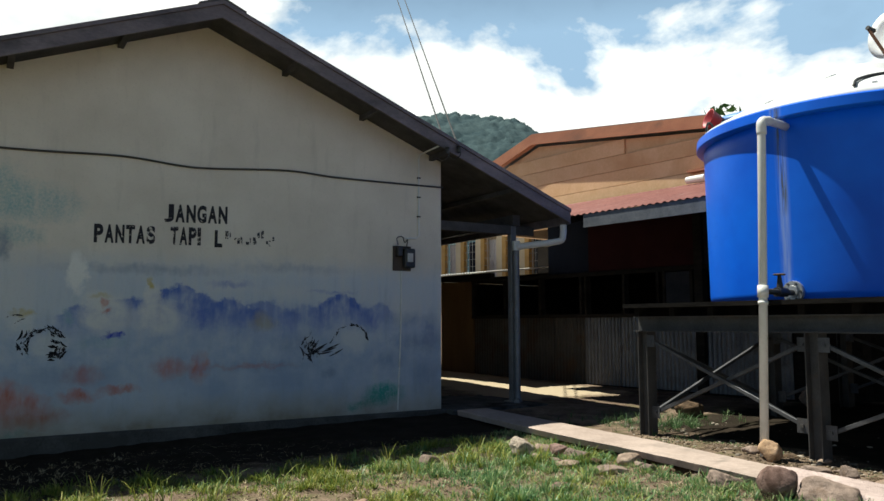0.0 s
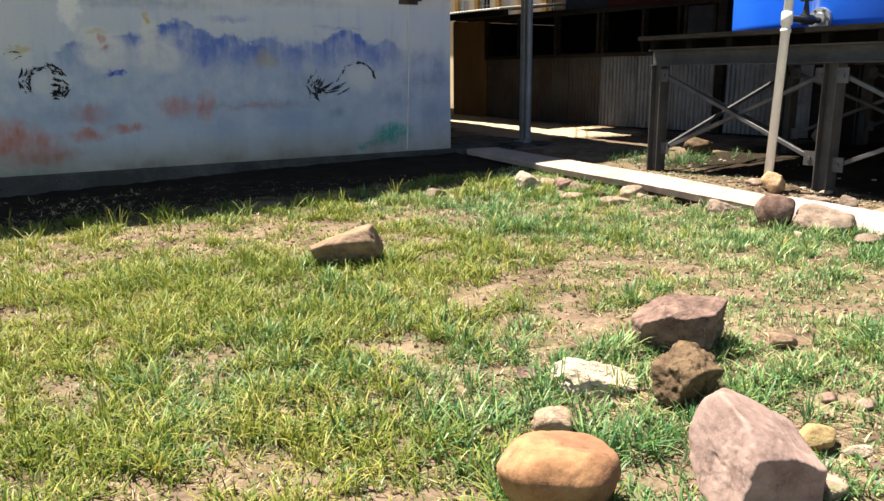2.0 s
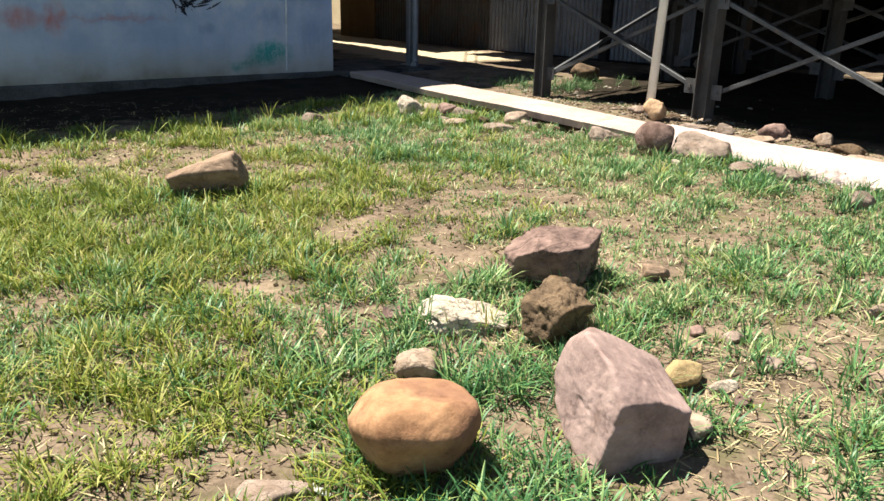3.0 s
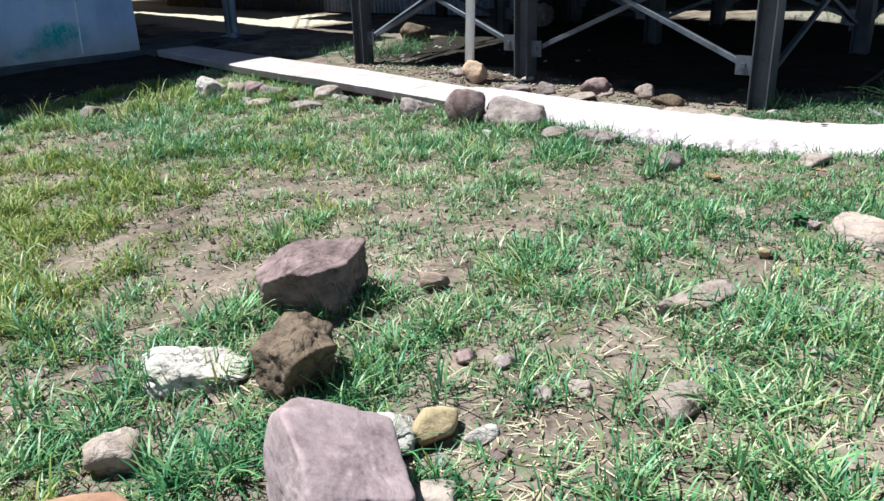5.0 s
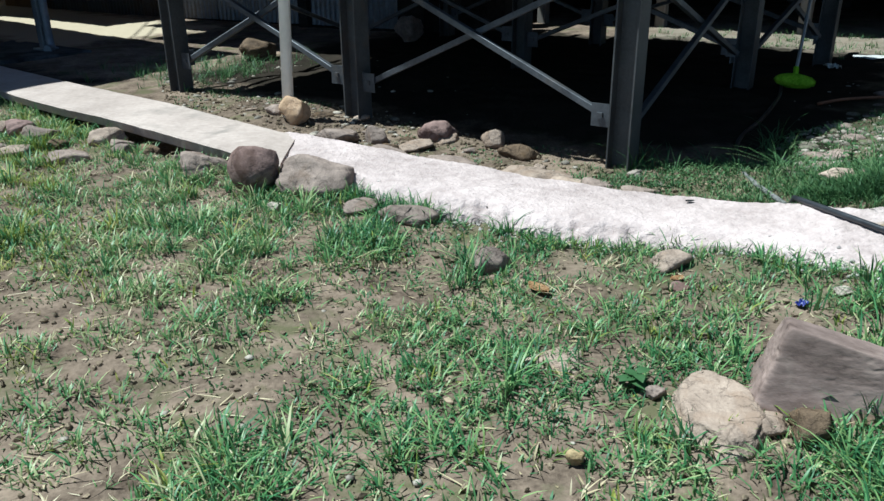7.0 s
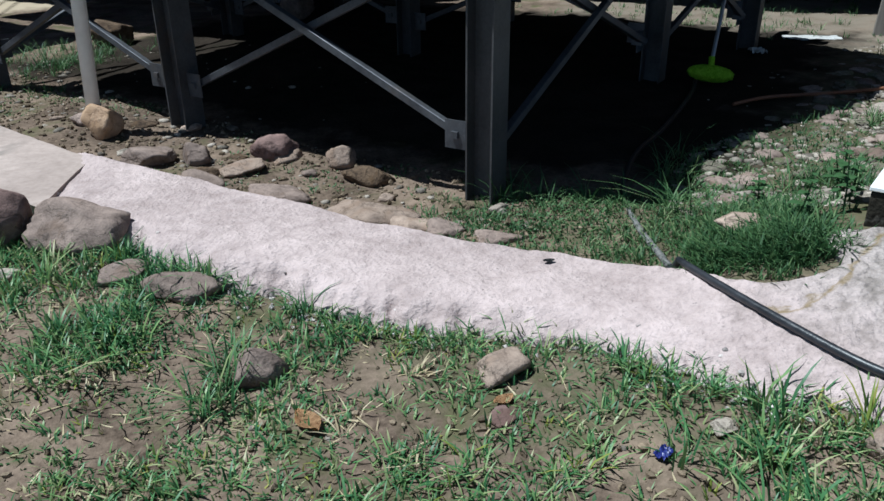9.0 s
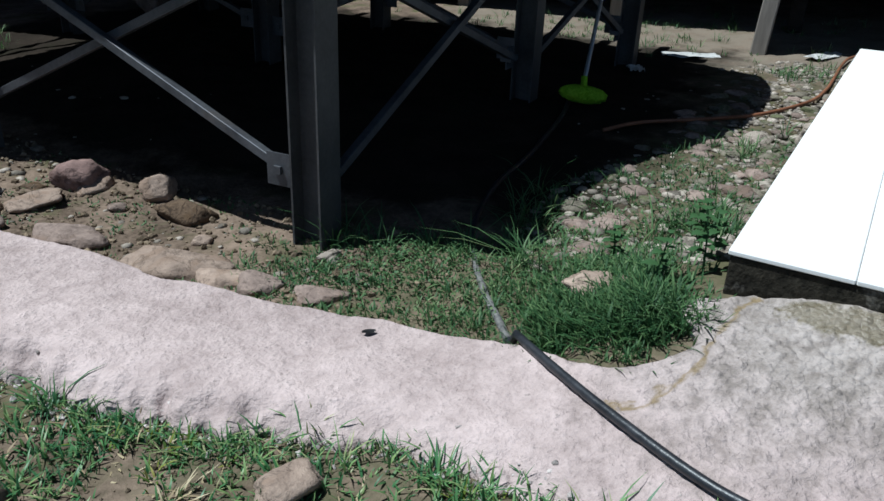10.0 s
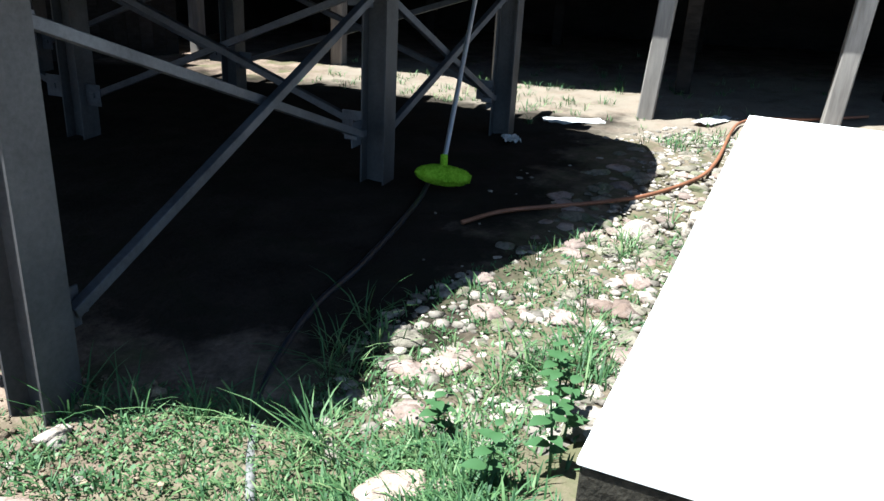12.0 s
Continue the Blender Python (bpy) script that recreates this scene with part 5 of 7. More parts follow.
# made-up outline of the deck's unseen side, fitted to the ground shadow
SHADOW_FIT_Y = (-0.22, 0.45, 0.82, 1.12, 1.42, 1.74, 2.15, 2.55, 2.8, 3.17, 3.35, 3.47)
SHADOW_FIT_X = (0.32, 0.33, 0.46, 0.6, 0.75, 0.85, 0.9, 0.91, 0.88, 0.77, 0.4, -0.15)


def build_stand():
    t = thing("tank_stand", STAND, "steel tank stand with braced columns and plank deck", "tank stand")

    def local_ground(x, y):
        p = STAND @ Vector((x, y, 0))
        return ground_z(p.x, p.y)

    def h_column(x, y, low):
        """An H section: flanges across x, web between them."""
        d, w, f, g = 0.062, 0.065, 0.008, 0.004
        ring = [(-d, -w), (-d + f, -w), (-d + f, -g), (d - f, -g), (d - f, -w), (d, -w), (d, w), (d - f, w), (d - f, g), (-d + f, g), (-d + f, w), (-d, w)]
        bm = bmesh.new()
        a, b = [[bm.verts.new((x + p, y + q, z)) for p, q in ring] for z in (low, 1.155)]
        for i in range(12):
            j = (i + 1) % 12
            bm.faces.new((a[i], a[j], b[j], b[i]))
        bm.faces.new(a[::-1]), bm.faces.new(b)
        return bm

    for x, y in COLUMNS:
        low = local_ground(x, y) - 0.06
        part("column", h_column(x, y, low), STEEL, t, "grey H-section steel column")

    def brace(a, b, off, along):
        """A flat bar between two columns with bolted gusset plates."""
        (x0, y0, z0), (x1, y1, z1) = a, b
        bm = bmesh.new()
        if along == "x":
            bar(bm, (x0, y0 + off, z0), (x1, y1 + off, z1), 0.034, 0.034, bevel=0.002)
        else:
            bar(bm, (x0 + off, y0, z0), (x1 + off, y1, z1), 0.034, 0.034, bevel=0.002)
        br = part("brace", bm, GALVANISED, t, "galvanised angle brace")
        for x, y, z, s in ((x0, y0, z0, 1), (x1, y1, z1, -1)):
            if along == "x":
                box_args = (x - 0.05, x + 0.05, y + off - 0.03, y + off - 0.024, z - 0.06, z + 0.06)
            else:
                box_args = (x + off - 0.03, x + off - 0.024, y - 0.05, y + 0.05, z - 0.06, z + 0.06)
            part("gusset_plate", boxed(*box_args), GALVANISED, br)
            part("bolt", boxed(box_args[0] + 0.035, box_args[1] - 0.035, box_args[2] - 0.012, box_args[3], z - 0.014, z + 0.014), GALVANISED, br)

    for (xa, ya), (xb, yb), along in ((COLUMNS[0], COLUMNS[1], "x"), (COLUMNS[1], COLUMNS[2], "x"), (COLUMNS[2], COLUMNS[3], "y"), (COLUMNS[3], COLUMNS[4], "y"),
                                      (COLUMNS[0], COLUMNS[6], "y"), (COLUMNS[6], COLUMNS[5], "x"), (COLUMNS[5], COLUMNS[3], "x"), (COLUMNS[8], COLUMNS[7], "x"), (COLUMNS[7], COLUMNS[4], "x")):
        inset = 0.11
        ga, gb = local_ground(xa, ya), local_ground(xb, yb)
        if along == "x":
            brace((xa + inset, ya, ga + 0.24), (xb - inset, yb, 1.06), 0.015, along)
            brace((xa + inset, ya, 1.06), (xb - inset, yb, gb + 0.28), -0.035, along)
        else:
            brace((xa, ya + inset, ga + 0.24), (xb, yb - inset, 1.06), 0.015, along)
            brace((xa, ya + inset, 1.06), (xb, yb - inset, gb + 0.24), -0.035, along)
    for y in (0.0, 2.1, 3.55):
        bm = bmesh.new()
        ring = [(-0.075, 1.157), (0.075, 1.157), (0.075, 1.167), (0.005, 1.167), (0.005, 1.30), (0.075, 1.30), (0.075, 1.31), (-0.075, 1.31), (-0.075, 1.30), (-0.005, 1.30), (-0.005, 1.167), (-0.075, 1.167)]
        a, b = [[bm.verts.new((x, y + p, q)) for p, q in ring] for x in (-3.73, 0.42)]
        for i in range(12):
            bm.faces.new((a[i], b[i], b[(i + 1) % 12], a[(i + 1) % 12]))
        bm.faces.new(a), bm.faces.new(b[::-1])
        bmesh.ops.recalc_face_normals(bm, faces=bm.faces)
        part("beam", bm, STEEL, t, "grey I-section steel beam")
    for x in np.arange(-3.66, 0.45, 0.46):
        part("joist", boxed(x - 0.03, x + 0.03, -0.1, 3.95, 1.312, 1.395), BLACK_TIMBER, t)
    for k in range(19):
        y = -0.22 + 0.209 * k
        dx = 0.03 * math.sin(k * 2.3)
        # the plank ends, out of view, are cut to throw the rounded shadow
        e0, e1 = (float(np.interp(q, SHADOW_FIT_Y, SHADOW_FIT_X)) for q in (y, y + 0.202))
        bm = bmesh.new()
        corners = [(-3.74 + dx * 0.5, y), (e0, y), (e1, y + 0.202), (-3.74 + dx * 0.5, y + 0.202)]
        low, high = ([bm.verts.new((p, q, z)) for p, q in corners] for z in (1.397, 1.437))
        bm.faces.new(low[::-1]), bm.faces.new(high)
        for i in range(4):
            bm.faces.new((low[i], low[(i + 1) % 4], high[(i + 1) % 4], high[i]))
        part("plank", bm, BLACK_TIMBER, t, "near-black deck plank")


build_stand()

TANK = STAND @ pose(-2.261, 1.821, 1.437)


def build_tank():
    t = thing("water_tank", TANK @ pose(0, 0, 0, 0, 0, 2.5), "large blue plastic water tank with a pale lid", "water tank")
    body = [(0, 0), (1.52, 0), (1.555, 0.02), (1.56, 0.08)] + [(1.56 + 0.02 * k / 10, 0.08 + 1.58 * k / 10) for k in range(1, 11)]
    body += [(1.55, 1.69)]
    part("body", lathe(bmesh.new(), body, 128), TANK_BLUE, t, "glossy blue tank wall with white run marks", True)
    part("rim", lathe(bmesh.new(), [(1.575, 1.652), (1.64, 1.662), (1.655, 1.675), (1.65, 1.760), (1.63, 1.776), (1.55, 1.780)], 128), TANK_BLUE, t, "rolled blue tank rim")
    hose = smooth_line([(0.62, -1.40, 1.865), (0.56, -1.20, 1.975), (0.66, -0.98, 2.04), (0.90, -0.76, 2.045), (1.2, -0.62, 1.96)], 6)
    part("lid_hose", tube(bmesh.new(), hose, 0.014, 8), BLACK_PAINT, t, "dark hose over the lid", True)
    part("lid", lathe(bmesh.new(), [(1.60, 1.776), (1.60, 1.805), (1.48, 1.870), (1.2, 2.020), (0.9, 2.150), (0.42, 2.320), (0.40, 2.380), (0.3, 2.420), (0, 2.430)], 96), WHITE_LID, t, "pale shallow conical lid", True)
    for a in (200, 232, 262, 300):
        c, s = math.cos(radians(a)), math.sin(radians(a))
        part("lid_rib", bar(bmesh.new(), (1.44 * c, 1.44 * s, 1.898), (0.42 * c, 0.42 * s, 2.330), 0.04, 0.02), WHITE_LID, t)
    hoop = smooth_line([(-1.02, -1.2, 1.760), (-1.02, -1.22, 1.860), (-0.99, -1.22, 1.910), (-0.95, -1.21, 1.860), (-0.95, -1.2, 1.760)], 6)
    part("lid_handle", tube(bmesh.new(), hoop, 0.012, 8), BLACK_PAINT, t)


build_tank()

# standpipe with the stop valve and the tank flange
PIPE = (3.13, 6.885)
PIPE_FOOT = (2.99, 6.725)


def build_standpipe():
    foot = Vector((PIPE_FOOT[0] - PIPE[0], PIPE_FOOT[1] - PIPE[1], ground_z(*PIPE_FOOT) + 0.02))
    lean = lambda z: foot.lerp(Vector((0, 0, 2.93)), (z - foot.z) / (2.93 - foot.z))
    t = thing("standpipe", pose(PIPE[0], PIPE[1], 0, 0, 0, 0), "white-grey plastic overflow pipe with a stop valve", "pipe")
    to = (TANK.translation - Vector((*PIPE, 0))).to_2d().normalized()
    d = Vector((to.x, to.y, 0))
    gap = (TANK.translation.to_2d() - Vector(PIPE)).length - 1.565
    bend = smooth_line([(0, 0, 2.93), Vector((0, 0, 3.00)) + d * 0.01, Vector((0, 0, 3.025)) + d * 0.05, Vector((0, 0, 3.03)) + d * 0.11], 5)
    part("pipe", tube(bmesh.new(), [foot] + bend + [Vector((0, 0, 3.025)) + d * (gap + 0.02)], 0.036, 14), PVC, t, "", True)
    part("elbow", tube(bmesh.new(), smooth_line([(0, 0, 2.89), Vector((0, 0, 3.00)) + d * 0.012, Vector((0, 0, 3.03)) + d * 0.13], 6), 0.043, 14), PVC, t, "", True)
    part("coupling", tube(bmesh.new(), [lean(1.46), lean(1.56)], 0.046, 14), PVC, t, "", True)
    part("collar", tube(bmesh.new(), [lean(1.40), lean(1.425)], 0.043, 14), PVC, t, "", True)
    v = part("stop_valve", tube(bmesh.new(), [lean(1.51), d * (gap + 0.02) + Vector((0, 0, 1.51))], 0.026, 12), BLACK_PAINT, t, "black and brass stop valve", True)
    mid = d * (gap * 0.45)
    part("valve_body", tube(bmesh.new(), [mid * 0.7 + Vector((0, 0, 1.51)), mid * 1.5 + Vector((0, 0, 1.51))], 0.042, 12), BLACK_PAINT, v)
    part("stem", tube(bmesh.new(), [mid + Vector((0, 0, 1.51)), mid + Vector((0, 0, 1.66))], [0.035, 0.014], 10), BLACK_PAINT, v)
    part("handwheel", lathe(bmesh.new(), [(0.0, -0.008), (0.045, -0.008), (0.055, 0), (0.045, 0.008), (0, 0.008)], 16, Matrix.Translation(mid + Vector((0, 0, 1.665)))), ROCK_BROWN, v, "dark rusty handwheel")
    face = Matrix.Translation(d * (gap - 0.005) + Vector((0, 0, 1.52))) @ d.to_track_quat("Z", "Y").to_matrix().to_4x4()
    part("flange", lathe(bmesh.new(), [(0.0, -0.03), (0.05, -0.03), (0.055, -0.02), (0.095, -0.02), (0.098, 0.0), (0.098, 0.02)], 24, face), ALUMINIUM, v, "round metal tank flange")
    for k in range(6):
        c, s = 0.075 * math.cos(k * math.pi / 3), 0.075 * math.sin(k * math.pi / 3)
        part("bolt", lathe(bmesh.new(), [(0, -0.034), (0.011, -0.034), (0.011, -0.02)], 6, face @ Matrix.Translation((c, s, 0))), GALVANISED, v)


build_standpipe()

# second tank further back, and the pot plant on the lean-to side
T2 = pose(4.92, 12.6, 0)
t2 = thing("small_water_tank", T2 @ pose(0, 0, 3.57), "small blue plastic water tank on a tall stand", "water tank")
part("body", lathe(bmesh.new(), [(0, 0), (0.5, 0), (0.52, 0.05), (0.53, 0.85), (0.55, 0.86), (0.55, 0.92), (0.5, 0.93)], 40), BLUE_LID, t2, "", True)
part("lid", lathe(bmesh.new(), [(0.5, 0.93), (0.45, 0.98), (0.2, 1.04), (0.16, 1.07), (0, 1.08)], 40), BLUE_LID, t2, "", True)
ts = thing("small_tank_stand", T2, "dark timber tower under a small tank", "tank stand")
part("deck", boxed(-0.65, 0.65, -0.65, 0.65, 3.50, 3.568), DARK_TIMBER, ts)
for sx in (-0.55, 0.55):
    for sy in (-0.55, 0.55):
        part("leg", boxed(sx - 0.05, sx + 0.05, sy - 0.05, sy + 0.05, 0.1, 3.498), DARK_TIMBER, ts)

# ---- stilt house behind the washing slab ----
HOUSE = pose(6.56, 9.73, 0, 0, 0, -53.2)      # x along its row of front posts, y under the house


def build_stilt_house():
    """Its front steps back by a bay behind the tank stand."""
    t = thing("stilt_house", HOUSE, "timber house raised on weathered posts over a dark undercroft", "house")
    for y, xs in ((0.0, (3.5, 4.69, 5.9, 7.1)), (0.92, (-0.9, 0.63, 2.17, 3.7, 5.2, 6.7)), (3.4, (-0.9, 0.63, 2.17, 3.7, 5.2, 6.7))):
        for x in xs:
            p = HOUSE @ Vector((x, y, 0))
            lean = 0.06 if y == 0 else 0.0
            bm = bar(bmesh.new(), (x, y, ground_z(p.x, p.y) - 0.1), (x + lean, y, 1.26), 0.115, 0.115, up=(0, 1, 0), bevel=0.008)
            # posts set back under the house take darker timber as painted shade
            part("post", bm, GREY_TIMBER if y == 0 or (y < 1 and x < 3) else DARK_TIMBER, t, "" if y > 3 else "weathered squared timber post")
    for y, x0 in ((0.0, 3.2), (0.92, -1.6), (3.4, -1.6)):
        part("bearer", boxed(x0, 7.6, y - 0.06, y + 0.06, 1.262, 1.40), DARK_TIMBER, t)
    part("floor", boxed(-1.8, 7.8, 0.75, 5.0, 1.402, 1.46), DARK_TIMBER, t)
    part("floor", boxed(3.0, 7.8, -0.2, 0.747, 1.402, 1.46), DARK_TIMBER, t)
    part("front_wall", boxed(3.1, 7.8, -0.1, 0.0, 1.462, 3.6), PLYWOOD, t)
    part("recess_wall", boxed(-1.8, 3.1, 0.75, 0.85, 1.462, 3.6), PLYWOOD, t)
    part("back_wall", boxed(-1.8, 7.8, 4.9, 5.0, 1.462, 3.6), PLYWOOD, t)
    part("side_wall", boxed(-1.8, -1.7, 0.853, 4.897, 1.462, 3.6), PLYWOOD, t)
    part("side_wall", boxed(7.7, 7.8, 0.003, 4.897, 1.462, 3.6), PLYWOOD, t)
    # unseen dark boards added so the undercroft reads as deep shade
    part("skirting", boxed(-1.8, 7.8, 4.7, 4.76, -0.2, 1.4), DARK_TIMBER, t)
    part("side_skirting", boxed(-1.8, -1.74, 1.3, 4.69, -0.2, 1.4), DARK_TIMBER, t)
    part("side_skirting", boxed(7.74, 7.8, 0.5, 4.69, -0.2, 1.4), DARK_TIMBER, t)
    part("roof", outline(bmesh.new(), [(-2.2, 3.602), (8.3, 3.602), (8.3, 3.68), (-2.2, 3.68)], 0.05, 5.6), ROOF_METAL, t)


build_stilt_house()

# dark boards added to block the bright far ground in the gap behind the stand
tf = thing("gap_boards", Matrix(), "added dark boards filling the gap between two buildings", "fence")
for k in range(12):
    a = Vector((5.12, 10.78)).lerp(Vector((6.56, 10.98)), k / 12)
    b = Vector((5.12, 10.78)).lerp(Vector((6.56, 10.98)), (k + 0.97) / 12)
    part("board", bar(bmesh.new(), (a.x, a.y, 1.15), (b.x, b.y, 1.15), 0.022, 2.3 + 0.04 * math.sin(k * 2.1)), DARK_TIMBER, tf)

# satellite dish on a pole behind the tank
td = thing("satellite_dish", pose(7.01, 12.01, 0), "white satellite dish with a rusty arm on a pole", "satellite dish")
part("pole", tube(bmesh.new(), [(0, 0, 0.1), (0, 0, 5.61)], 0.03, 10), GALVANISED, td)
dish_m = Matrix.Translation((-0.12, -0.12, 5.61)) @ Vector((-0.92, -0.38, 0.06)).to_track_quat("Z", "Y").to_matrix().to_4x4()
part("dish", lathe(bmesh.new(), [(0, 0.0), (0.13, 0.01), (0.26, 0.04), (0.36, 0.085), (0.37, 0.095), (0.26, 0.055), (0, 0.015)], 32, dish_m), WHITE_LID, td, "", True)
part("arm", tube(bmesh.new(), [(-0.23, -0.10, 5.31), (-0.56, -0.30, 5.64)], 0.024, 8), RUST_STEEL, td, "rusty brown steel arm")
part("bracket", tube(bmesh.new(), [(0, 0, 5.31), (-0.23, -0.10, 5.31)], 0.03, 8), BLACK_PAINT, td)
part("receiver", tube(bmesh.new(), [(-0.59, -0.32, 5.66), (-0.46, -0.26, 5.63)], 0.035, 10), BLACK_PAINT, td)

# ---- hill and trees ----
def build_hill():
    bm = bmesh.new()
    rows = []
    for j in range(110):
        v = j / 109
        row = []
        for i in range(480):
            x = -300 + 700 * i / 479
            y = 250 + 260 * v
            ridge = (50 + 71 / (1 + math.exp((x - 50) / 18))) / (1 + math.exp(-(x + 180) / 40)) + 2
            ridge *= 1 + 0.03 * noise.noise((x * 0.03, 0, 3))
            z = ridge * math.sin(min(1, v * 1.25) * math.pi / 2)
            cell = noise.voronoi((x * 0.16, y * 0.16, 0))[0][0]
            z += (1 - min(1, cell)) * 4.0 + 2.0 * noise.noise((x * 0.3, y * 0.3, 5)) + 1.2 * noise.noise((x * 0.9, y * 0.9, 7))
            row.append(bm.verts.new((x + 1.5 * noise.noise((x, y, 1)), y, z)))
        rows.append(row)
    for a, b in zip(rows, rows[1:]):
        for i in range(479):
            bm.faces.new((a[i], a[i + 1], b[i + 1], b[i]))
    solid("backdrop", bm, HAZED_FOREST, Matrix(), "steep forested hill coloured with blue distance haze", "hill", kind="structure", smooth=True)


build_hill()


def leaf_mesh(name, centres, size, spread, count, seed):
    rng = np.random.default_rng(seed)
    verts, faces = [], []
    for c, s in zip(centres, spread):
        for _ in range(count):
            d = rng.normal(size=3)
            d /= np.linalg.norm(d)
            p = np.array(c) + d * s * rng.uniform(0.3, 1.0)
            u = rng.normal(size=3)
            u /= np.linalg.norm(u)
            w = np.cross(u, rng.normal(size=3))
            w /= np.linalg.norm(w)
            k = size * rng.uniform(0.6, 1.3)
            n = len(verts)
            verts += [p - u * k, p + w * k * 0.4, p + u * k, p - w * k * 0.4]
            faces.append((n, n + 1, n + 2, n + 3))
    me = bpy.data.meshes.new(name)
    me.from_pydata([tuple(v) for v in verts], [], faces)
    me.materials.append(TREE_LEAF)
    return me


def tree(x, y, height, seed):
    random.seed(seed)
    t = thing("tree", pose(x, y, 0.1), "leafy green tree behind the buildings", "tree", "trees behind the buildings")
    trunk = smooth_line([(0, 0, 0), (0.1, 0.05, height * 0.3), (-0.05, 0.1, height * 0.6)], 5)
    part("trunk", tube(bmesh.new(), trunk, [0.22 - 0.012 * i for i in range(len(trunk))], 10), TRUNK, t)
    centres, spread = [], []
    for k in range(12):
        a, r = k * 2.4, height * random.uniform(0.08, 0.26)
        c = (r * math.cos(a), r * math.sin(a), height * random.uniform(0.45, 0.95))
        centres.append(c), spread.append(height * random.uniform(0.09, 0.16))
        part("limb", tube(bmesh.new(), [(0, 0.05, height * 0.4), (c[0] * 0.6, c[1] * 0.6, c[2] * 0.85), c], [0.08, 0.05, 0.02], 7), TRUNK, t)
    part("crown", leaf_mesh("crown", centres, 0.16, spread, 420, seed), None, t)


tree(-6.5, 27.5, 7.0, 4)
tree(-9.5, 30.0, 8.0, 5)
tree(-3.0, 31.0, 6.5, 6)
# the small tree top that shows over the tank
tree(7.5, 20.5, 6.9, 9)


# ---- stones ----
def rock(x, y, w, d, h, material, seed, sharp=0.45, turn=0.0, sink=0.22, tilt=0.0, lump=0.10, label="", level=4, up=0.0, planes=(), group="stones in the yard"):
    """A stone cut by flat faces with worn edges, then roughened; w, d and h are its outer sizes."""
    rng = random.Random(seed)
    noise.seed_set(1)
    bm = bmesh.new()
    if not planes and "round" not in label:
        sharp = max(sharp, 0.7)
    bmesh.ops.create_icosphere(bm, subdivisions=level, radius=1.0)
    cuts = [(Vector(q[:3]).normalized(), q[3]) for q in planes]
    if not planes:
        count = 9 if sharp > 0.6 else 12
        for k in range(count):
            f = (k + 0.5) / count * 2 - 1
            a = k * 2.4 + rng.uniform(-0.5, 0.5)
            n = Vector((math.cos(a) * math.sqrt(1 - f * f), math.sin(a) * math.sqrt(1 - f * f), f + rng.uniform(-0.25, 0.25))).normalized()
            cuts.append((n, rng.uniform(0.55, 1.0) if sharp > 0.6 else rng.uniform(0.7, 1.0)))
    cuts.append((Vector((0, 0, -1)), 0.9))
    power = 7 + 26 * sharp
    for v in bm.verts:
        p = v.co.normalized()
        total = 1.12 ** -power
        for n, o in cuts:
            c = p.dot(n)
            if c > 0:
                total += (c / o) ** power
        q = p * 1.6 + Vector((seed * 3.1, seed * 1.7, 0))
        rough = noise.noise(q) + 0.5 * noise.noise(q * 2.3) + 0.34 * noise.noise(q * 5) + 0.22 * noise.noise(q * 11) + 0.14 * noise.noise(q * 23)
        pits = max(0.0, noise.noise(q * 3.4 + Vector((4, 9, 2))) - 0.15)
        v.co = p * (total ** (-1 / power)) * (1 + lump * rough - lump * 1.6 * pits)
    co = np.array([v.co for v in bm.verts])
    lo, hi = co.min(0), co.max(0)
    for v in bm.verts:
        u = [(v.co[i] - (lo[i] + hi[i]) / 2) / (hi[i] - lo[i]) for i in range(3)]
        v.co = (u[0] * w, u[1] * d, u[2] * h)
    m = pose(x, y, ground_z(x, y) + h * (0.5 - sink) + up, tilt, 0, turn)
    solid("stone", bm, material, m, label or "rounded river stone lying in the grass", "stone", group, smooth=True)


ROUND = "smooth rounded river stone half sunk in soil"
rock(0.995, 2.20, 0.355, 0.29, 0.25, ROCK_ORANGE, 11, 0.14, 6, 0.04, 0, 0.035, "smooth orange-brown boulder standing on bare soil", 5, planes=((0.06, 0.12, 1, 0.62), (0, -1, -0.62, 0.70), (0.8, -0.6, -0.5, 0.82), (-0.85, -0.5, -0.4, 0.86), (1, 0.2, 0.1, 0.95), (-0.75, 0.1, 0.75, 0.9), (0, 1, 0, 0.95), (0.1, -0.8, 0.72, 0.86)))
rock(1.565, 2.255, 0.31, 0.38, 0.34, ROCK_MAUVE, 23, 1.4, 2, 0.1, 0, 0.028, "large angular mauve-pink stone with split faces", 6, planes=((-1, -0.28, 0.14, 0.60), (0.62, -0.10, 1, 0.46), (0.14, -1, -0.14, 0.56), (1, 0.0, -0.04, 0.66), (0, 1, 0.2, 0.8), (0.8, -0.8, -0.05, 0.74), (0.1, -0.8, 0.75, 0.72)))
rock(1.005, 2.677, 0.15, 0.13, 0.12, ROCK_TAN, 31, 0.2, 0, 0.2)
rock(1.575, 3.33, 0.40, 0.30, 0.27, ROCK_PINK, 47, 1.3, -4, 0.18, 0, 0.05, "angular pinkish-brown boulder in the grass", 6, planes=((0.0, -0.16, 1, 0.52), (-0.6, -0.1, 0.72, 0.62), (1, -0.35, -0.12, 0.62), (-0.5, -1, -0.5, 0.46), (-0.9, -0.3, -0.12, 0.80), (0, 1, 0.3, 0.8), (0.45, -0.9, -0.12, 0.56)))
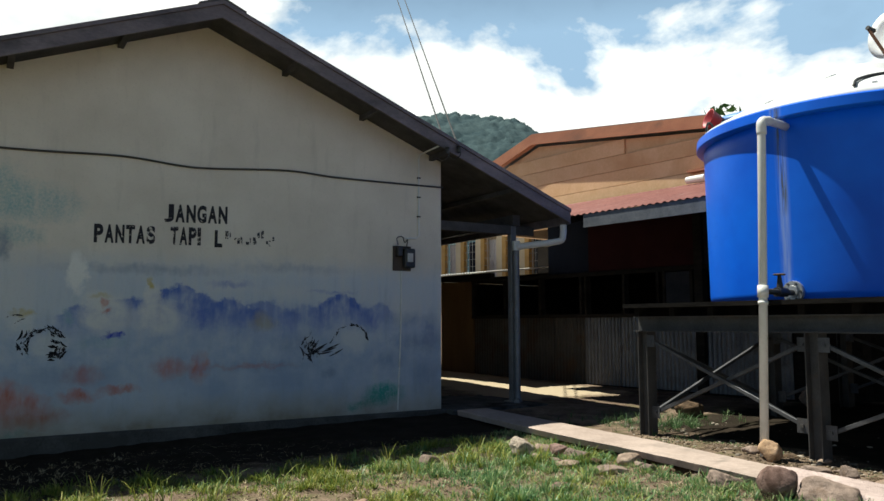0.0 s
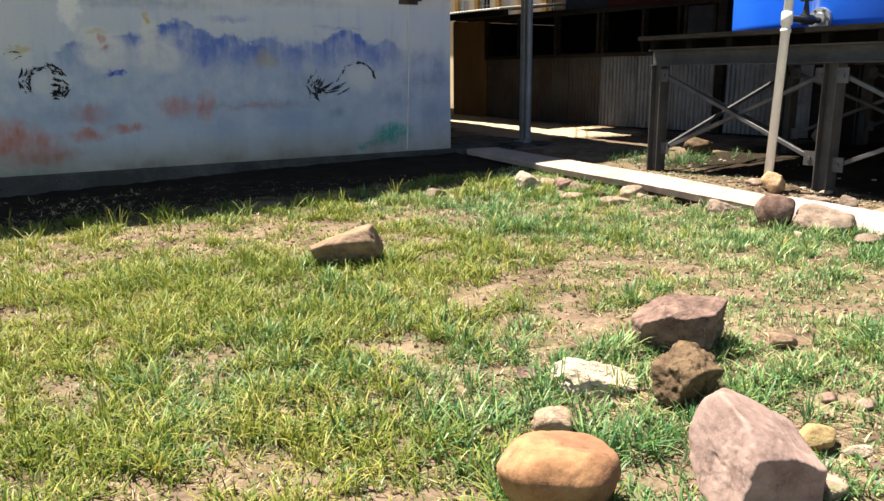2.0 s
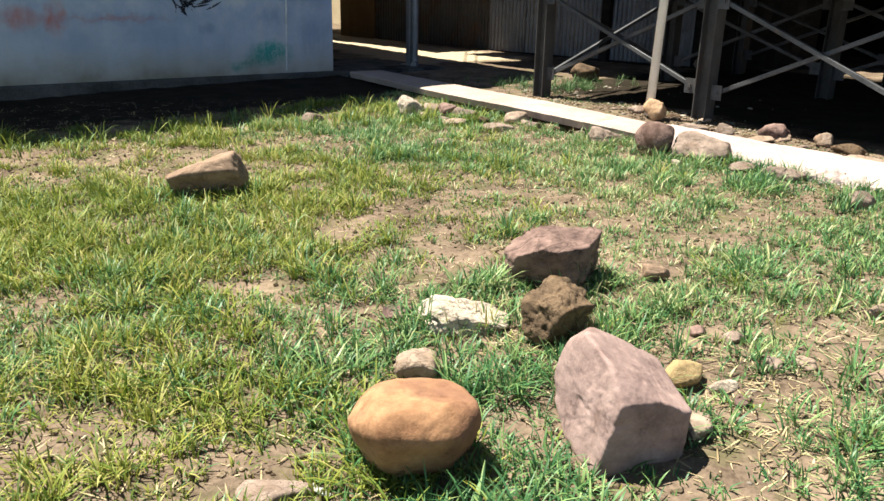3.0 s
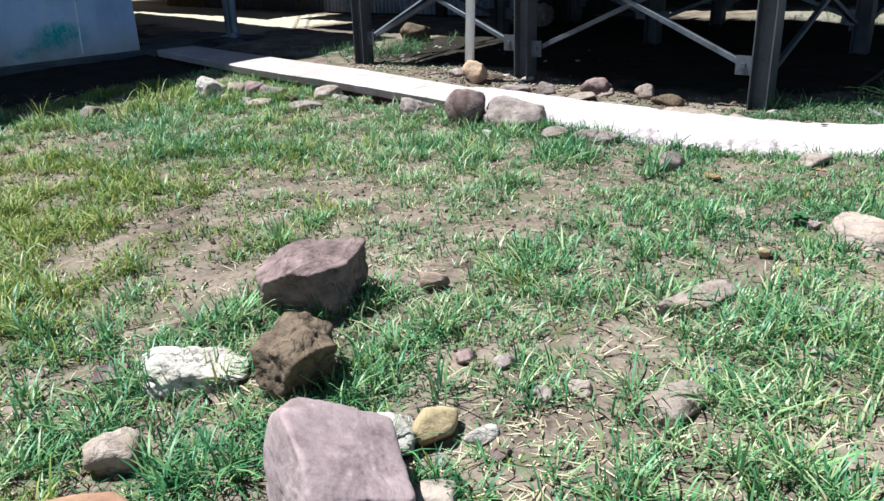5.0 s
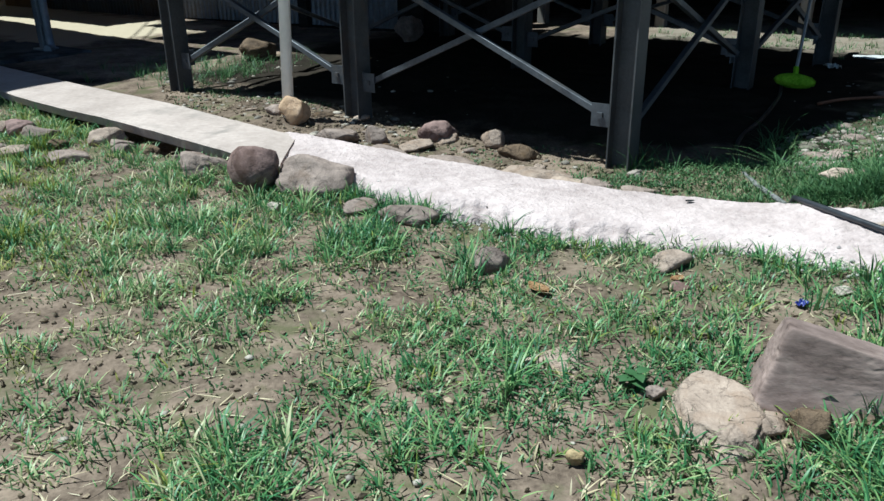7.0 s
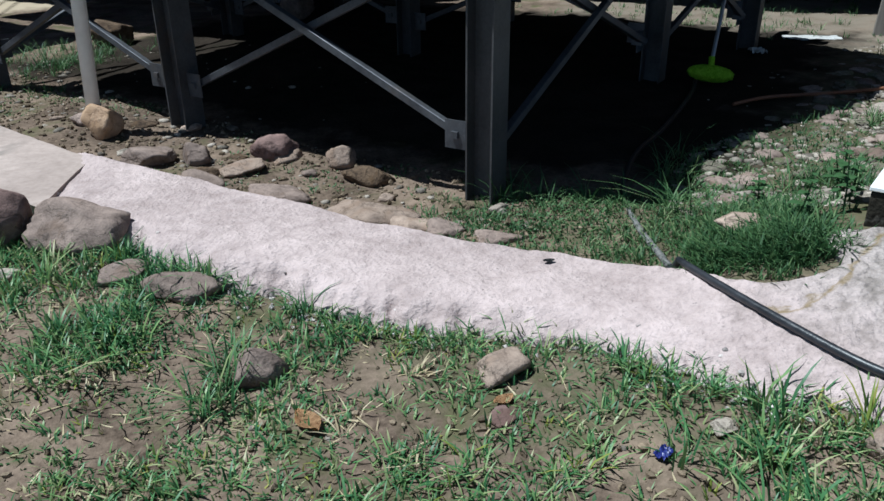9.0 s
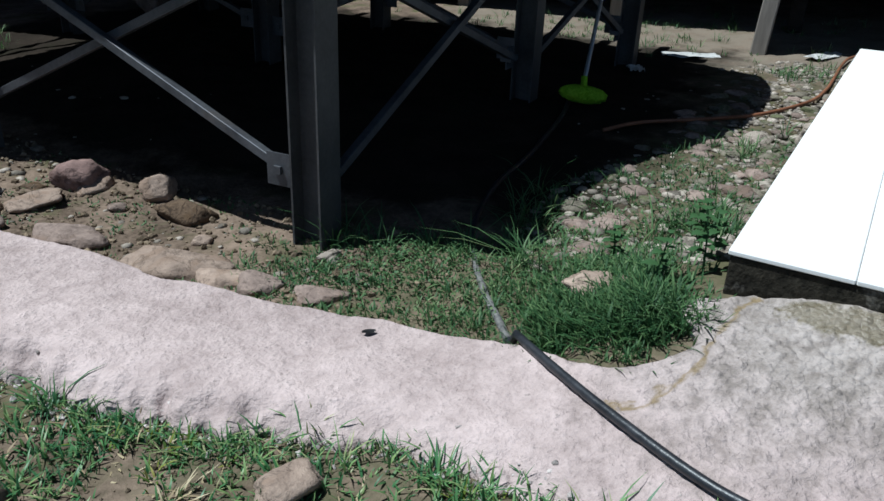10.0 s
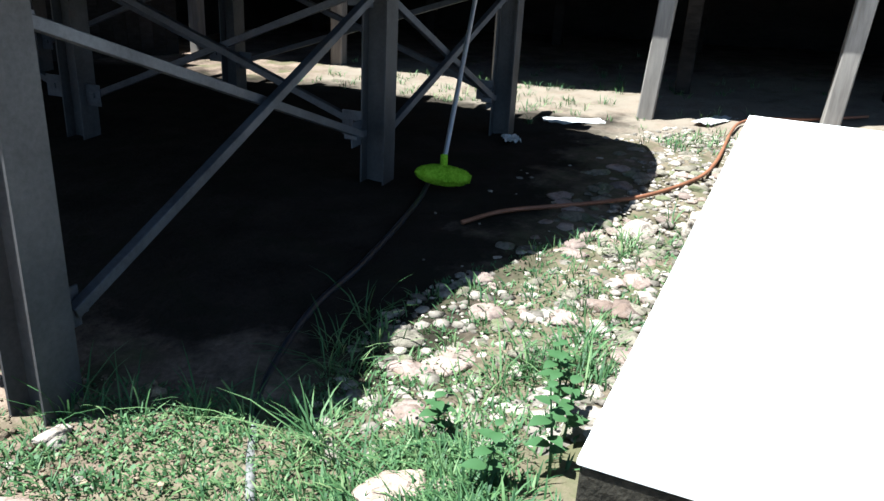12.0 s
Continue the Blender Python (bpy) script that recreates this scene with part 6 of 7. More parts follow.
rock(1.511, 2.852, 0.25, 0.22, 0.25, ROCK_BROWN, 53, 0.7, 20, 0.12, 0, 0.15, "dark pitted brown stone lying in soil", 5, planes=((0.25, -1, -0.55, 0.50), (-0.5, -0.2, 1, 0.72), (1, -0.3, 0.0, 0.8), (-1, -0.35, 0.1, 0.74), (0, 1, 0.2, 0.9), (0.5, -0.3, 0.9, 0.8)))
rock(1.184, 3.013, 0.36, 0.20, 0.13, ROCK_PALE, 61, 0.9, -8, 0.22, 0, 0.13, "white pitted coral-like stone lying flat", 5, planes=((0.60, -0.20, 1, 0.36), (-1, -0.3, 0.25, 0.72), (0.1, -1, 0.15, 0.62), (1, -0.2, 0.3, 0.95), (0, 1, 0.3, 0.8), (-0.4, -0.8, 0.7, 0.6)))
rock(1.840, 2.500, 0.14, 0.11, 0.105, ROCK_YELLOW, 71, 0.25, 20, 0.15, 0, 0.06, "ochre rounded stone on bare soil")
rock(2.005, 3.330, 0.11, 0.09, 0.085, ROCK_BROWN_PALE, 73, 0.3, 0, 0.25)
rock(1.735, 2.500, 0.125, 0.12, 0.12, ROCK_PALE, 79, 0.5, 0, 0.2, 0, 0.12, "small rough white stone in soil")
rock(1.789, 2.248, 0.13, 0.11, 0.08, ROCK_TAN, 81, 0.7, 25, 0.2, 0, 0.1, "pale pinkish broken stone beside a large stone", 4)
rock(1.940, 2.450, 0.09, 0.07, 0.05, ROCK_PALE, 83, 0.4, 30, 0.3, 0, 0.08, "small flat white stone in soil")
rock(1.965, 2.452, 0.07, 0.05, 0.04, ROCK_PALE, 87, 0.5, 50, 0.3, 0, 0.08, "small flat white stone in soil")
rock(1.973, 2.370, 0.06, 0.05, 0.03, ROCK_PINK, 88, 0.5, 10, 0.3)
rock(-0.158, 4.744, 0.46, 0.27, 0.30, ROCK_BROWN_PALE, 97, 0.35, 12, 0.16, 0, 0.05, "long brown rounded boulder with a slanting top in the grass", 5, planes=((-0.5, 0.06, 1, 0.50), (-0.05, -1, -0.75, 0.48), (1, -0.15, 0.25, 0.82), (-1, -0.1, -0.35, 0.90), (0, 1, 0.3, 0.85), (-0.2, -0.7, 0.6, 0.80), (0.62, -0.1, -0.8, 0.74)))
rock(0.944, 3.094, 0.13, 0.10, 0.07, ROCK_PINK, 101, 0.4, 0, 0.4)
rock(0.636, 2.091, 0.21, 0.14, 0.08, ROCK_GREY, 103, 0.4, 0, 0.45)
rock(1.020, 7.180, 0.24, 0.20, 0.20, ROCK_PALE, 107, 1.0, 0, 0.12, 0, 0.14, "jagged pale grey stone in grass", 4)
rock(0.200, 6.850, 0.20, 0.17, 0.11, ROCK_GREY, 109, 0.5, 0, 0.2, 0, 0.1)
rock(1.360, 7.220, 0.19, 0.16, 0.13, ROCK_PINK, 113, 0.4, 0, 0.2)
rock(1.520, 7.030, 0.19, 0.16, 0.11, ROCK_GREY, 117, 0.4, 0, 0.2)
rock(1.900, 6.780, 0.23, 0.18, 0.13, ROCK_TAN, 127, 0.2, 0, 0.2, label=ROUND)
rock(2.000, 6.520, 0.14, 0.11, 0.08, ROCK_GREY, 131, 0.3, 0, 0.3)
rock(1.321, 6.837, 0.13, 0.10, 0.08, ROCK_GREY, 133, 0.5, 0, 0.3)
rock(2.190, 6.750, 0.24, 0.13, 0.07, ROCK_GREY, 135, 0.5, -50, 0.3)
rock(2.440, 5.900, 0.26, 0.19, 0.16, ROCK_GREY, 137, 0.7, 0, 0.2, 0, 0.12, "rough grey stone beside the path")
rock(2.660, 5.520, 0.25, 0.23, 0.27, ROCK_PINK, 139, 0.15, 0, 0.14, 0, 0.05, "round mauve boulder beside the path", 4)
rock(2.950, 5.400, 0.37, 0.27, 0.22, ROCK_GREY, 149, 0.5, -30, 0.18, 0, 0.09, "large grey-pink boulder against the path", 4)
rock(2.720, 5.200, 0.075, 0.06, 0.055, ROCK_PALE, 151, 0.3, 0, 0.2)
rock(3.265, 4.875, 0.27, 0.17, 0.1, ROCK_GREY, 157, 0.2, -30, 0.3, label=ROUND, level=4)
rock(3.080, 5.050, 0.18, 0.12, 0.09, ROCK_GREY, 163, 0.3, 0, 0.35)
rock(1.285, 5.991, 0.24, 0.12, 0.07, ROCK_PINK, 167, 0.6, 10, 0.35)
rock(3.030, 6.690, 0.20, 0.19, 0.19, ROCK_SAND, 173, 0.6, 10, 0.12, 0, 0.07, "angular tan stone at the foot of the pipe", 4)
rock(3.440, 6.200, 0.13, 0.12, 0.12, ROCK_GREY, 179, 0.25, 0, 0.2)
rock(3.810, 6.160, 0.24, 0.18, 0.14, ROCK_PINK, 181, 0.25, 0, 0.15, label="brown rounded stone under the tank stand")
rock(3.630, 6.020, 0.23, 0.15, 0.06, ROCK_TAN, 191, 0.5, 15, 0.2, label="flat tan stone under the tank stand")
rock(4.090, 5.950, 0.16, 0.13, 0.12, ROCK_TAN, 193, 0.6, 0, 0.15)
rock(4.030, 5.240, 0.4, 0.22, 0.1, ROCK_TAN, 197, 0.6, -48, 0.3, 0, 0.08, "long flat tan stone along the path", 4)
rock(4.140, 5.060, 0.22, 0.16, 0.08, ROCK_TAN, 198, 0.6, -40, 0.3, 0, 0.08, "flat tan stone along the path", 4)
rock(3.430, 5.880, 0.24, 0.15, 0.09, ROCK_GREY, 196, 0.7, -48, 0.3, 0, 0.09, "angular grey stone along the path", 4)
rock(3.710, 5.640, 0.35, 0.18, 0.08, ROCK_GREY, 199, 0.4, -48, 0.3)
rock(4.240, 4.980, 0.16, 0.13, 0.08, ROCK_GREY, 211, 0.3, -40, 0.3)
rock(4.400, 4.830, 0.20, 0.12, 0.05, ROCK_GREY, 223, 0.4, -30, 0.35)
rock(4.520, 5.090, 0.10, 0.06, 0.035, ROCK_PALE, 225, 0.6, 0, 0.2)
rock(3.220, 6.270, 0.26, 0.17, 0.1, ROCK_GREY, 227, 0.5, 0, 0.25)
rock(3.438, 5.983, 0.16, 0.12, 0.07, ROCK_BROWN, 228, 0.5, 0, 0.25)
rock(3.074, 9.485, 0.36, 0.28, 0.24, ROCK_BROWN, 229, 0.3, 0, 0.12, label="brown boulder in weeds behind the stand")
rock(4.765, 10.146, 0.34, 0.28, 0.30, ROCK_GREY, 233, 0.5, 0, 0.12)
rock(3.430, 4.310, 0.155, 0.125, 0.12, ROCK_GREY, 239, 0.2, 0, 0.25, label="round grey-pink stone in a grass tuft", level=4)
rock(4.040, 4.030, 0.18, 0.13, 0.09, ROCK_TAN, 241, 0.4, 10, 0.3, label="tan stone beside the path")
rock(3.950, 3.840, 0.09, 0.07, 0.03, ROCK_PINK, 251, 0.6, 40, 0.3)
rock(3.615, 3.165, 0.25, 0.38, 0.10, ROCK_TAN, 257, 0.3, -22, 0.5, 0, 0.07, "broad flat pale stone sunk in the ground", 5, planes=((0, -0.05, 1, 0.5), (1, 0.2, 0.2, 0.8), (-1, 0.15, 0.2, 0.75), (0.2, -1, 0.3, 0.9), (0, 1, 0.3, 0.85), (-0.7, -0.8, 0.2, 0.8), (0.7, -0.7, 0.2, 0.86), (0.7, 0.75, 0.2, 0.82), (-0.7, 0.7, 0.2, 0.8)))
rock(3.520, 3.310, 0.065, 0.05, 0.04, ROCK_GREY, 263, 0.4, 0, 0.3)
rock(3.700, 3.080, 0.12, 0.1, 0.06, ROCK_TAN, 269, 0.5, 0, 0.3)
rock(3.780, 3.020, 0.13, 0.11, 0.10, ROCK_BROWN, 271, 0.6, 0, 0.25)
rock(3.360, 3.560, 0.21, 0.20, 0.06, ROCK_TAN, 277, 0.5, 20, 0.5)
rock(3.190, 3.140, 0.05, 0.045, 0.045, ROCK_YELLOW, 281, 0.2, 0, 0.2)
rock(2.790, 2.890, 0.36, 0.13, 0.075, ROCK_TAN, 283, 0.7, 22, 0.2, 0, 0.08, "thin grey-brown stone slab in the grass")
rock(2.46, 2.40, 0.24, 0.14, 0.085, ROCK_TAN, 293, 0.7, 15, 0.3, 0, 0.08, "angular grey-brown stone in grass")
rock(1.997, 2.817, 0.075, 0.06, 0.05, ROCK_PINK, 307, 0.6, 0, 0.3)
rock(2.100, 2.750, 0.085, 0.07, 0.055, ROCK_GREY, 311, 0.6, 0, 0.3)
rock(3.100, 2.690, 0.09, 0.07, 0.05, ROCK_PINK, 313, 0.5, 0, 0.3)
rock(2.950, 2.483, 0.10, 0.08, 0.04, ROCK_GREY, 317, 0.5, 0, 0.3)
rock(2.150, 2.560, 0.07, 0.07, 0.06, ROCK_GREY, 331, 0.5, 0, 0.3)
rock(2.250, 2.550, 0.08, 0.08, 0.05, ROCK_TAN, 337, 0.5, 0, 0.3)
rock(4.670, 3.340, 0.17, 0.13, 0.09, ROCK_TAN, 347, 0.3, 0, 0.35)
rock(4.390, 3.570, 0.07, 0.06, 0.03, ROCK_PALE, 349, 0.4, 0, 0.35)
rock(5.051, 4.306, 0.17, 0.12, 0.07, ROCK_TAN, 353, 0.4, 0, 0.2, 0, 0.1, "tan stone in the weeds by the slab")
rock(5.137, 4.255, 0.07, 0.06, 0.04, ROCK_TAN, 359, 0.4, 0, 0.2)
rock(6.928, 5.054, 0.22, 0.15, 0.16, ROCK_PALE, 367, 0.5, 30, 0.2, 0, 0.1, "sunlit pale stone against the washing slab")
rock(6.748, 5.223, 0.24, 0.14, 0.06, ROCK_PALE, 373, 0.5, 30, 0.3)


rock(4.02, 3.05, 0.66, 0.22, 0.25, ROCK_VEINED, 401, 1.7, -30, 0.14, 0, 0.025, "slanted grey-brown stone with pale layers", 6,
     planes=((0.70, 0.12, 1, 0.32), (-1, 0.06, 0.12, 0.60), (-0.02, -1, 0.30, 0.40), (0.1, 1, 0.2, 0.5), (1, 0, 0.2, 1.0)))
for x, y, w, d, h, kind, seed, turn in ((1.46, 7.08, 0.17, 0.13, 0.12, ROCK_GREY, 601, 20), (1.70, 6.46, 0.30, 0.19, 0.08, ROCK_GREY, 602, -30), (2.13, 6.50, 0.19, 0.12, 0.07, ROCK_BROWN, 603, -50),
                                        (1.98, 6.66, 0.15, 0.11, 0.07, ROCK_GREY, 604, 0), (1.62, 6.79, 0.12, 0.1, 0.08, ROCK_BROWN, 605, 40), (1.37, 6.75, 0.22, 0.14, 0.07, ROCK_TAN, 606, 10),
                                        (1.20, 7.30, 0.16, 0.13, 0.12, ROCK_TAN, 607, 60), (1.15, 7.05, 0.12, 0.1, 0.07, ROCK_GREY, 608, 15), (2.30, 6.20, 0.13, 0.1, 0.08, ROCK_GREY, 609, 80)):
    rock(x, y, w, d, h, kind, seed, 0.55, turn, 0.25, 0, 0.1, "weathered stone in the grass beside the narrow slab", 4)

# broken stones packed against the far side of the walkway
rng_kerb = random.Random(31)
for k in range(10):
    s = k / 12.5
    cx, cy = 2.75 + 1.75 * s, 7.0 - 2.3 * s
    off = rng_kerb.uniform(0.06, 0.42)
    size = 0.06 + 0.13 * rng_kerb.random() ** 1.5
    rock(cx + off * 0.79 + rng_kerb.uniform(-0.05, 0.05), cy + off * 0.6, size * rng_kerb.uniform(1.0, 1.6), size, size * rng_kerb.uniform(0.4, 0.7), (ROCK_TAN, ROCK_GREY, ROCK_BROWN)[k % 3], 700 + k, 0.8, rng_kerb.uniform(0, 180), 0.3, 0, 0.1,
         "broken tan stone packed against the walkway", 3, group="stones along the walkway")

# flat cobbles bedded in the wet ground between the stand and the washing slab
rng_cobble = random.Random(77)
for k in range(170):
    along, off = rng_cobble.uniform(0.3, 3.5), rng_cobble.uniform(0.05, 0.72)
    cx, cy = 5.24 + along * 0.862 - off * 0.506, 4.01 + along * 0.506 + off * 0.862
    size = 0.04 + 0.075 * rng_cobble.random() ** 2
    rock(cx, cy, size * rng_cobble.uniform(1.0, 1.5), size, size * 0.42, (ROCK_MOSSY, ROCK_GREY, ROCK_MOSSY, ROCK_MOSSY, ROCK_GREY)[k % 5], 500 + k, 0.45, rng_cobble.uniform(0, 180), 0.42, 0, 0.08,
         "flat cobble bedded in mossy wet soil", 3, group="cobbles by the washing slab")

# ---- hoses ----
black = [(5.25, 2.6), (4.98, 3.1), (4.83, 3.36), (4.76, 3.5), (4.725, 3.68), (4.71, 3.92), (4.725, 4.2), (4.77, 4.36), (4.83, 4.54), (4.91, 4.74), (5.0, 4.92), (5.16, 5.13), (5.36, 5.33), (5.67, 5.56), (6.16, 6.0), (6.5, 6.38)]
line = smooth_line([(x, y, 0) for x, y in black], 8)
line = [Vector((p.x, p.y, ground_z(p.x, p.y) + (0.052 if p.y < 4.22 else 0.006))) for p in line]
th = thing("black_hose", Matrix(), "black plastic water pipe lying over the concrete", "hose")
cut = next(k for k, p in enumerate(line) if p.y > 4.24)
end = next(k for k, p in enumerate(line) if p.y > 4.78)
part("clean_length", tube(bmesh.new(), line[:cut + 1], 0.0118, 12), RUBBER, th, "", True)
part("dusty_length", tube(bmesh.new(), line[cut:end + 1], 0.0118, 12), DUSTY_RUBBER, th, "pipe length caked in pale dust", True)
part("shaded_length", tube(bmesh.new(), line[end:], 0.0118, 12), RUBBER, th, "", True)
orange = [(9.7, 5.9), (9.38, 6.1), (9.18, 6.33), (8.95, 6.35), (8.65, 6.2), (8.25, 5.95), (7.9, 5.74), (7.57, 5.59), (7.13, 5.52), (6.81, 5.57), (6.43, 5.68), (6.17, 5.66)]
line = smooth_line([(x, y, 0) for x, y in orange], 8)
line = [Vector((p.x, p.y, ground_z(p.x, p.y) + 0.022)) for p in line]
solid("orange_hose", tube(bmesh.new(), line, 0.010, 10), ORANGE_HOSE, Matrix(), "orange rubber hose trailing over pebbles", "hose", smooth=True)


# ---- mop leaning on a column ----
def build_mop():
    t = thing("mop", pose(6.39, 6.13, 0.262, 0, 0, 0), "flat mop with a lime green head and grey handle", "mop")
    bm = bmesh.new()
    bmesh.ops.create_uvsphere(bm, u_segments=48, v_segments=24, radius=1.0)
    for v in bm.verts:
        q = v.co.copy()
        v.co = q + q.normalized() * 0.10 * noise.noise(q * 9)
        v.co = (v.co.x * 0.135, v.co.y * 0.06, v.co.z * 0.05)
    bmesh.ops.rotate(bm, verts=bm.verts, matrix=Euler((0, radians(6), radians(-30))).to_matrix())
    part("head", bm, LIME, t, "fluffy lime green mop head", True)
    part("joint", tube(bmesh.new(), [(0, 0, 0.03), (0.02, 0.03, 0.09)], 0.018, 10), LIME, t)
    part("handle", tube(bmesh.new(), [(0.015, 0.02, 0.07), (0.62, 0.62, 1.0)], 0.012, 10), ALUMINIUM, t)


build_mop()

# ---- grass, weeds and litter ----
def patchy(x, y, seed):
    """Smooth random field in numpy, about -1 to 1."""
    rng = np.random.default_rng(seed)
    out = np.zeros_like(x)
    for k in range(14):
        a, f, ph = rng.uniform(0, math.tau), rng.uniform(0.8, 4.5), rng.uniform(0, math.tau)
        out += np.sin((x * math.cos(a) + y * math.sin(a)) * f + ph) / (1 + 0.3 * f)
    return out / 2.6


def heights(x, y):
    return np.array([bumpy_z(a, b) for a, b in zip(x, y)])


def blade_mesh(name, px, py, per, tall, wide, lean, seed, material, spread=0.03, lift=0.0, rise=1.0):
    """Bent three-segment grass blades growing in tufts at the given points."""
    rng = np.random.default_rng(seed)
    n = len(px)
    pz = heights(px, py) + lift
    cx, cy, cz = (np.repeat(a, per) for a in (px, py, pz))
    th = np.repeat(tall, per) * rng.uniform(0.45, 1.15, n * per)
    ang = rng.uniform(0, math.tau, n * per)
    r = rng.uniform(0, spread, n * per)
    bx, by = cx + r * np.cos(ang), cy + r * np.sin(ang)
    turn = ang + rng.normal(0, 0.7, n * per)
    dx, dy = np.cos(turn), np.sin(turn)
    bend = rng.uniform(0.15, 1.0, n * per) * lean
    w = wide * rng.uniform(0.6, 1.3, n * per)
    sx, sy = -dy * w, dx * w
    verts = np.zeros((n * per, 7, 3))
    for j, (s, ws) in enumerate(((0.0, 0.8), (0.4, 1.0), (0.75, 0.7))):
        out, up = bend * th * s ** 1.7, rise * th * (s - 0.35 * np.minimum(bend, 1.2) * s ** 2.2)
        for side in (0, 1):
            k = 1 if side else -1
            verts[:, j * 2 + side] = np.stack([bx + dx * out + k * sx * ws, by + dy * out + k * sy * ws, cz + up - 0.004], -1)
    out, up = bend * th, rise * th * (1 - 0.35 * np.minimum(bend, 1.2) * 1.15)
    verts[:, 6] = np.stack([bx + dx * out, by + dy * out, cz + up], -1)
    m = n * per
    base = np.arange(m) * 7
    quads = np.stack([base, base + 1, base + 3, base + 2, base + 2, base + 3, base + 5, base + 4], -1).reshape(-1, 4)
    tris = np.stack([base + 4, base + 5, base + 6], -1)
    me = bpy.data.meshes.new(name)
    me.vertices.add(m * 7)
    me.vertices.foreach_set("co", verts.reshape(-1))
    me.loops.add(quads.size + tris.size)
    me.loops.foreach_set("vertex_index", np.concatenate([quads.reshape(-1), tris.reshape(-1)]))
    me.polygons.add(len(quads) + len(tris))
    starts = np.concatenate([np.arange(len(quads)) * 4, quads.size + np.arange(len(tris)) * 3])
    me.polygons.foreach_set("loop_start", starts)
    me.update(calc_edges=True)
    me.validate()
    me.materials.append(material)
    return me


def edge_side(x, y, a, b):
    """Positive on the left of the way from a to b, in metres."""
    dx, dy = b[0] - a[0], b[1] - a[1]
    return ((y - a[1]) * dx - (x - a[0]) * dy) / math.hypot(dx, dy)


def open_ground(x, y):
    """Where plants may grow: off the path, the washing slab and the buildings, not in the deep shade."""
    ok = np.ones(len(x), bool)
    u, v = (x - 0.1) * 0.818 + (y - 10) * 0.575, -(x - 0.1) * 0.575 + (y - 10) * 0.818
    ok &= ~((v > -0.5) & (u < 1.6))
    near = slab_near[:-1] + POUR_NEAR
    far = slab_far[:-1] + POUR_FAR
    for (a, b), (c, d) in zip(zip(near, near[1:]), zip(far, far[1:])):
        inside = (edge_side(x, y, a, b) > -0.06) & (edge_side(x, y, c, d) < 0.0) & (edge_side(x, y, c, a) < 0.02) & (edge_side(x, y, d, b) > -0.02)
        ok &= ~inside
    p, q = (x - 5.22) * 0.862 + (y - 3.98) * 0.506, -(x - 5.22) * 0.506 + (y - 3.98) * 0.862
    ok &= ~((p > -0.02) & (p < 4.6) & (q < 0.03) & (q > -1.95))
    return ok


def under_deck(x, y):
    """Where the deck keeps the sun off all day and little grows."""
    dx, dy = x - 0.5 - 4.488, y + 0.2 - 5.308
    u, v = 0.589 * dx - 0.808 * dy, 0.808 * dx + 0.589 * dy
    return (v > -0.12) & (v < 3.8) & (u > -4.0) & (u < np.interp(v, SHADOW_FIT_Y, SHADOW_FIT_X) - 0.06)


def yard_side(x, y):
    """True on the eye's side of the path."""
    pts = [slab_near[0], slab_near[2], POUR_NEAR[0], POUR_NEAR[2], POUR_NEAR[4], POUR_NEAR[6], POUR_NEAR[9], POUR_NEAR[12]]
    d = np.full(len(x), 9.0)
    side = np.full(len(x), 1.0)
    for a, b in zip(pts, pts[1:]):
        mx, my = (a[0] + b[0]) / 2, (a[1] + b[1]) / 2
        r = np.hypot(x - mx, y - my)
        s = edge_side(x, y, a, b)
        closer = r < d
        side[closer], d[closer] = s[closer], r[closer]
    return side < 0


def bump_at(x, y, cx, cy, rx, ry):
    return np.exp(-((x - cx) / rx) ** 2 - ((y - cy) / ry) ** 2)


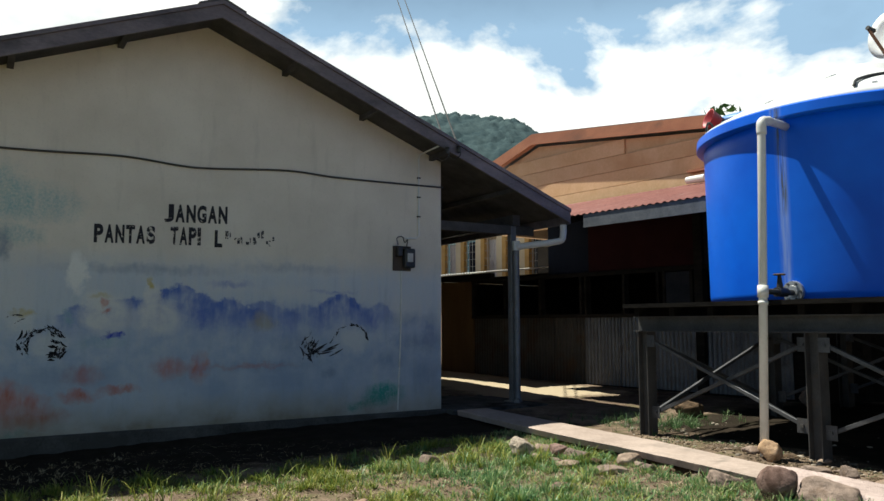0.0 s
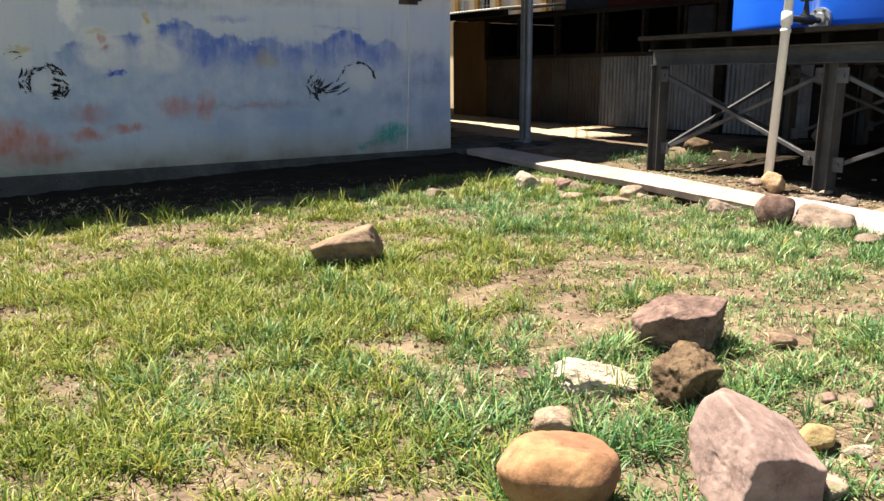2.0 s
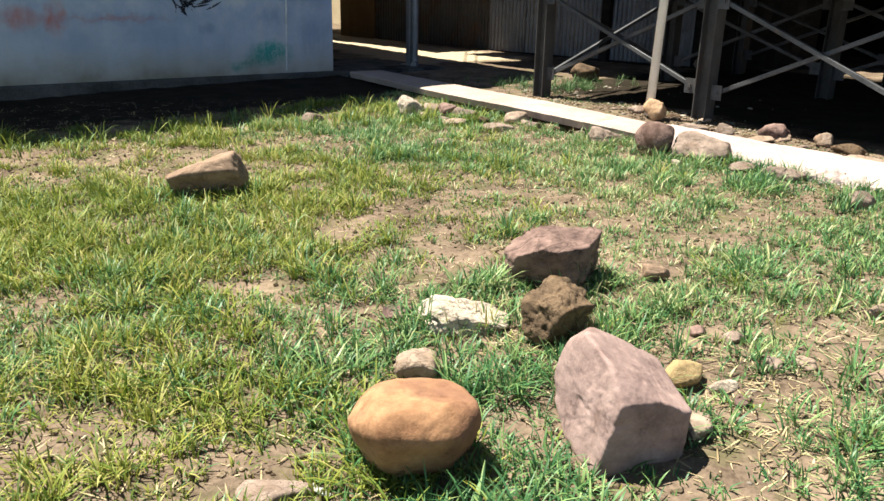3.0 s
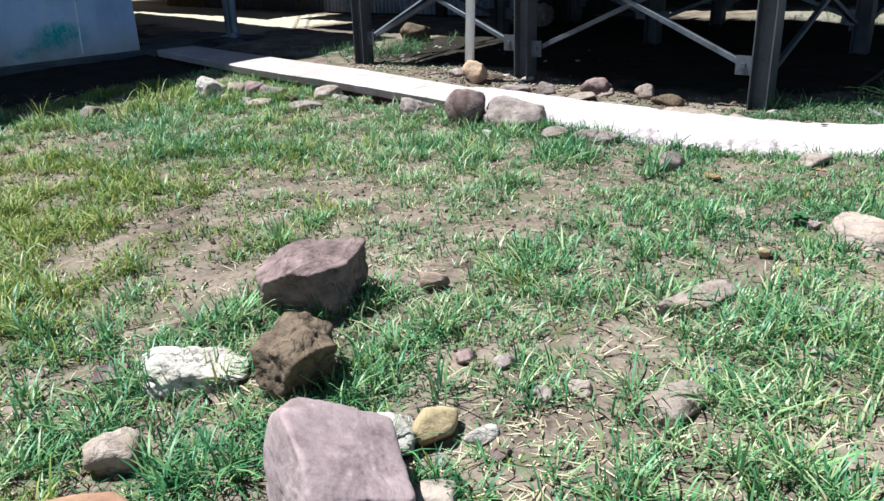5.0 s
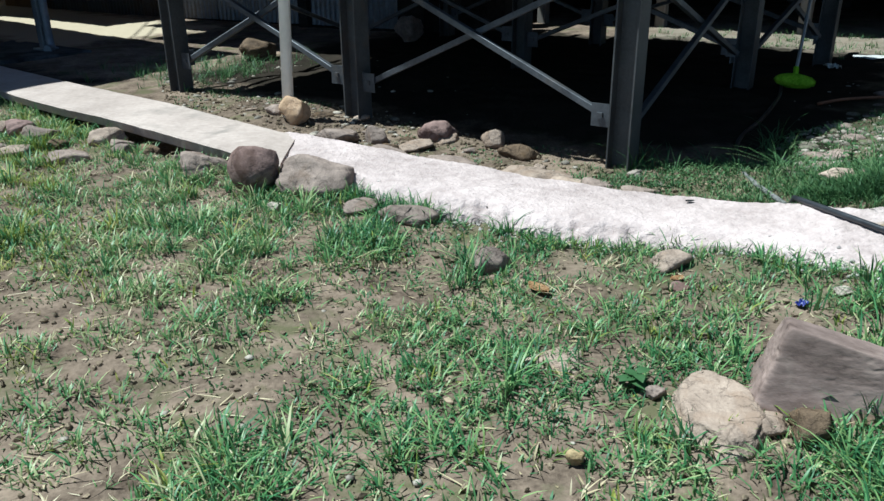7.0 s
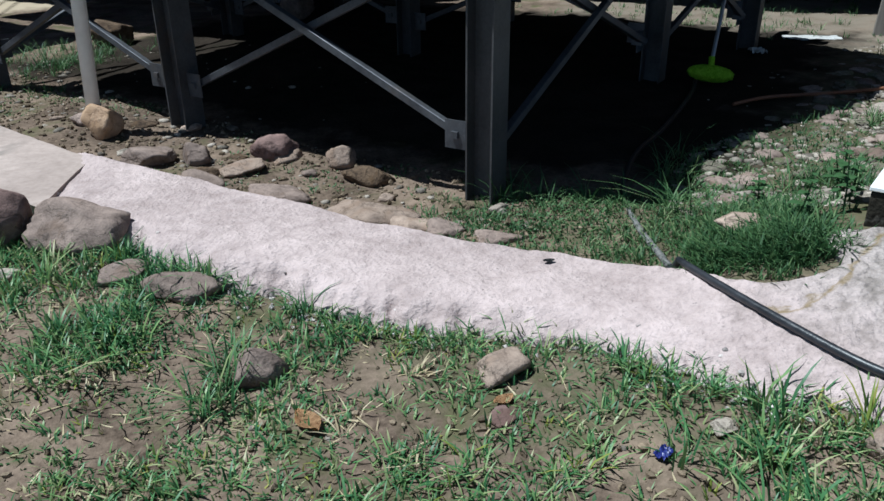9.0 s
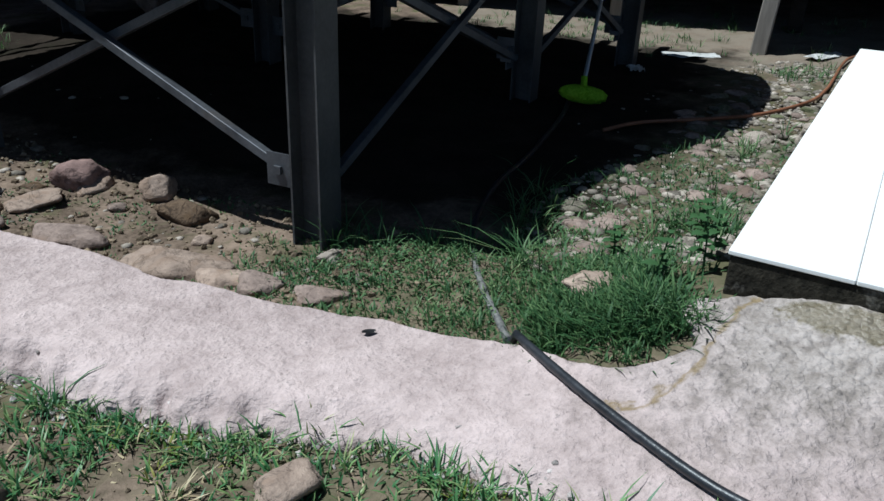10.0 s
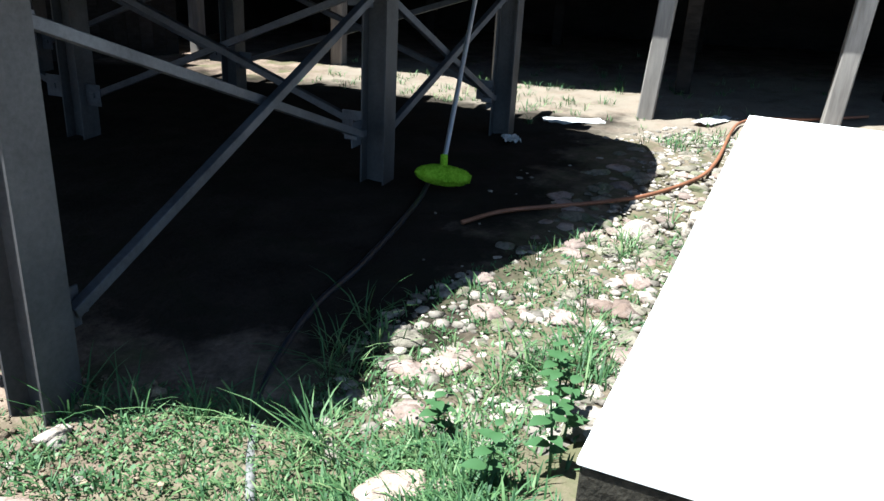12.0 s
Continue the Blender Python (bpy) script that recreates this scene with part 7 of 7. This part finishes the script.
def grass_field():
    """Low grass of the yard: yellowing and thick on the open side, greener and in clumps towards the walkway."""
    rng = np.random.default_rng(7)
    n = 130000
    x, y = rng.uniform(-5.5, 6.4, n), rng.uniform(0.2, 9.8, n)
    f = 0.55 * patchy(x, y, 3) + 0.6 * patchy(x * 2.6, y * 2.6, 5) + 0.7 * patchy(x * 7, y * 7, 6) + 0.4 * patchy(x * 15, y * 15, 12)
    left = np.clip((2.2 - x) / 3.0, 0, 1)
    want = f * 0.9 + 0.30 + 0.04 * left + 0.3 * bump_at(x, y, 2.7, 2.6, 0.9, 0.75) + 0.2 * bump_at(x, y, 2.2, 4.0, 0.8, 0.9)
    want += 0.16 * bump_at(x, y, 2.4, 3.5, 1.2, 1.0)
    want += -0.42 * bump_at(x, y, 3.2, 4.45, 0.8, 0.45) - 0.5 * bump_at(x, y, 4.1, 3.5, 0.6, 0.3) - 0.45 * bump_at(x, y, 1.15, 2.35, 0.5, 0.25) - 0.35 * bump_at(x, y, 2.2, 5.4, 0.4, 0.25) - 0.4 * bump_at(x, y, -0.6, 6.0, 1.4, 0.35) - 0.75 * bump_at(x, y, 2.05, 2.25, 0.32, 0.3) - 0.4 * bump_at(x, y, 2.45, 2.2, 0.25, 0.25) - 0.4 * bump_at(x, y, 1.0, 3.1, 0.2, 0.3) - 0.5 * bump_at(x, y, 2.1, 3.25, 0.3, 0.12)
    wall_gap = (x - 0.1) * 0.575 - (y - 10.0) * 0.818
    want -= 1.15 * np.clip((1.98 + 0.25 * patchy(x * 1.3, y * 1.3, 44) - wall_gap) / 0.5, 0, 1)
    # the turf thins out behind the start and to the sides
    ragged = 0.5 * patchy(x * 1.1, y * 1.1, 71)
    want -= 1.3 * np.clip((1.3 + ragged - y) / 1.0, 0, 1) + 1.3 * np.clip((x - 5.3 - ragged) / 0.9, 0, 1) + 1.3 * np.clip((-4.4 + ragged - x) / 0.9, 0, 1)
    keep = open_ground(x, y) & yard_side(x, y) & (rng.uniform(-0.9, 0.8, n) < want) & (wall_gap > 1.72)
    x, y, f = x[keep], y[keep], f[keep]
    yellow = rng.uniform(0, 1, len(x)) < np.clip(0.8 - (x - 0.2) / 2.0 + 0.4 * patchy(x * 1.5, y * 1.5, 21), 0.04, 0.96) * np.clip(1.3 - 0.06 * y, 0.5, 1)
    tall = np.clip(0.045 + 0.026 * f + rng.uniform(-0.015, 0.03, len(x)), 0.02, 0.12)
    tall *= (1 - 0.45 * bump_at(x, y, 3.5, 4.0, 1.1, 0.7)) * (1 + 0.35 * bump_at(x, y, 2.7, 2.7, 0.9, 0.8))
    for name, pick, material, label in (("grass", ~yellow, GRASS, "patchy low green grass growing in soil"), ("yellow_grass", yellow, DRY_GRASS, "yellowing short grass mixed with dry blades")):
        ob = new(name, blade_mesh(name, x[pick], y[pick], 5, tall[pick], 0.0027, 1.3, 8, material, 0.034))
        tagged(ob, label, "grass", kind="stuff")
    # the same turf further out, thinner and coarser
    ox, oy = rng.uniform(-12, 11, 26000), rng.uniform(-8, 9.8, 26000)
    inner = (ox > -5.3) & (ox < 6.2) & (oy > 0.4)
    g = 0.55 * patchy(ox, oy, 3) + 0.8 * patchy(ox * 2.6, oy * 2.6, 5)
    edge = np.clip(np.minimum(np.minimum(ox + 12, 11 - ox), oy + 8) / 3.0, 0, 1)
    far = ~inner & open_ground(ox, oy) & (yard_side(ox, oy) | (oy < 2.5)) & (rng.uniform(-0.9, 0.8, 26000) < g * 0.8 + 0.3) & (rng.uniform(0, 1, 26000) < edge)
    ox, oy = ox[far], oy[far]
    ob = new("outer_grass", blade_mesh("outer_grass", ox, oy, 6, rng.uniform(0.03, 0.09, len(ox)), 0.006, 1.3, 48, GRASS, 0.06))
    tagged(ob, "thin patchy grass on the open yard", "grass", kind="stuff")
    # taller clumps
    pick = rng.choice(len(x), min(len(x), 3800), replace=False)
    pick = pick[(f[pick] > 0.1) & (bump_at(x[pick], y[pick], 3.5, 3.9, 1.0, 0.6) < 0.4)]
    for name, some, material, label in (("grass_tufts", pick[~yellow[pick]], GRASS, "taller tufts of green grass"), ("yellow_tufts", pick[yellow[pick]], DRY_GRASS, "taller tufts of yellow-green grass")):
        ob = new(name, blade_mesh(name, x[some], y[some], 15, rng.uniform(0.06, 0.15, len(some)), 0.0032, 1.2, 9, material, 0.05))
        tagged(ob, label, "grass", kind="stuff")
    # tufts that lean on the stones
    cx = np.array([0.78, 1.1, 1.2, 1.3, 1.33, 1.62, 1.7, 1.62, 1.36, 1.2, 1.75, 1.0, 0.72, 1.9, -0.42, 0.02, -0.25, 2.62, 2.7, 3.33, 3.27, 2.35, 3.15, 2.1])
    cy = np.array([2.3, 2.6, 2.5, 2.7, 2.55, 2.25, 2.5, 3.2, 3.25, 3.3, 3.35, 3.0, 2.65, 2.7, 4.7, 4.75, 4.62, 5.6, 2.9, 4.38, 4.2, 2.45, 3.45, 6.5])
    px = np.repeat(cx, 3) + rng.normal(0, 0.05, 72)
    py = np.repeat(cy, 3) + rng.normal(0, 0.04, 72)
    ob = new("stone_tufts", blade_mesh("stone_tufts", px, py, 13, rng.uniform(0.08, 0.17, 72), 0.003, 1.25, 29, GRASS, 0.04))
    tagged(ob, "soft green grass tufts beside stones", "grass", kind="stuff")
    # tufts that hang over the crumbled border of the walkway
    pick = rng.integers(int(0.12 * len(PAVEMENT_EDGE)), int(0.86 * len(PAVEMENT_EDGE)), 130)
    ex, ey = np.array([PAVEMENT_EDGE[k][0].x - 0.03 * PAVEMENT_EDGE[k][1].x for k in pick]), np.array([PAVEMENT_EDGE[k][0].y - 0.03 * PAVEMENT_EDGE[k][1].y for k in pick])
    ex, ey = ex + rng.normal(0, 0.035, 130), ey + rng.normal(0, 0.035, 130)
    ob = new("border_tufts", blade_mesh("border_tufts", ex, ey, 9, rng.uniform(0.03, 0.10, 130), 0.0026, 1.3, 52, GRASS, 0.04))
    tagged(ob, "thin green tufts along the broken walkway border", "grass", kind="stuff")
    # long sprouts along the edge of the wall's shade
    sx, sy = rng.uniform(-3.2, 1.2, 60), np.zeros(60)
    sy = 6.98 + 0.42 * sx + rng.normal(0, 0.22, 60) - 0.35
    ob = new("sprouts", blade_mesh("sprouts", sx, sy, 9, rng.uniform(0.12, 0.24, 60), 0.0036, 1.0, 39, DRY_GRASS, 0.05))
    tagged(ob, "long yellow-green grass sprouts near the wall", "grass", kind="stuff")
    # dry straw lying flat
    x, y = np.concatenate([rng.uniform(-4, 6, 13000), rng.normal(2.1, 0.25, 700), rng.normal(1.05, 0.2, 200)]), np.concatenate([rng.uniform(0.6, 8, 13000), rng.normal(2.22, 0.2, 700), rng.normal(3.0, 0.15, 200)])
    keep = open_ground(x, y) & yard_side(x, y)
    x, y = x[keep], y[keep]
    ob = new("straw", blade_mesh("straw", x, y, 1, rng.uniform(0.008, 0.045, len(x)), 0.0024, 3.4, 10, STRAW, 0.05, 0.006, 0.16))
    tagged(ob, "dry straw and dead grass blades on soil", "straw", kind="stuff")
    # withered tufts among the green
    x, y = rng.uniform(-4, 4.5, 2600), rng.uniform(0.8, 7.5, 2600)
    keep = open_ground(x, y) & yard_side(x, y) & (patchy(x * 1.9, y * 1.9, 33) > -0.1)
    x, y = x[keep], y[keep]
    ob = new("withered_grass", blade_mesh("withered_grass", x, y, 5, rng.uniform(0.02, 0.06, len(x)), 0.0026, 1.9, 51, STRAW, 0.03))
    tagged(ob, "short withered pale grass tufts between green ones", "grass", kind="stuff")


grass_field()


def verge_grass():
    """Denser green between the path, the stand and the washing slab, and behind the stand."""
    rng = np.random.default_rng(17)
    spots = [((4.86, 4.18), 0.07, 150, 0.05), ((5.03, 4.03), 0.08, 260, 0.07), ((4.97, 4.2), 0.1, 200, 0.06), ((4.8, 4.72), 0.3, 170, 0.04), ((5.14, 4.34), 0.15, 200, 0.05), ((4.45, 5.0), 0.22, 200, 0.04), ((5.4, 4.75), 0.4, 60, 0.05), ((6.2, 4.85), 0.35, 60, 0.07),
             ((2.65, 9.0), 0.4, 140, 0.12), ((2.95, 8.4), 0.3, 60, 0.1), ((5.25, 4.95), 0.15, 20, 0.1), ((5.75, 4.55), 0.12, 40, 0.11), ((6.6, 5.1), 0.15, 25, 0.1),
             ((8.3, 6.1), 0.25, 60, 0.08), ((7.6, 8.3), 0.8, 120, 0.08), ((8.9, 7.7), 0.8, 100, 0.08), ((6.0, 4.9), 0.6, 60, 0.05), ((5.06, 4.22), 0.10, 240, 0.055), ((4.85, 4.42), 0.15, 120, 0.04)]
    xs, ys, hs = [], [], []
    for (cx, cy), r, n, h in spots:
        xs.append(rng.normal(cx, r, n)), ys.append(rng.normal(cy, r * 0.7, n)), hs.append(rng.uniform(0.5, 1.2, n) * h)
    x, y, h = np.concatenate(xs), np.concatenate(ys), np.concatenate(hs)
    keep = open_ground(x, y) & ~under_deck(x, y)
    ob = new("grass_verge", blade_mesh("grass_verge", x[keep], y[keep], 9, h[keep], 0.0026, 1.3, 18, WEED, 0.045))
    tagged(ob, "lush green grass beside the concrete walkway", "grass", kind="stuff")
    # arching long tufts at the foot of the corner column and along the edge of the shade
    px = np.array([4.62, 4.57, 4.82, 4.92, 5.02, 5.04, 4.99, 5.06, 4.7, 5.2, 5.3, 5.45, 3.36, 3.28, 2.62, 5.55])
    py = np.array([5.12, 5.16, 4.95, 4.82, 4.66, 4.62, 4.58, 4.52, 5.05, 4.95, 5.02, 5.12, 4.36, 4.22, 5.62, 4.6])
    n = len(px)
    ob = new("arching_grass", blade_mesh("arching_grass", np.repeat(px, 2) + rng.normal(0, 0.02, 2 * n), np.repeat(py, 2) + rng.normal(0, 0.02, 2 * n), 9, rng.uniform(0.10, 0.21, 2 * n), 0.0023, 1.8, 19, WEED, 0.03))
    tagged(ob, "long arching grass blades at the foot of a column", "grass", kind="stuff")


verge_grass()


def low_weeds():
    """Small-leaved creeping weeds that hug the soil."""
    rng = np.random.default_rng(27)
    x = np.concatenate([rng.normal(4.8, 0.4, 900), rng.normal(5.9, 0.6, 900), rng.uniform(-2.5, 4.8, 15000), rng.normal(3.45, 0.08, 60)])
    y = np.concatenate([rng.normal(4.75, 0.25, 900), rng.normal(4.95, 0.35, 900), rng.uniform(1.5, 8, 15000), rng.normal(3.4, 0.06, 60)])
    keep = open_ground(x, y) & ~under_deck(x, y) & ((patchy(x * 1.6, y * 1.6, 9) + 0.7 * patchy(x * 6, y * 6, 14) > 0.1) | (np.arange(len(x)) < 1800) | (np.arange(len(x)) >= 16800))
    keep &= (x - 0.1) * 0.575 - (y - 10.0) * 0.818 > 1.8
    x, y = x[keep], y[keep]
    ob = new("low_weeds", blade_mesh("low_weeds", x, y, 6, rng.uniform(0.008, 0.024, len(x)), 0.0036, 1.6, 28, WEED, 0.04))
    tagged(ob, "small-leaved creeping weeds on damp soil", "weeds", kind="stuff")


low_weeds()


def clover():
    """Small round leaves on short stalks in patches near the corner column."""
    rng = np.random.default_rng(61)
    n = 1500
    x = np.concatenate([rng.normal(4.72, 0.16, n // 2), rng.normal(5.15, 0.14, n // 4), rng.normal(5.3, 0.3, n - n // 2 - n // 4)])
    y = np.concatenate([rng.normal(4.92, 0.12, n // 2), rng.normal(4.4, 0.1, n // 4), rng.normal(4.7, 0.25, n - n // 2 - n // 4)])
    keep = open_ground(x, y) & ~under_deck(x, y)
    x, y = x[keep], y[keep]
    z = heights(x, y) + rng.uniform(0.006, 0.035, len(x))
    r = rng.uniform(0.002, 0.0058, len(x))
    tilt, spin = rng.normal(0, 0.35, (len(x), 2)), rng.uniform(0, math.tau, len(x))
    a = np.arange(6) * math.tau / 6
    lx, ly = r[:, None] * np.cos(a + spin[:, None]), r[:, None] * np.sin(a + spin[:, None])
    v = np.stack([x[:, None] + lx, y[:, None] + ly, z[:, None] + lx * tilt[:, :1] + ly * tilt[:, 1:]], -1).reshape(-1, 3)
    me = bpy.data.meshes.new("clover")
    me.from_pydata(v.tolist(), [], np.arange(len(v)).reshape(-1, 6).tolist())
    me.materials.append(WEED)
    tagged(new("clover", me), "small round-leaved creeping weeds in patches", "weeds", kind="stuff")


clover()


def weed(x, y, height, seed):
    """A broad-leaved weed: stem and pairs of pointed leaves."""
    rng = random.Random(seed)
    t = thing("weed", pose(x, y, ground_z(x, y)), "broad-leaved green weed by the washing slab", "weed", "weeds by the slab")
    top = Vector((rng.uniform(-0.03, 0.03), rng.uniform(-0.03, 0.03), height))
    part("stem", tube(bmesh.new(), [(0, 0, 0), top * 0.5 + Vector((0.005, 0, 0)), top], [0.004, 0.003, 0.002], 6), WEED, t)
    for k in range(9):
        s = 0.3 + 0.7 * k / 8
        a = k * 2.4 + rng.uniform(-0.3, 0.3)
        d = Vector((math.cos(a), math.sin(a), 0.35))
        side = Vector((-math.sin(a), math.cos(a), 0))
        long = rng.uniform(0.035, 0.062) * (1.15 - 0.4 * s)
        bm = bmesh.new()
        rows = []
        for i in range(6):
            f = i / 5
            p = top * s + d * long * f + Vector((0, 0, -0.35 * long * f * f))
            w = 0.34 * long * math.sin(math.pi * (0.08 + 0.92 * f) ** 0.8) + 0.0005
            rows.append([bm.verts.new(p - side * w + Vector((0, 0, 0.12 * w))), bm.verts.new(p), bm.verts.new(p + side * w + Vector((0, 0, 0.12 * w)))])
        for r0, r1 in zip(rows, rows[1:]):
            bm.faces.new((r0[0], r0[1], r1[1], r1[0])), bm.faces.new((r0[1], r0[2], r1[2], r1[1]))
        part("leaf", bm, WEED, t, "", True)


for k, (wx, wy, wh) in enumerate(((5.30, 4.13, 0.2), (5.42, 4.22, 0.16), (5.18, 4.2, 0.17), (5.63, 4.45, 0.14), (5.5, 4.33, 0.2), (5.25, 4.45, 0.12), (3.47, 3.37, 0.045))):
    weed(wx, wy, wh, 40 + k)


def pebbles():
    """River pebbles strewn on the wet ground between the stand and the slab."""
    rng = random.Random(3)
    proto = bmesh.new()
    bmesh.ops.create_icosphere(proto, subdivisions=1, radius=1.0)
    pv = np.array([v.co[:] for v in proto.verts])
    pf = np.array([[v.index for v in f.verts] for f in proto.faces])
    proto.free()
    nrng = np.random.default_rng(4)
    verts, faces, count = [], [], 0
    px, py = nrng.uniform(5.0, 8.6, 8000), nrng.uniform(4.2, 6.6, 8000)
    keep = open_ground(px, py) & (np.abs(-(px - 5.2) * 0.506 + (py - 4.6) * 0.862) < 0.62) & (~under_deck(px, py) | (nrng.uniform(0, 1, len(px)) < 0.02))
    more_x, more_y = nrng.uniform(1.2, 4.6, 420), nrng.uniform(2.0, 4.2, 420)
    keep2 = open_ground(more_x, more_y) & (nrng.uniform(0, 1, 420) < 0.4)
    foot_x, foot_y = nrng.uniform(2.2, 4.6, 1500), nrng.uniform(4.8, 9.0, 1500)
    keep3 = open_ground(foot_x, foot_y) & ~yard_side(foot_x, foot_y) & (~under_deck(foot_x, foot_y) | (nrng.uniform(0, 1, 1500) < 0.06))
    sets = ((px[keep], py[keep], (0.008, 0.036)), (more_x[keep2], more_y[keep2], (0.005, 0.018)), (foot_x[keep3], foot_y[keep3], (0.006, 0.035)))
    for sx, sy, (small, big) in sets:
        for x, y in zip(sx, sy):
            r = small + (big - small) * nrng.uniform(0, 1) ** 3.2
            s = np.array([r * nrng.uniform(0.8, 1.3), r * nrng.uniform(0.7, 1.1), r * nrng.uniform(0.35, 0.6)])
            a = nrng.uniform(0, math.tau)
            q = pv * (1 + 0.16 * np.sin(pv[:, [1, 2, 0]] * 3 + nrng.uniform(0, 6, 3)) + nrng.uniform(-0.12, 0.12, (len(pv), 1))) * s
            q = np.stack([q[:, 0] * math.cos(a) - q[:, 1] * math.sin(a), q[:, 0] * math.sin(a) + q[:, 1] * math.cos(a), q[:, 2]], -1)
            verts.append(q + np.array([x, y, ground_z(x, y) + s[2] * nrng.uniform(-0.35, 0.3)]))
            faces.append(pf + count)
            count += len(pv)
    me = bpy.data.meshes.new("pebbles")
    me.from_pydata(np.concatenate(verts).tolist(), [], np.concatenate(faces).tolist())
    me.materials.append(PEBBLE)
    me.polygons.foreach_set("use_smooth", [True] * len(me.polygons))
    tagged(new("pebbles", me), "river pebbles strewn over wet soil", "pebbles", kind="stuff")


pebbles()


def crumbs(name, px, py, small, big, material, label, category, seed, lift=0.0):
    """Loose angular crumbs strewn at the given points."""
    rng = np.random.default_rng(seed)
    proto = bmesh.new()
    bmesh.ops.create_icosphere(proto, subdivisions=1, radius=1.0)
    pv = np.array([v.co[:] for v in proto.verts])
    pf = np.array([[v.index for v in f.verts] for f in proto.faces])
    proto.free()
    n = len(px)
    r = small + (big - small) * rng.uniform(0, 1, n) ** 2.5
    jag = 1 + rng.uniform(-0.35, 0.35, (n, len(pv)))
    q = pv[None] * jag[..., None] * (r[:, None] * rng.uniform(0.55, 1.3, (n, 3)))[:, None]
    q += np.stack([px, py, heights(px, py) + lift + r * 0.2], -1)[:, None]
    faces = (pf[None] + (np.arange(n) * len(pv))[:, None, None]).reshape(-1, 3)
    me = bpy.data.meshes.new(name)
    me.from_pydata(q.reshape(-1, 3).tolist(), [], faces.tolist())
    me.materials.append(material)
    tagged(new(name, me), label, category, kind="stuff")


def strew_crumbs():
    rng = np.random.default_rng(31)
    x, y = rng.uniform(-2.0, 5.0, 17000), rng.uniform(1.4, 6.5, 17000)
    keep = open_ground(x, y) & yard_side(x, y)
    crumbs("soil_crumbs", x[keep], y[keep], 0.0025, 0.014, CRUMB, "loose clods and crumbs of dry soil", "soil", 32)
    x, y = rng.uniform(2.2, 4.8, 9000), rng.uniform(4.7, 8.6, 9000)
    keep = open_ground(x, y) & ~yard_side(x, y) & ~under_deck(x, y)
    crumbs("soil_litter", x[keep], y[keep], 0.003, 0.016, CRUMB, "loose clods and grit behind the walkway", "soil", 34)
    # crumbled aggregate on the broken border of the rough pour
    n = 3000
    pick = rng.integers(0, len(PAVEMENT_EDGE), n)
    inward = rng.normal(0.01, 0.045, n)
    slide = rng.normal(0.0, 0.02, n)
    ex, ey, dx, dy, top = (np.array([q[k] for q in ((e[0].x, e[0].y, e[1].x, e[1].y, e[2]) for e in PAVEMENT_EDGE)])[pick] for k in range(5))
    x, y = ex + dx * inward - dy * slide, ey + dy * inward + dx * slide
    crumbs("concrete_crumbs", x, y, 0.002, 0.011, CHIP, "grey crumbs of broken concrete and gravel", "gravel", 33, np.clip(inward / 0.13, 0, 0.9) * top)


strew_crumbs()


def fallen_leaf(x, y, long, turn, material, label, category="leaf", group="fallen leaves", wide=0.3, up=0.008):
    bm = bmesh.new()
    rows = []
    for i in range(8):
        f = i / 7
        w = wide * long * math.sin(math.pi * (0.05 + 0.93 * f)) + 0.001
        z = 0.25 * long * (f - 0.5) ** 2
        rows.append([bm.verts.new((long * (f - 0.5), s * w, z + 0.12 * long * s * s + 0.0)) for s in (-1, 0, 1)])
    for r0, r1 in zip(rows, rows[1:]):
        bm.faces.new((r0[0], r0[1], r1[1], r1[0])), bm.faces.new((r0[1], r0[2], r1[2], r1[1]))
    bmesh.ops.solidify(bm, geom=bm.faces[:], thickness=0.0012)
    solid("leaf", bm, material, pose(x, y, bumpy_z(x, y) + up, 0, 0, turn), label, category, group, smooth=True)


DRY = "curled dry brown leaf on the soil"
fallen_leaf(3.50, 4.03, 0.10, 110, DEAD_LEAF, DRY)
fallen_leaf(3.98, 3.9, 0.06, 10, DEAD_LEAF, DRY)
fallen_leaf(4.411, 4.461, 0.04, -10, BLACK_PAINT, "small dark leaf on the walkway", up=0.072)


def scrap(x, y, long, wide, high, turn, material, label, category):
    bm = bmesh.new()
    bmesh.ops.create_grid(bm, x_segments=10, y_segments=8, size=0.5)
    for v in bm.verts:
        q = v.co * 4
        v.co = (v.co.x * long * (1 + 0.2 * noise.noise(q)), v.co.y * wide, high * (0.5 + 0.5 * noise.noise(q * 1.3 + Vector((x, y, 0)))))
    bmesh.ops.solidify(bm, geom=bm.faces[:], thickness=0.002)
    solid("litter", bm, material, pose(x, y, bumpy_z(x, y) + 0.004, 0, 0, turn), label, category, "litter in the yard")


scrap(4.21, 3.55, 0.045, 0.03, 0.02, 20, BLUE_SCRAP, "crumpled scrap of blue plastic wrapper", "litter")
scrap(2.62, 2.52, 0.03, 0.02, 0.012, 40, BLUE_SCRAP, "crumpled scrap of blue plastic wrapper", "litter")
scrap(8.1, 7.05, 0.42, 0.16, 0.03, -25, WHITE_SCRAP, "flat white board offcut on bare soil", "litter")
scrap(8.95, 6.55, 0.40, 0.14, 0.03, 10, WHITE_SCRAP, "flat white board offcut on bare soil", "litter")
scrap(7.3, 6.75, 0.16, 0.1, 0.05, 60, WHITE_SCRAP, "crumpled white plastic bag in shade", "litter")
scrap(0.75, 2.1, 0.07, 0.02, 0.02, -40, WHITE_SCRAP, "torn strip of pale plastic wrapper", "litter")
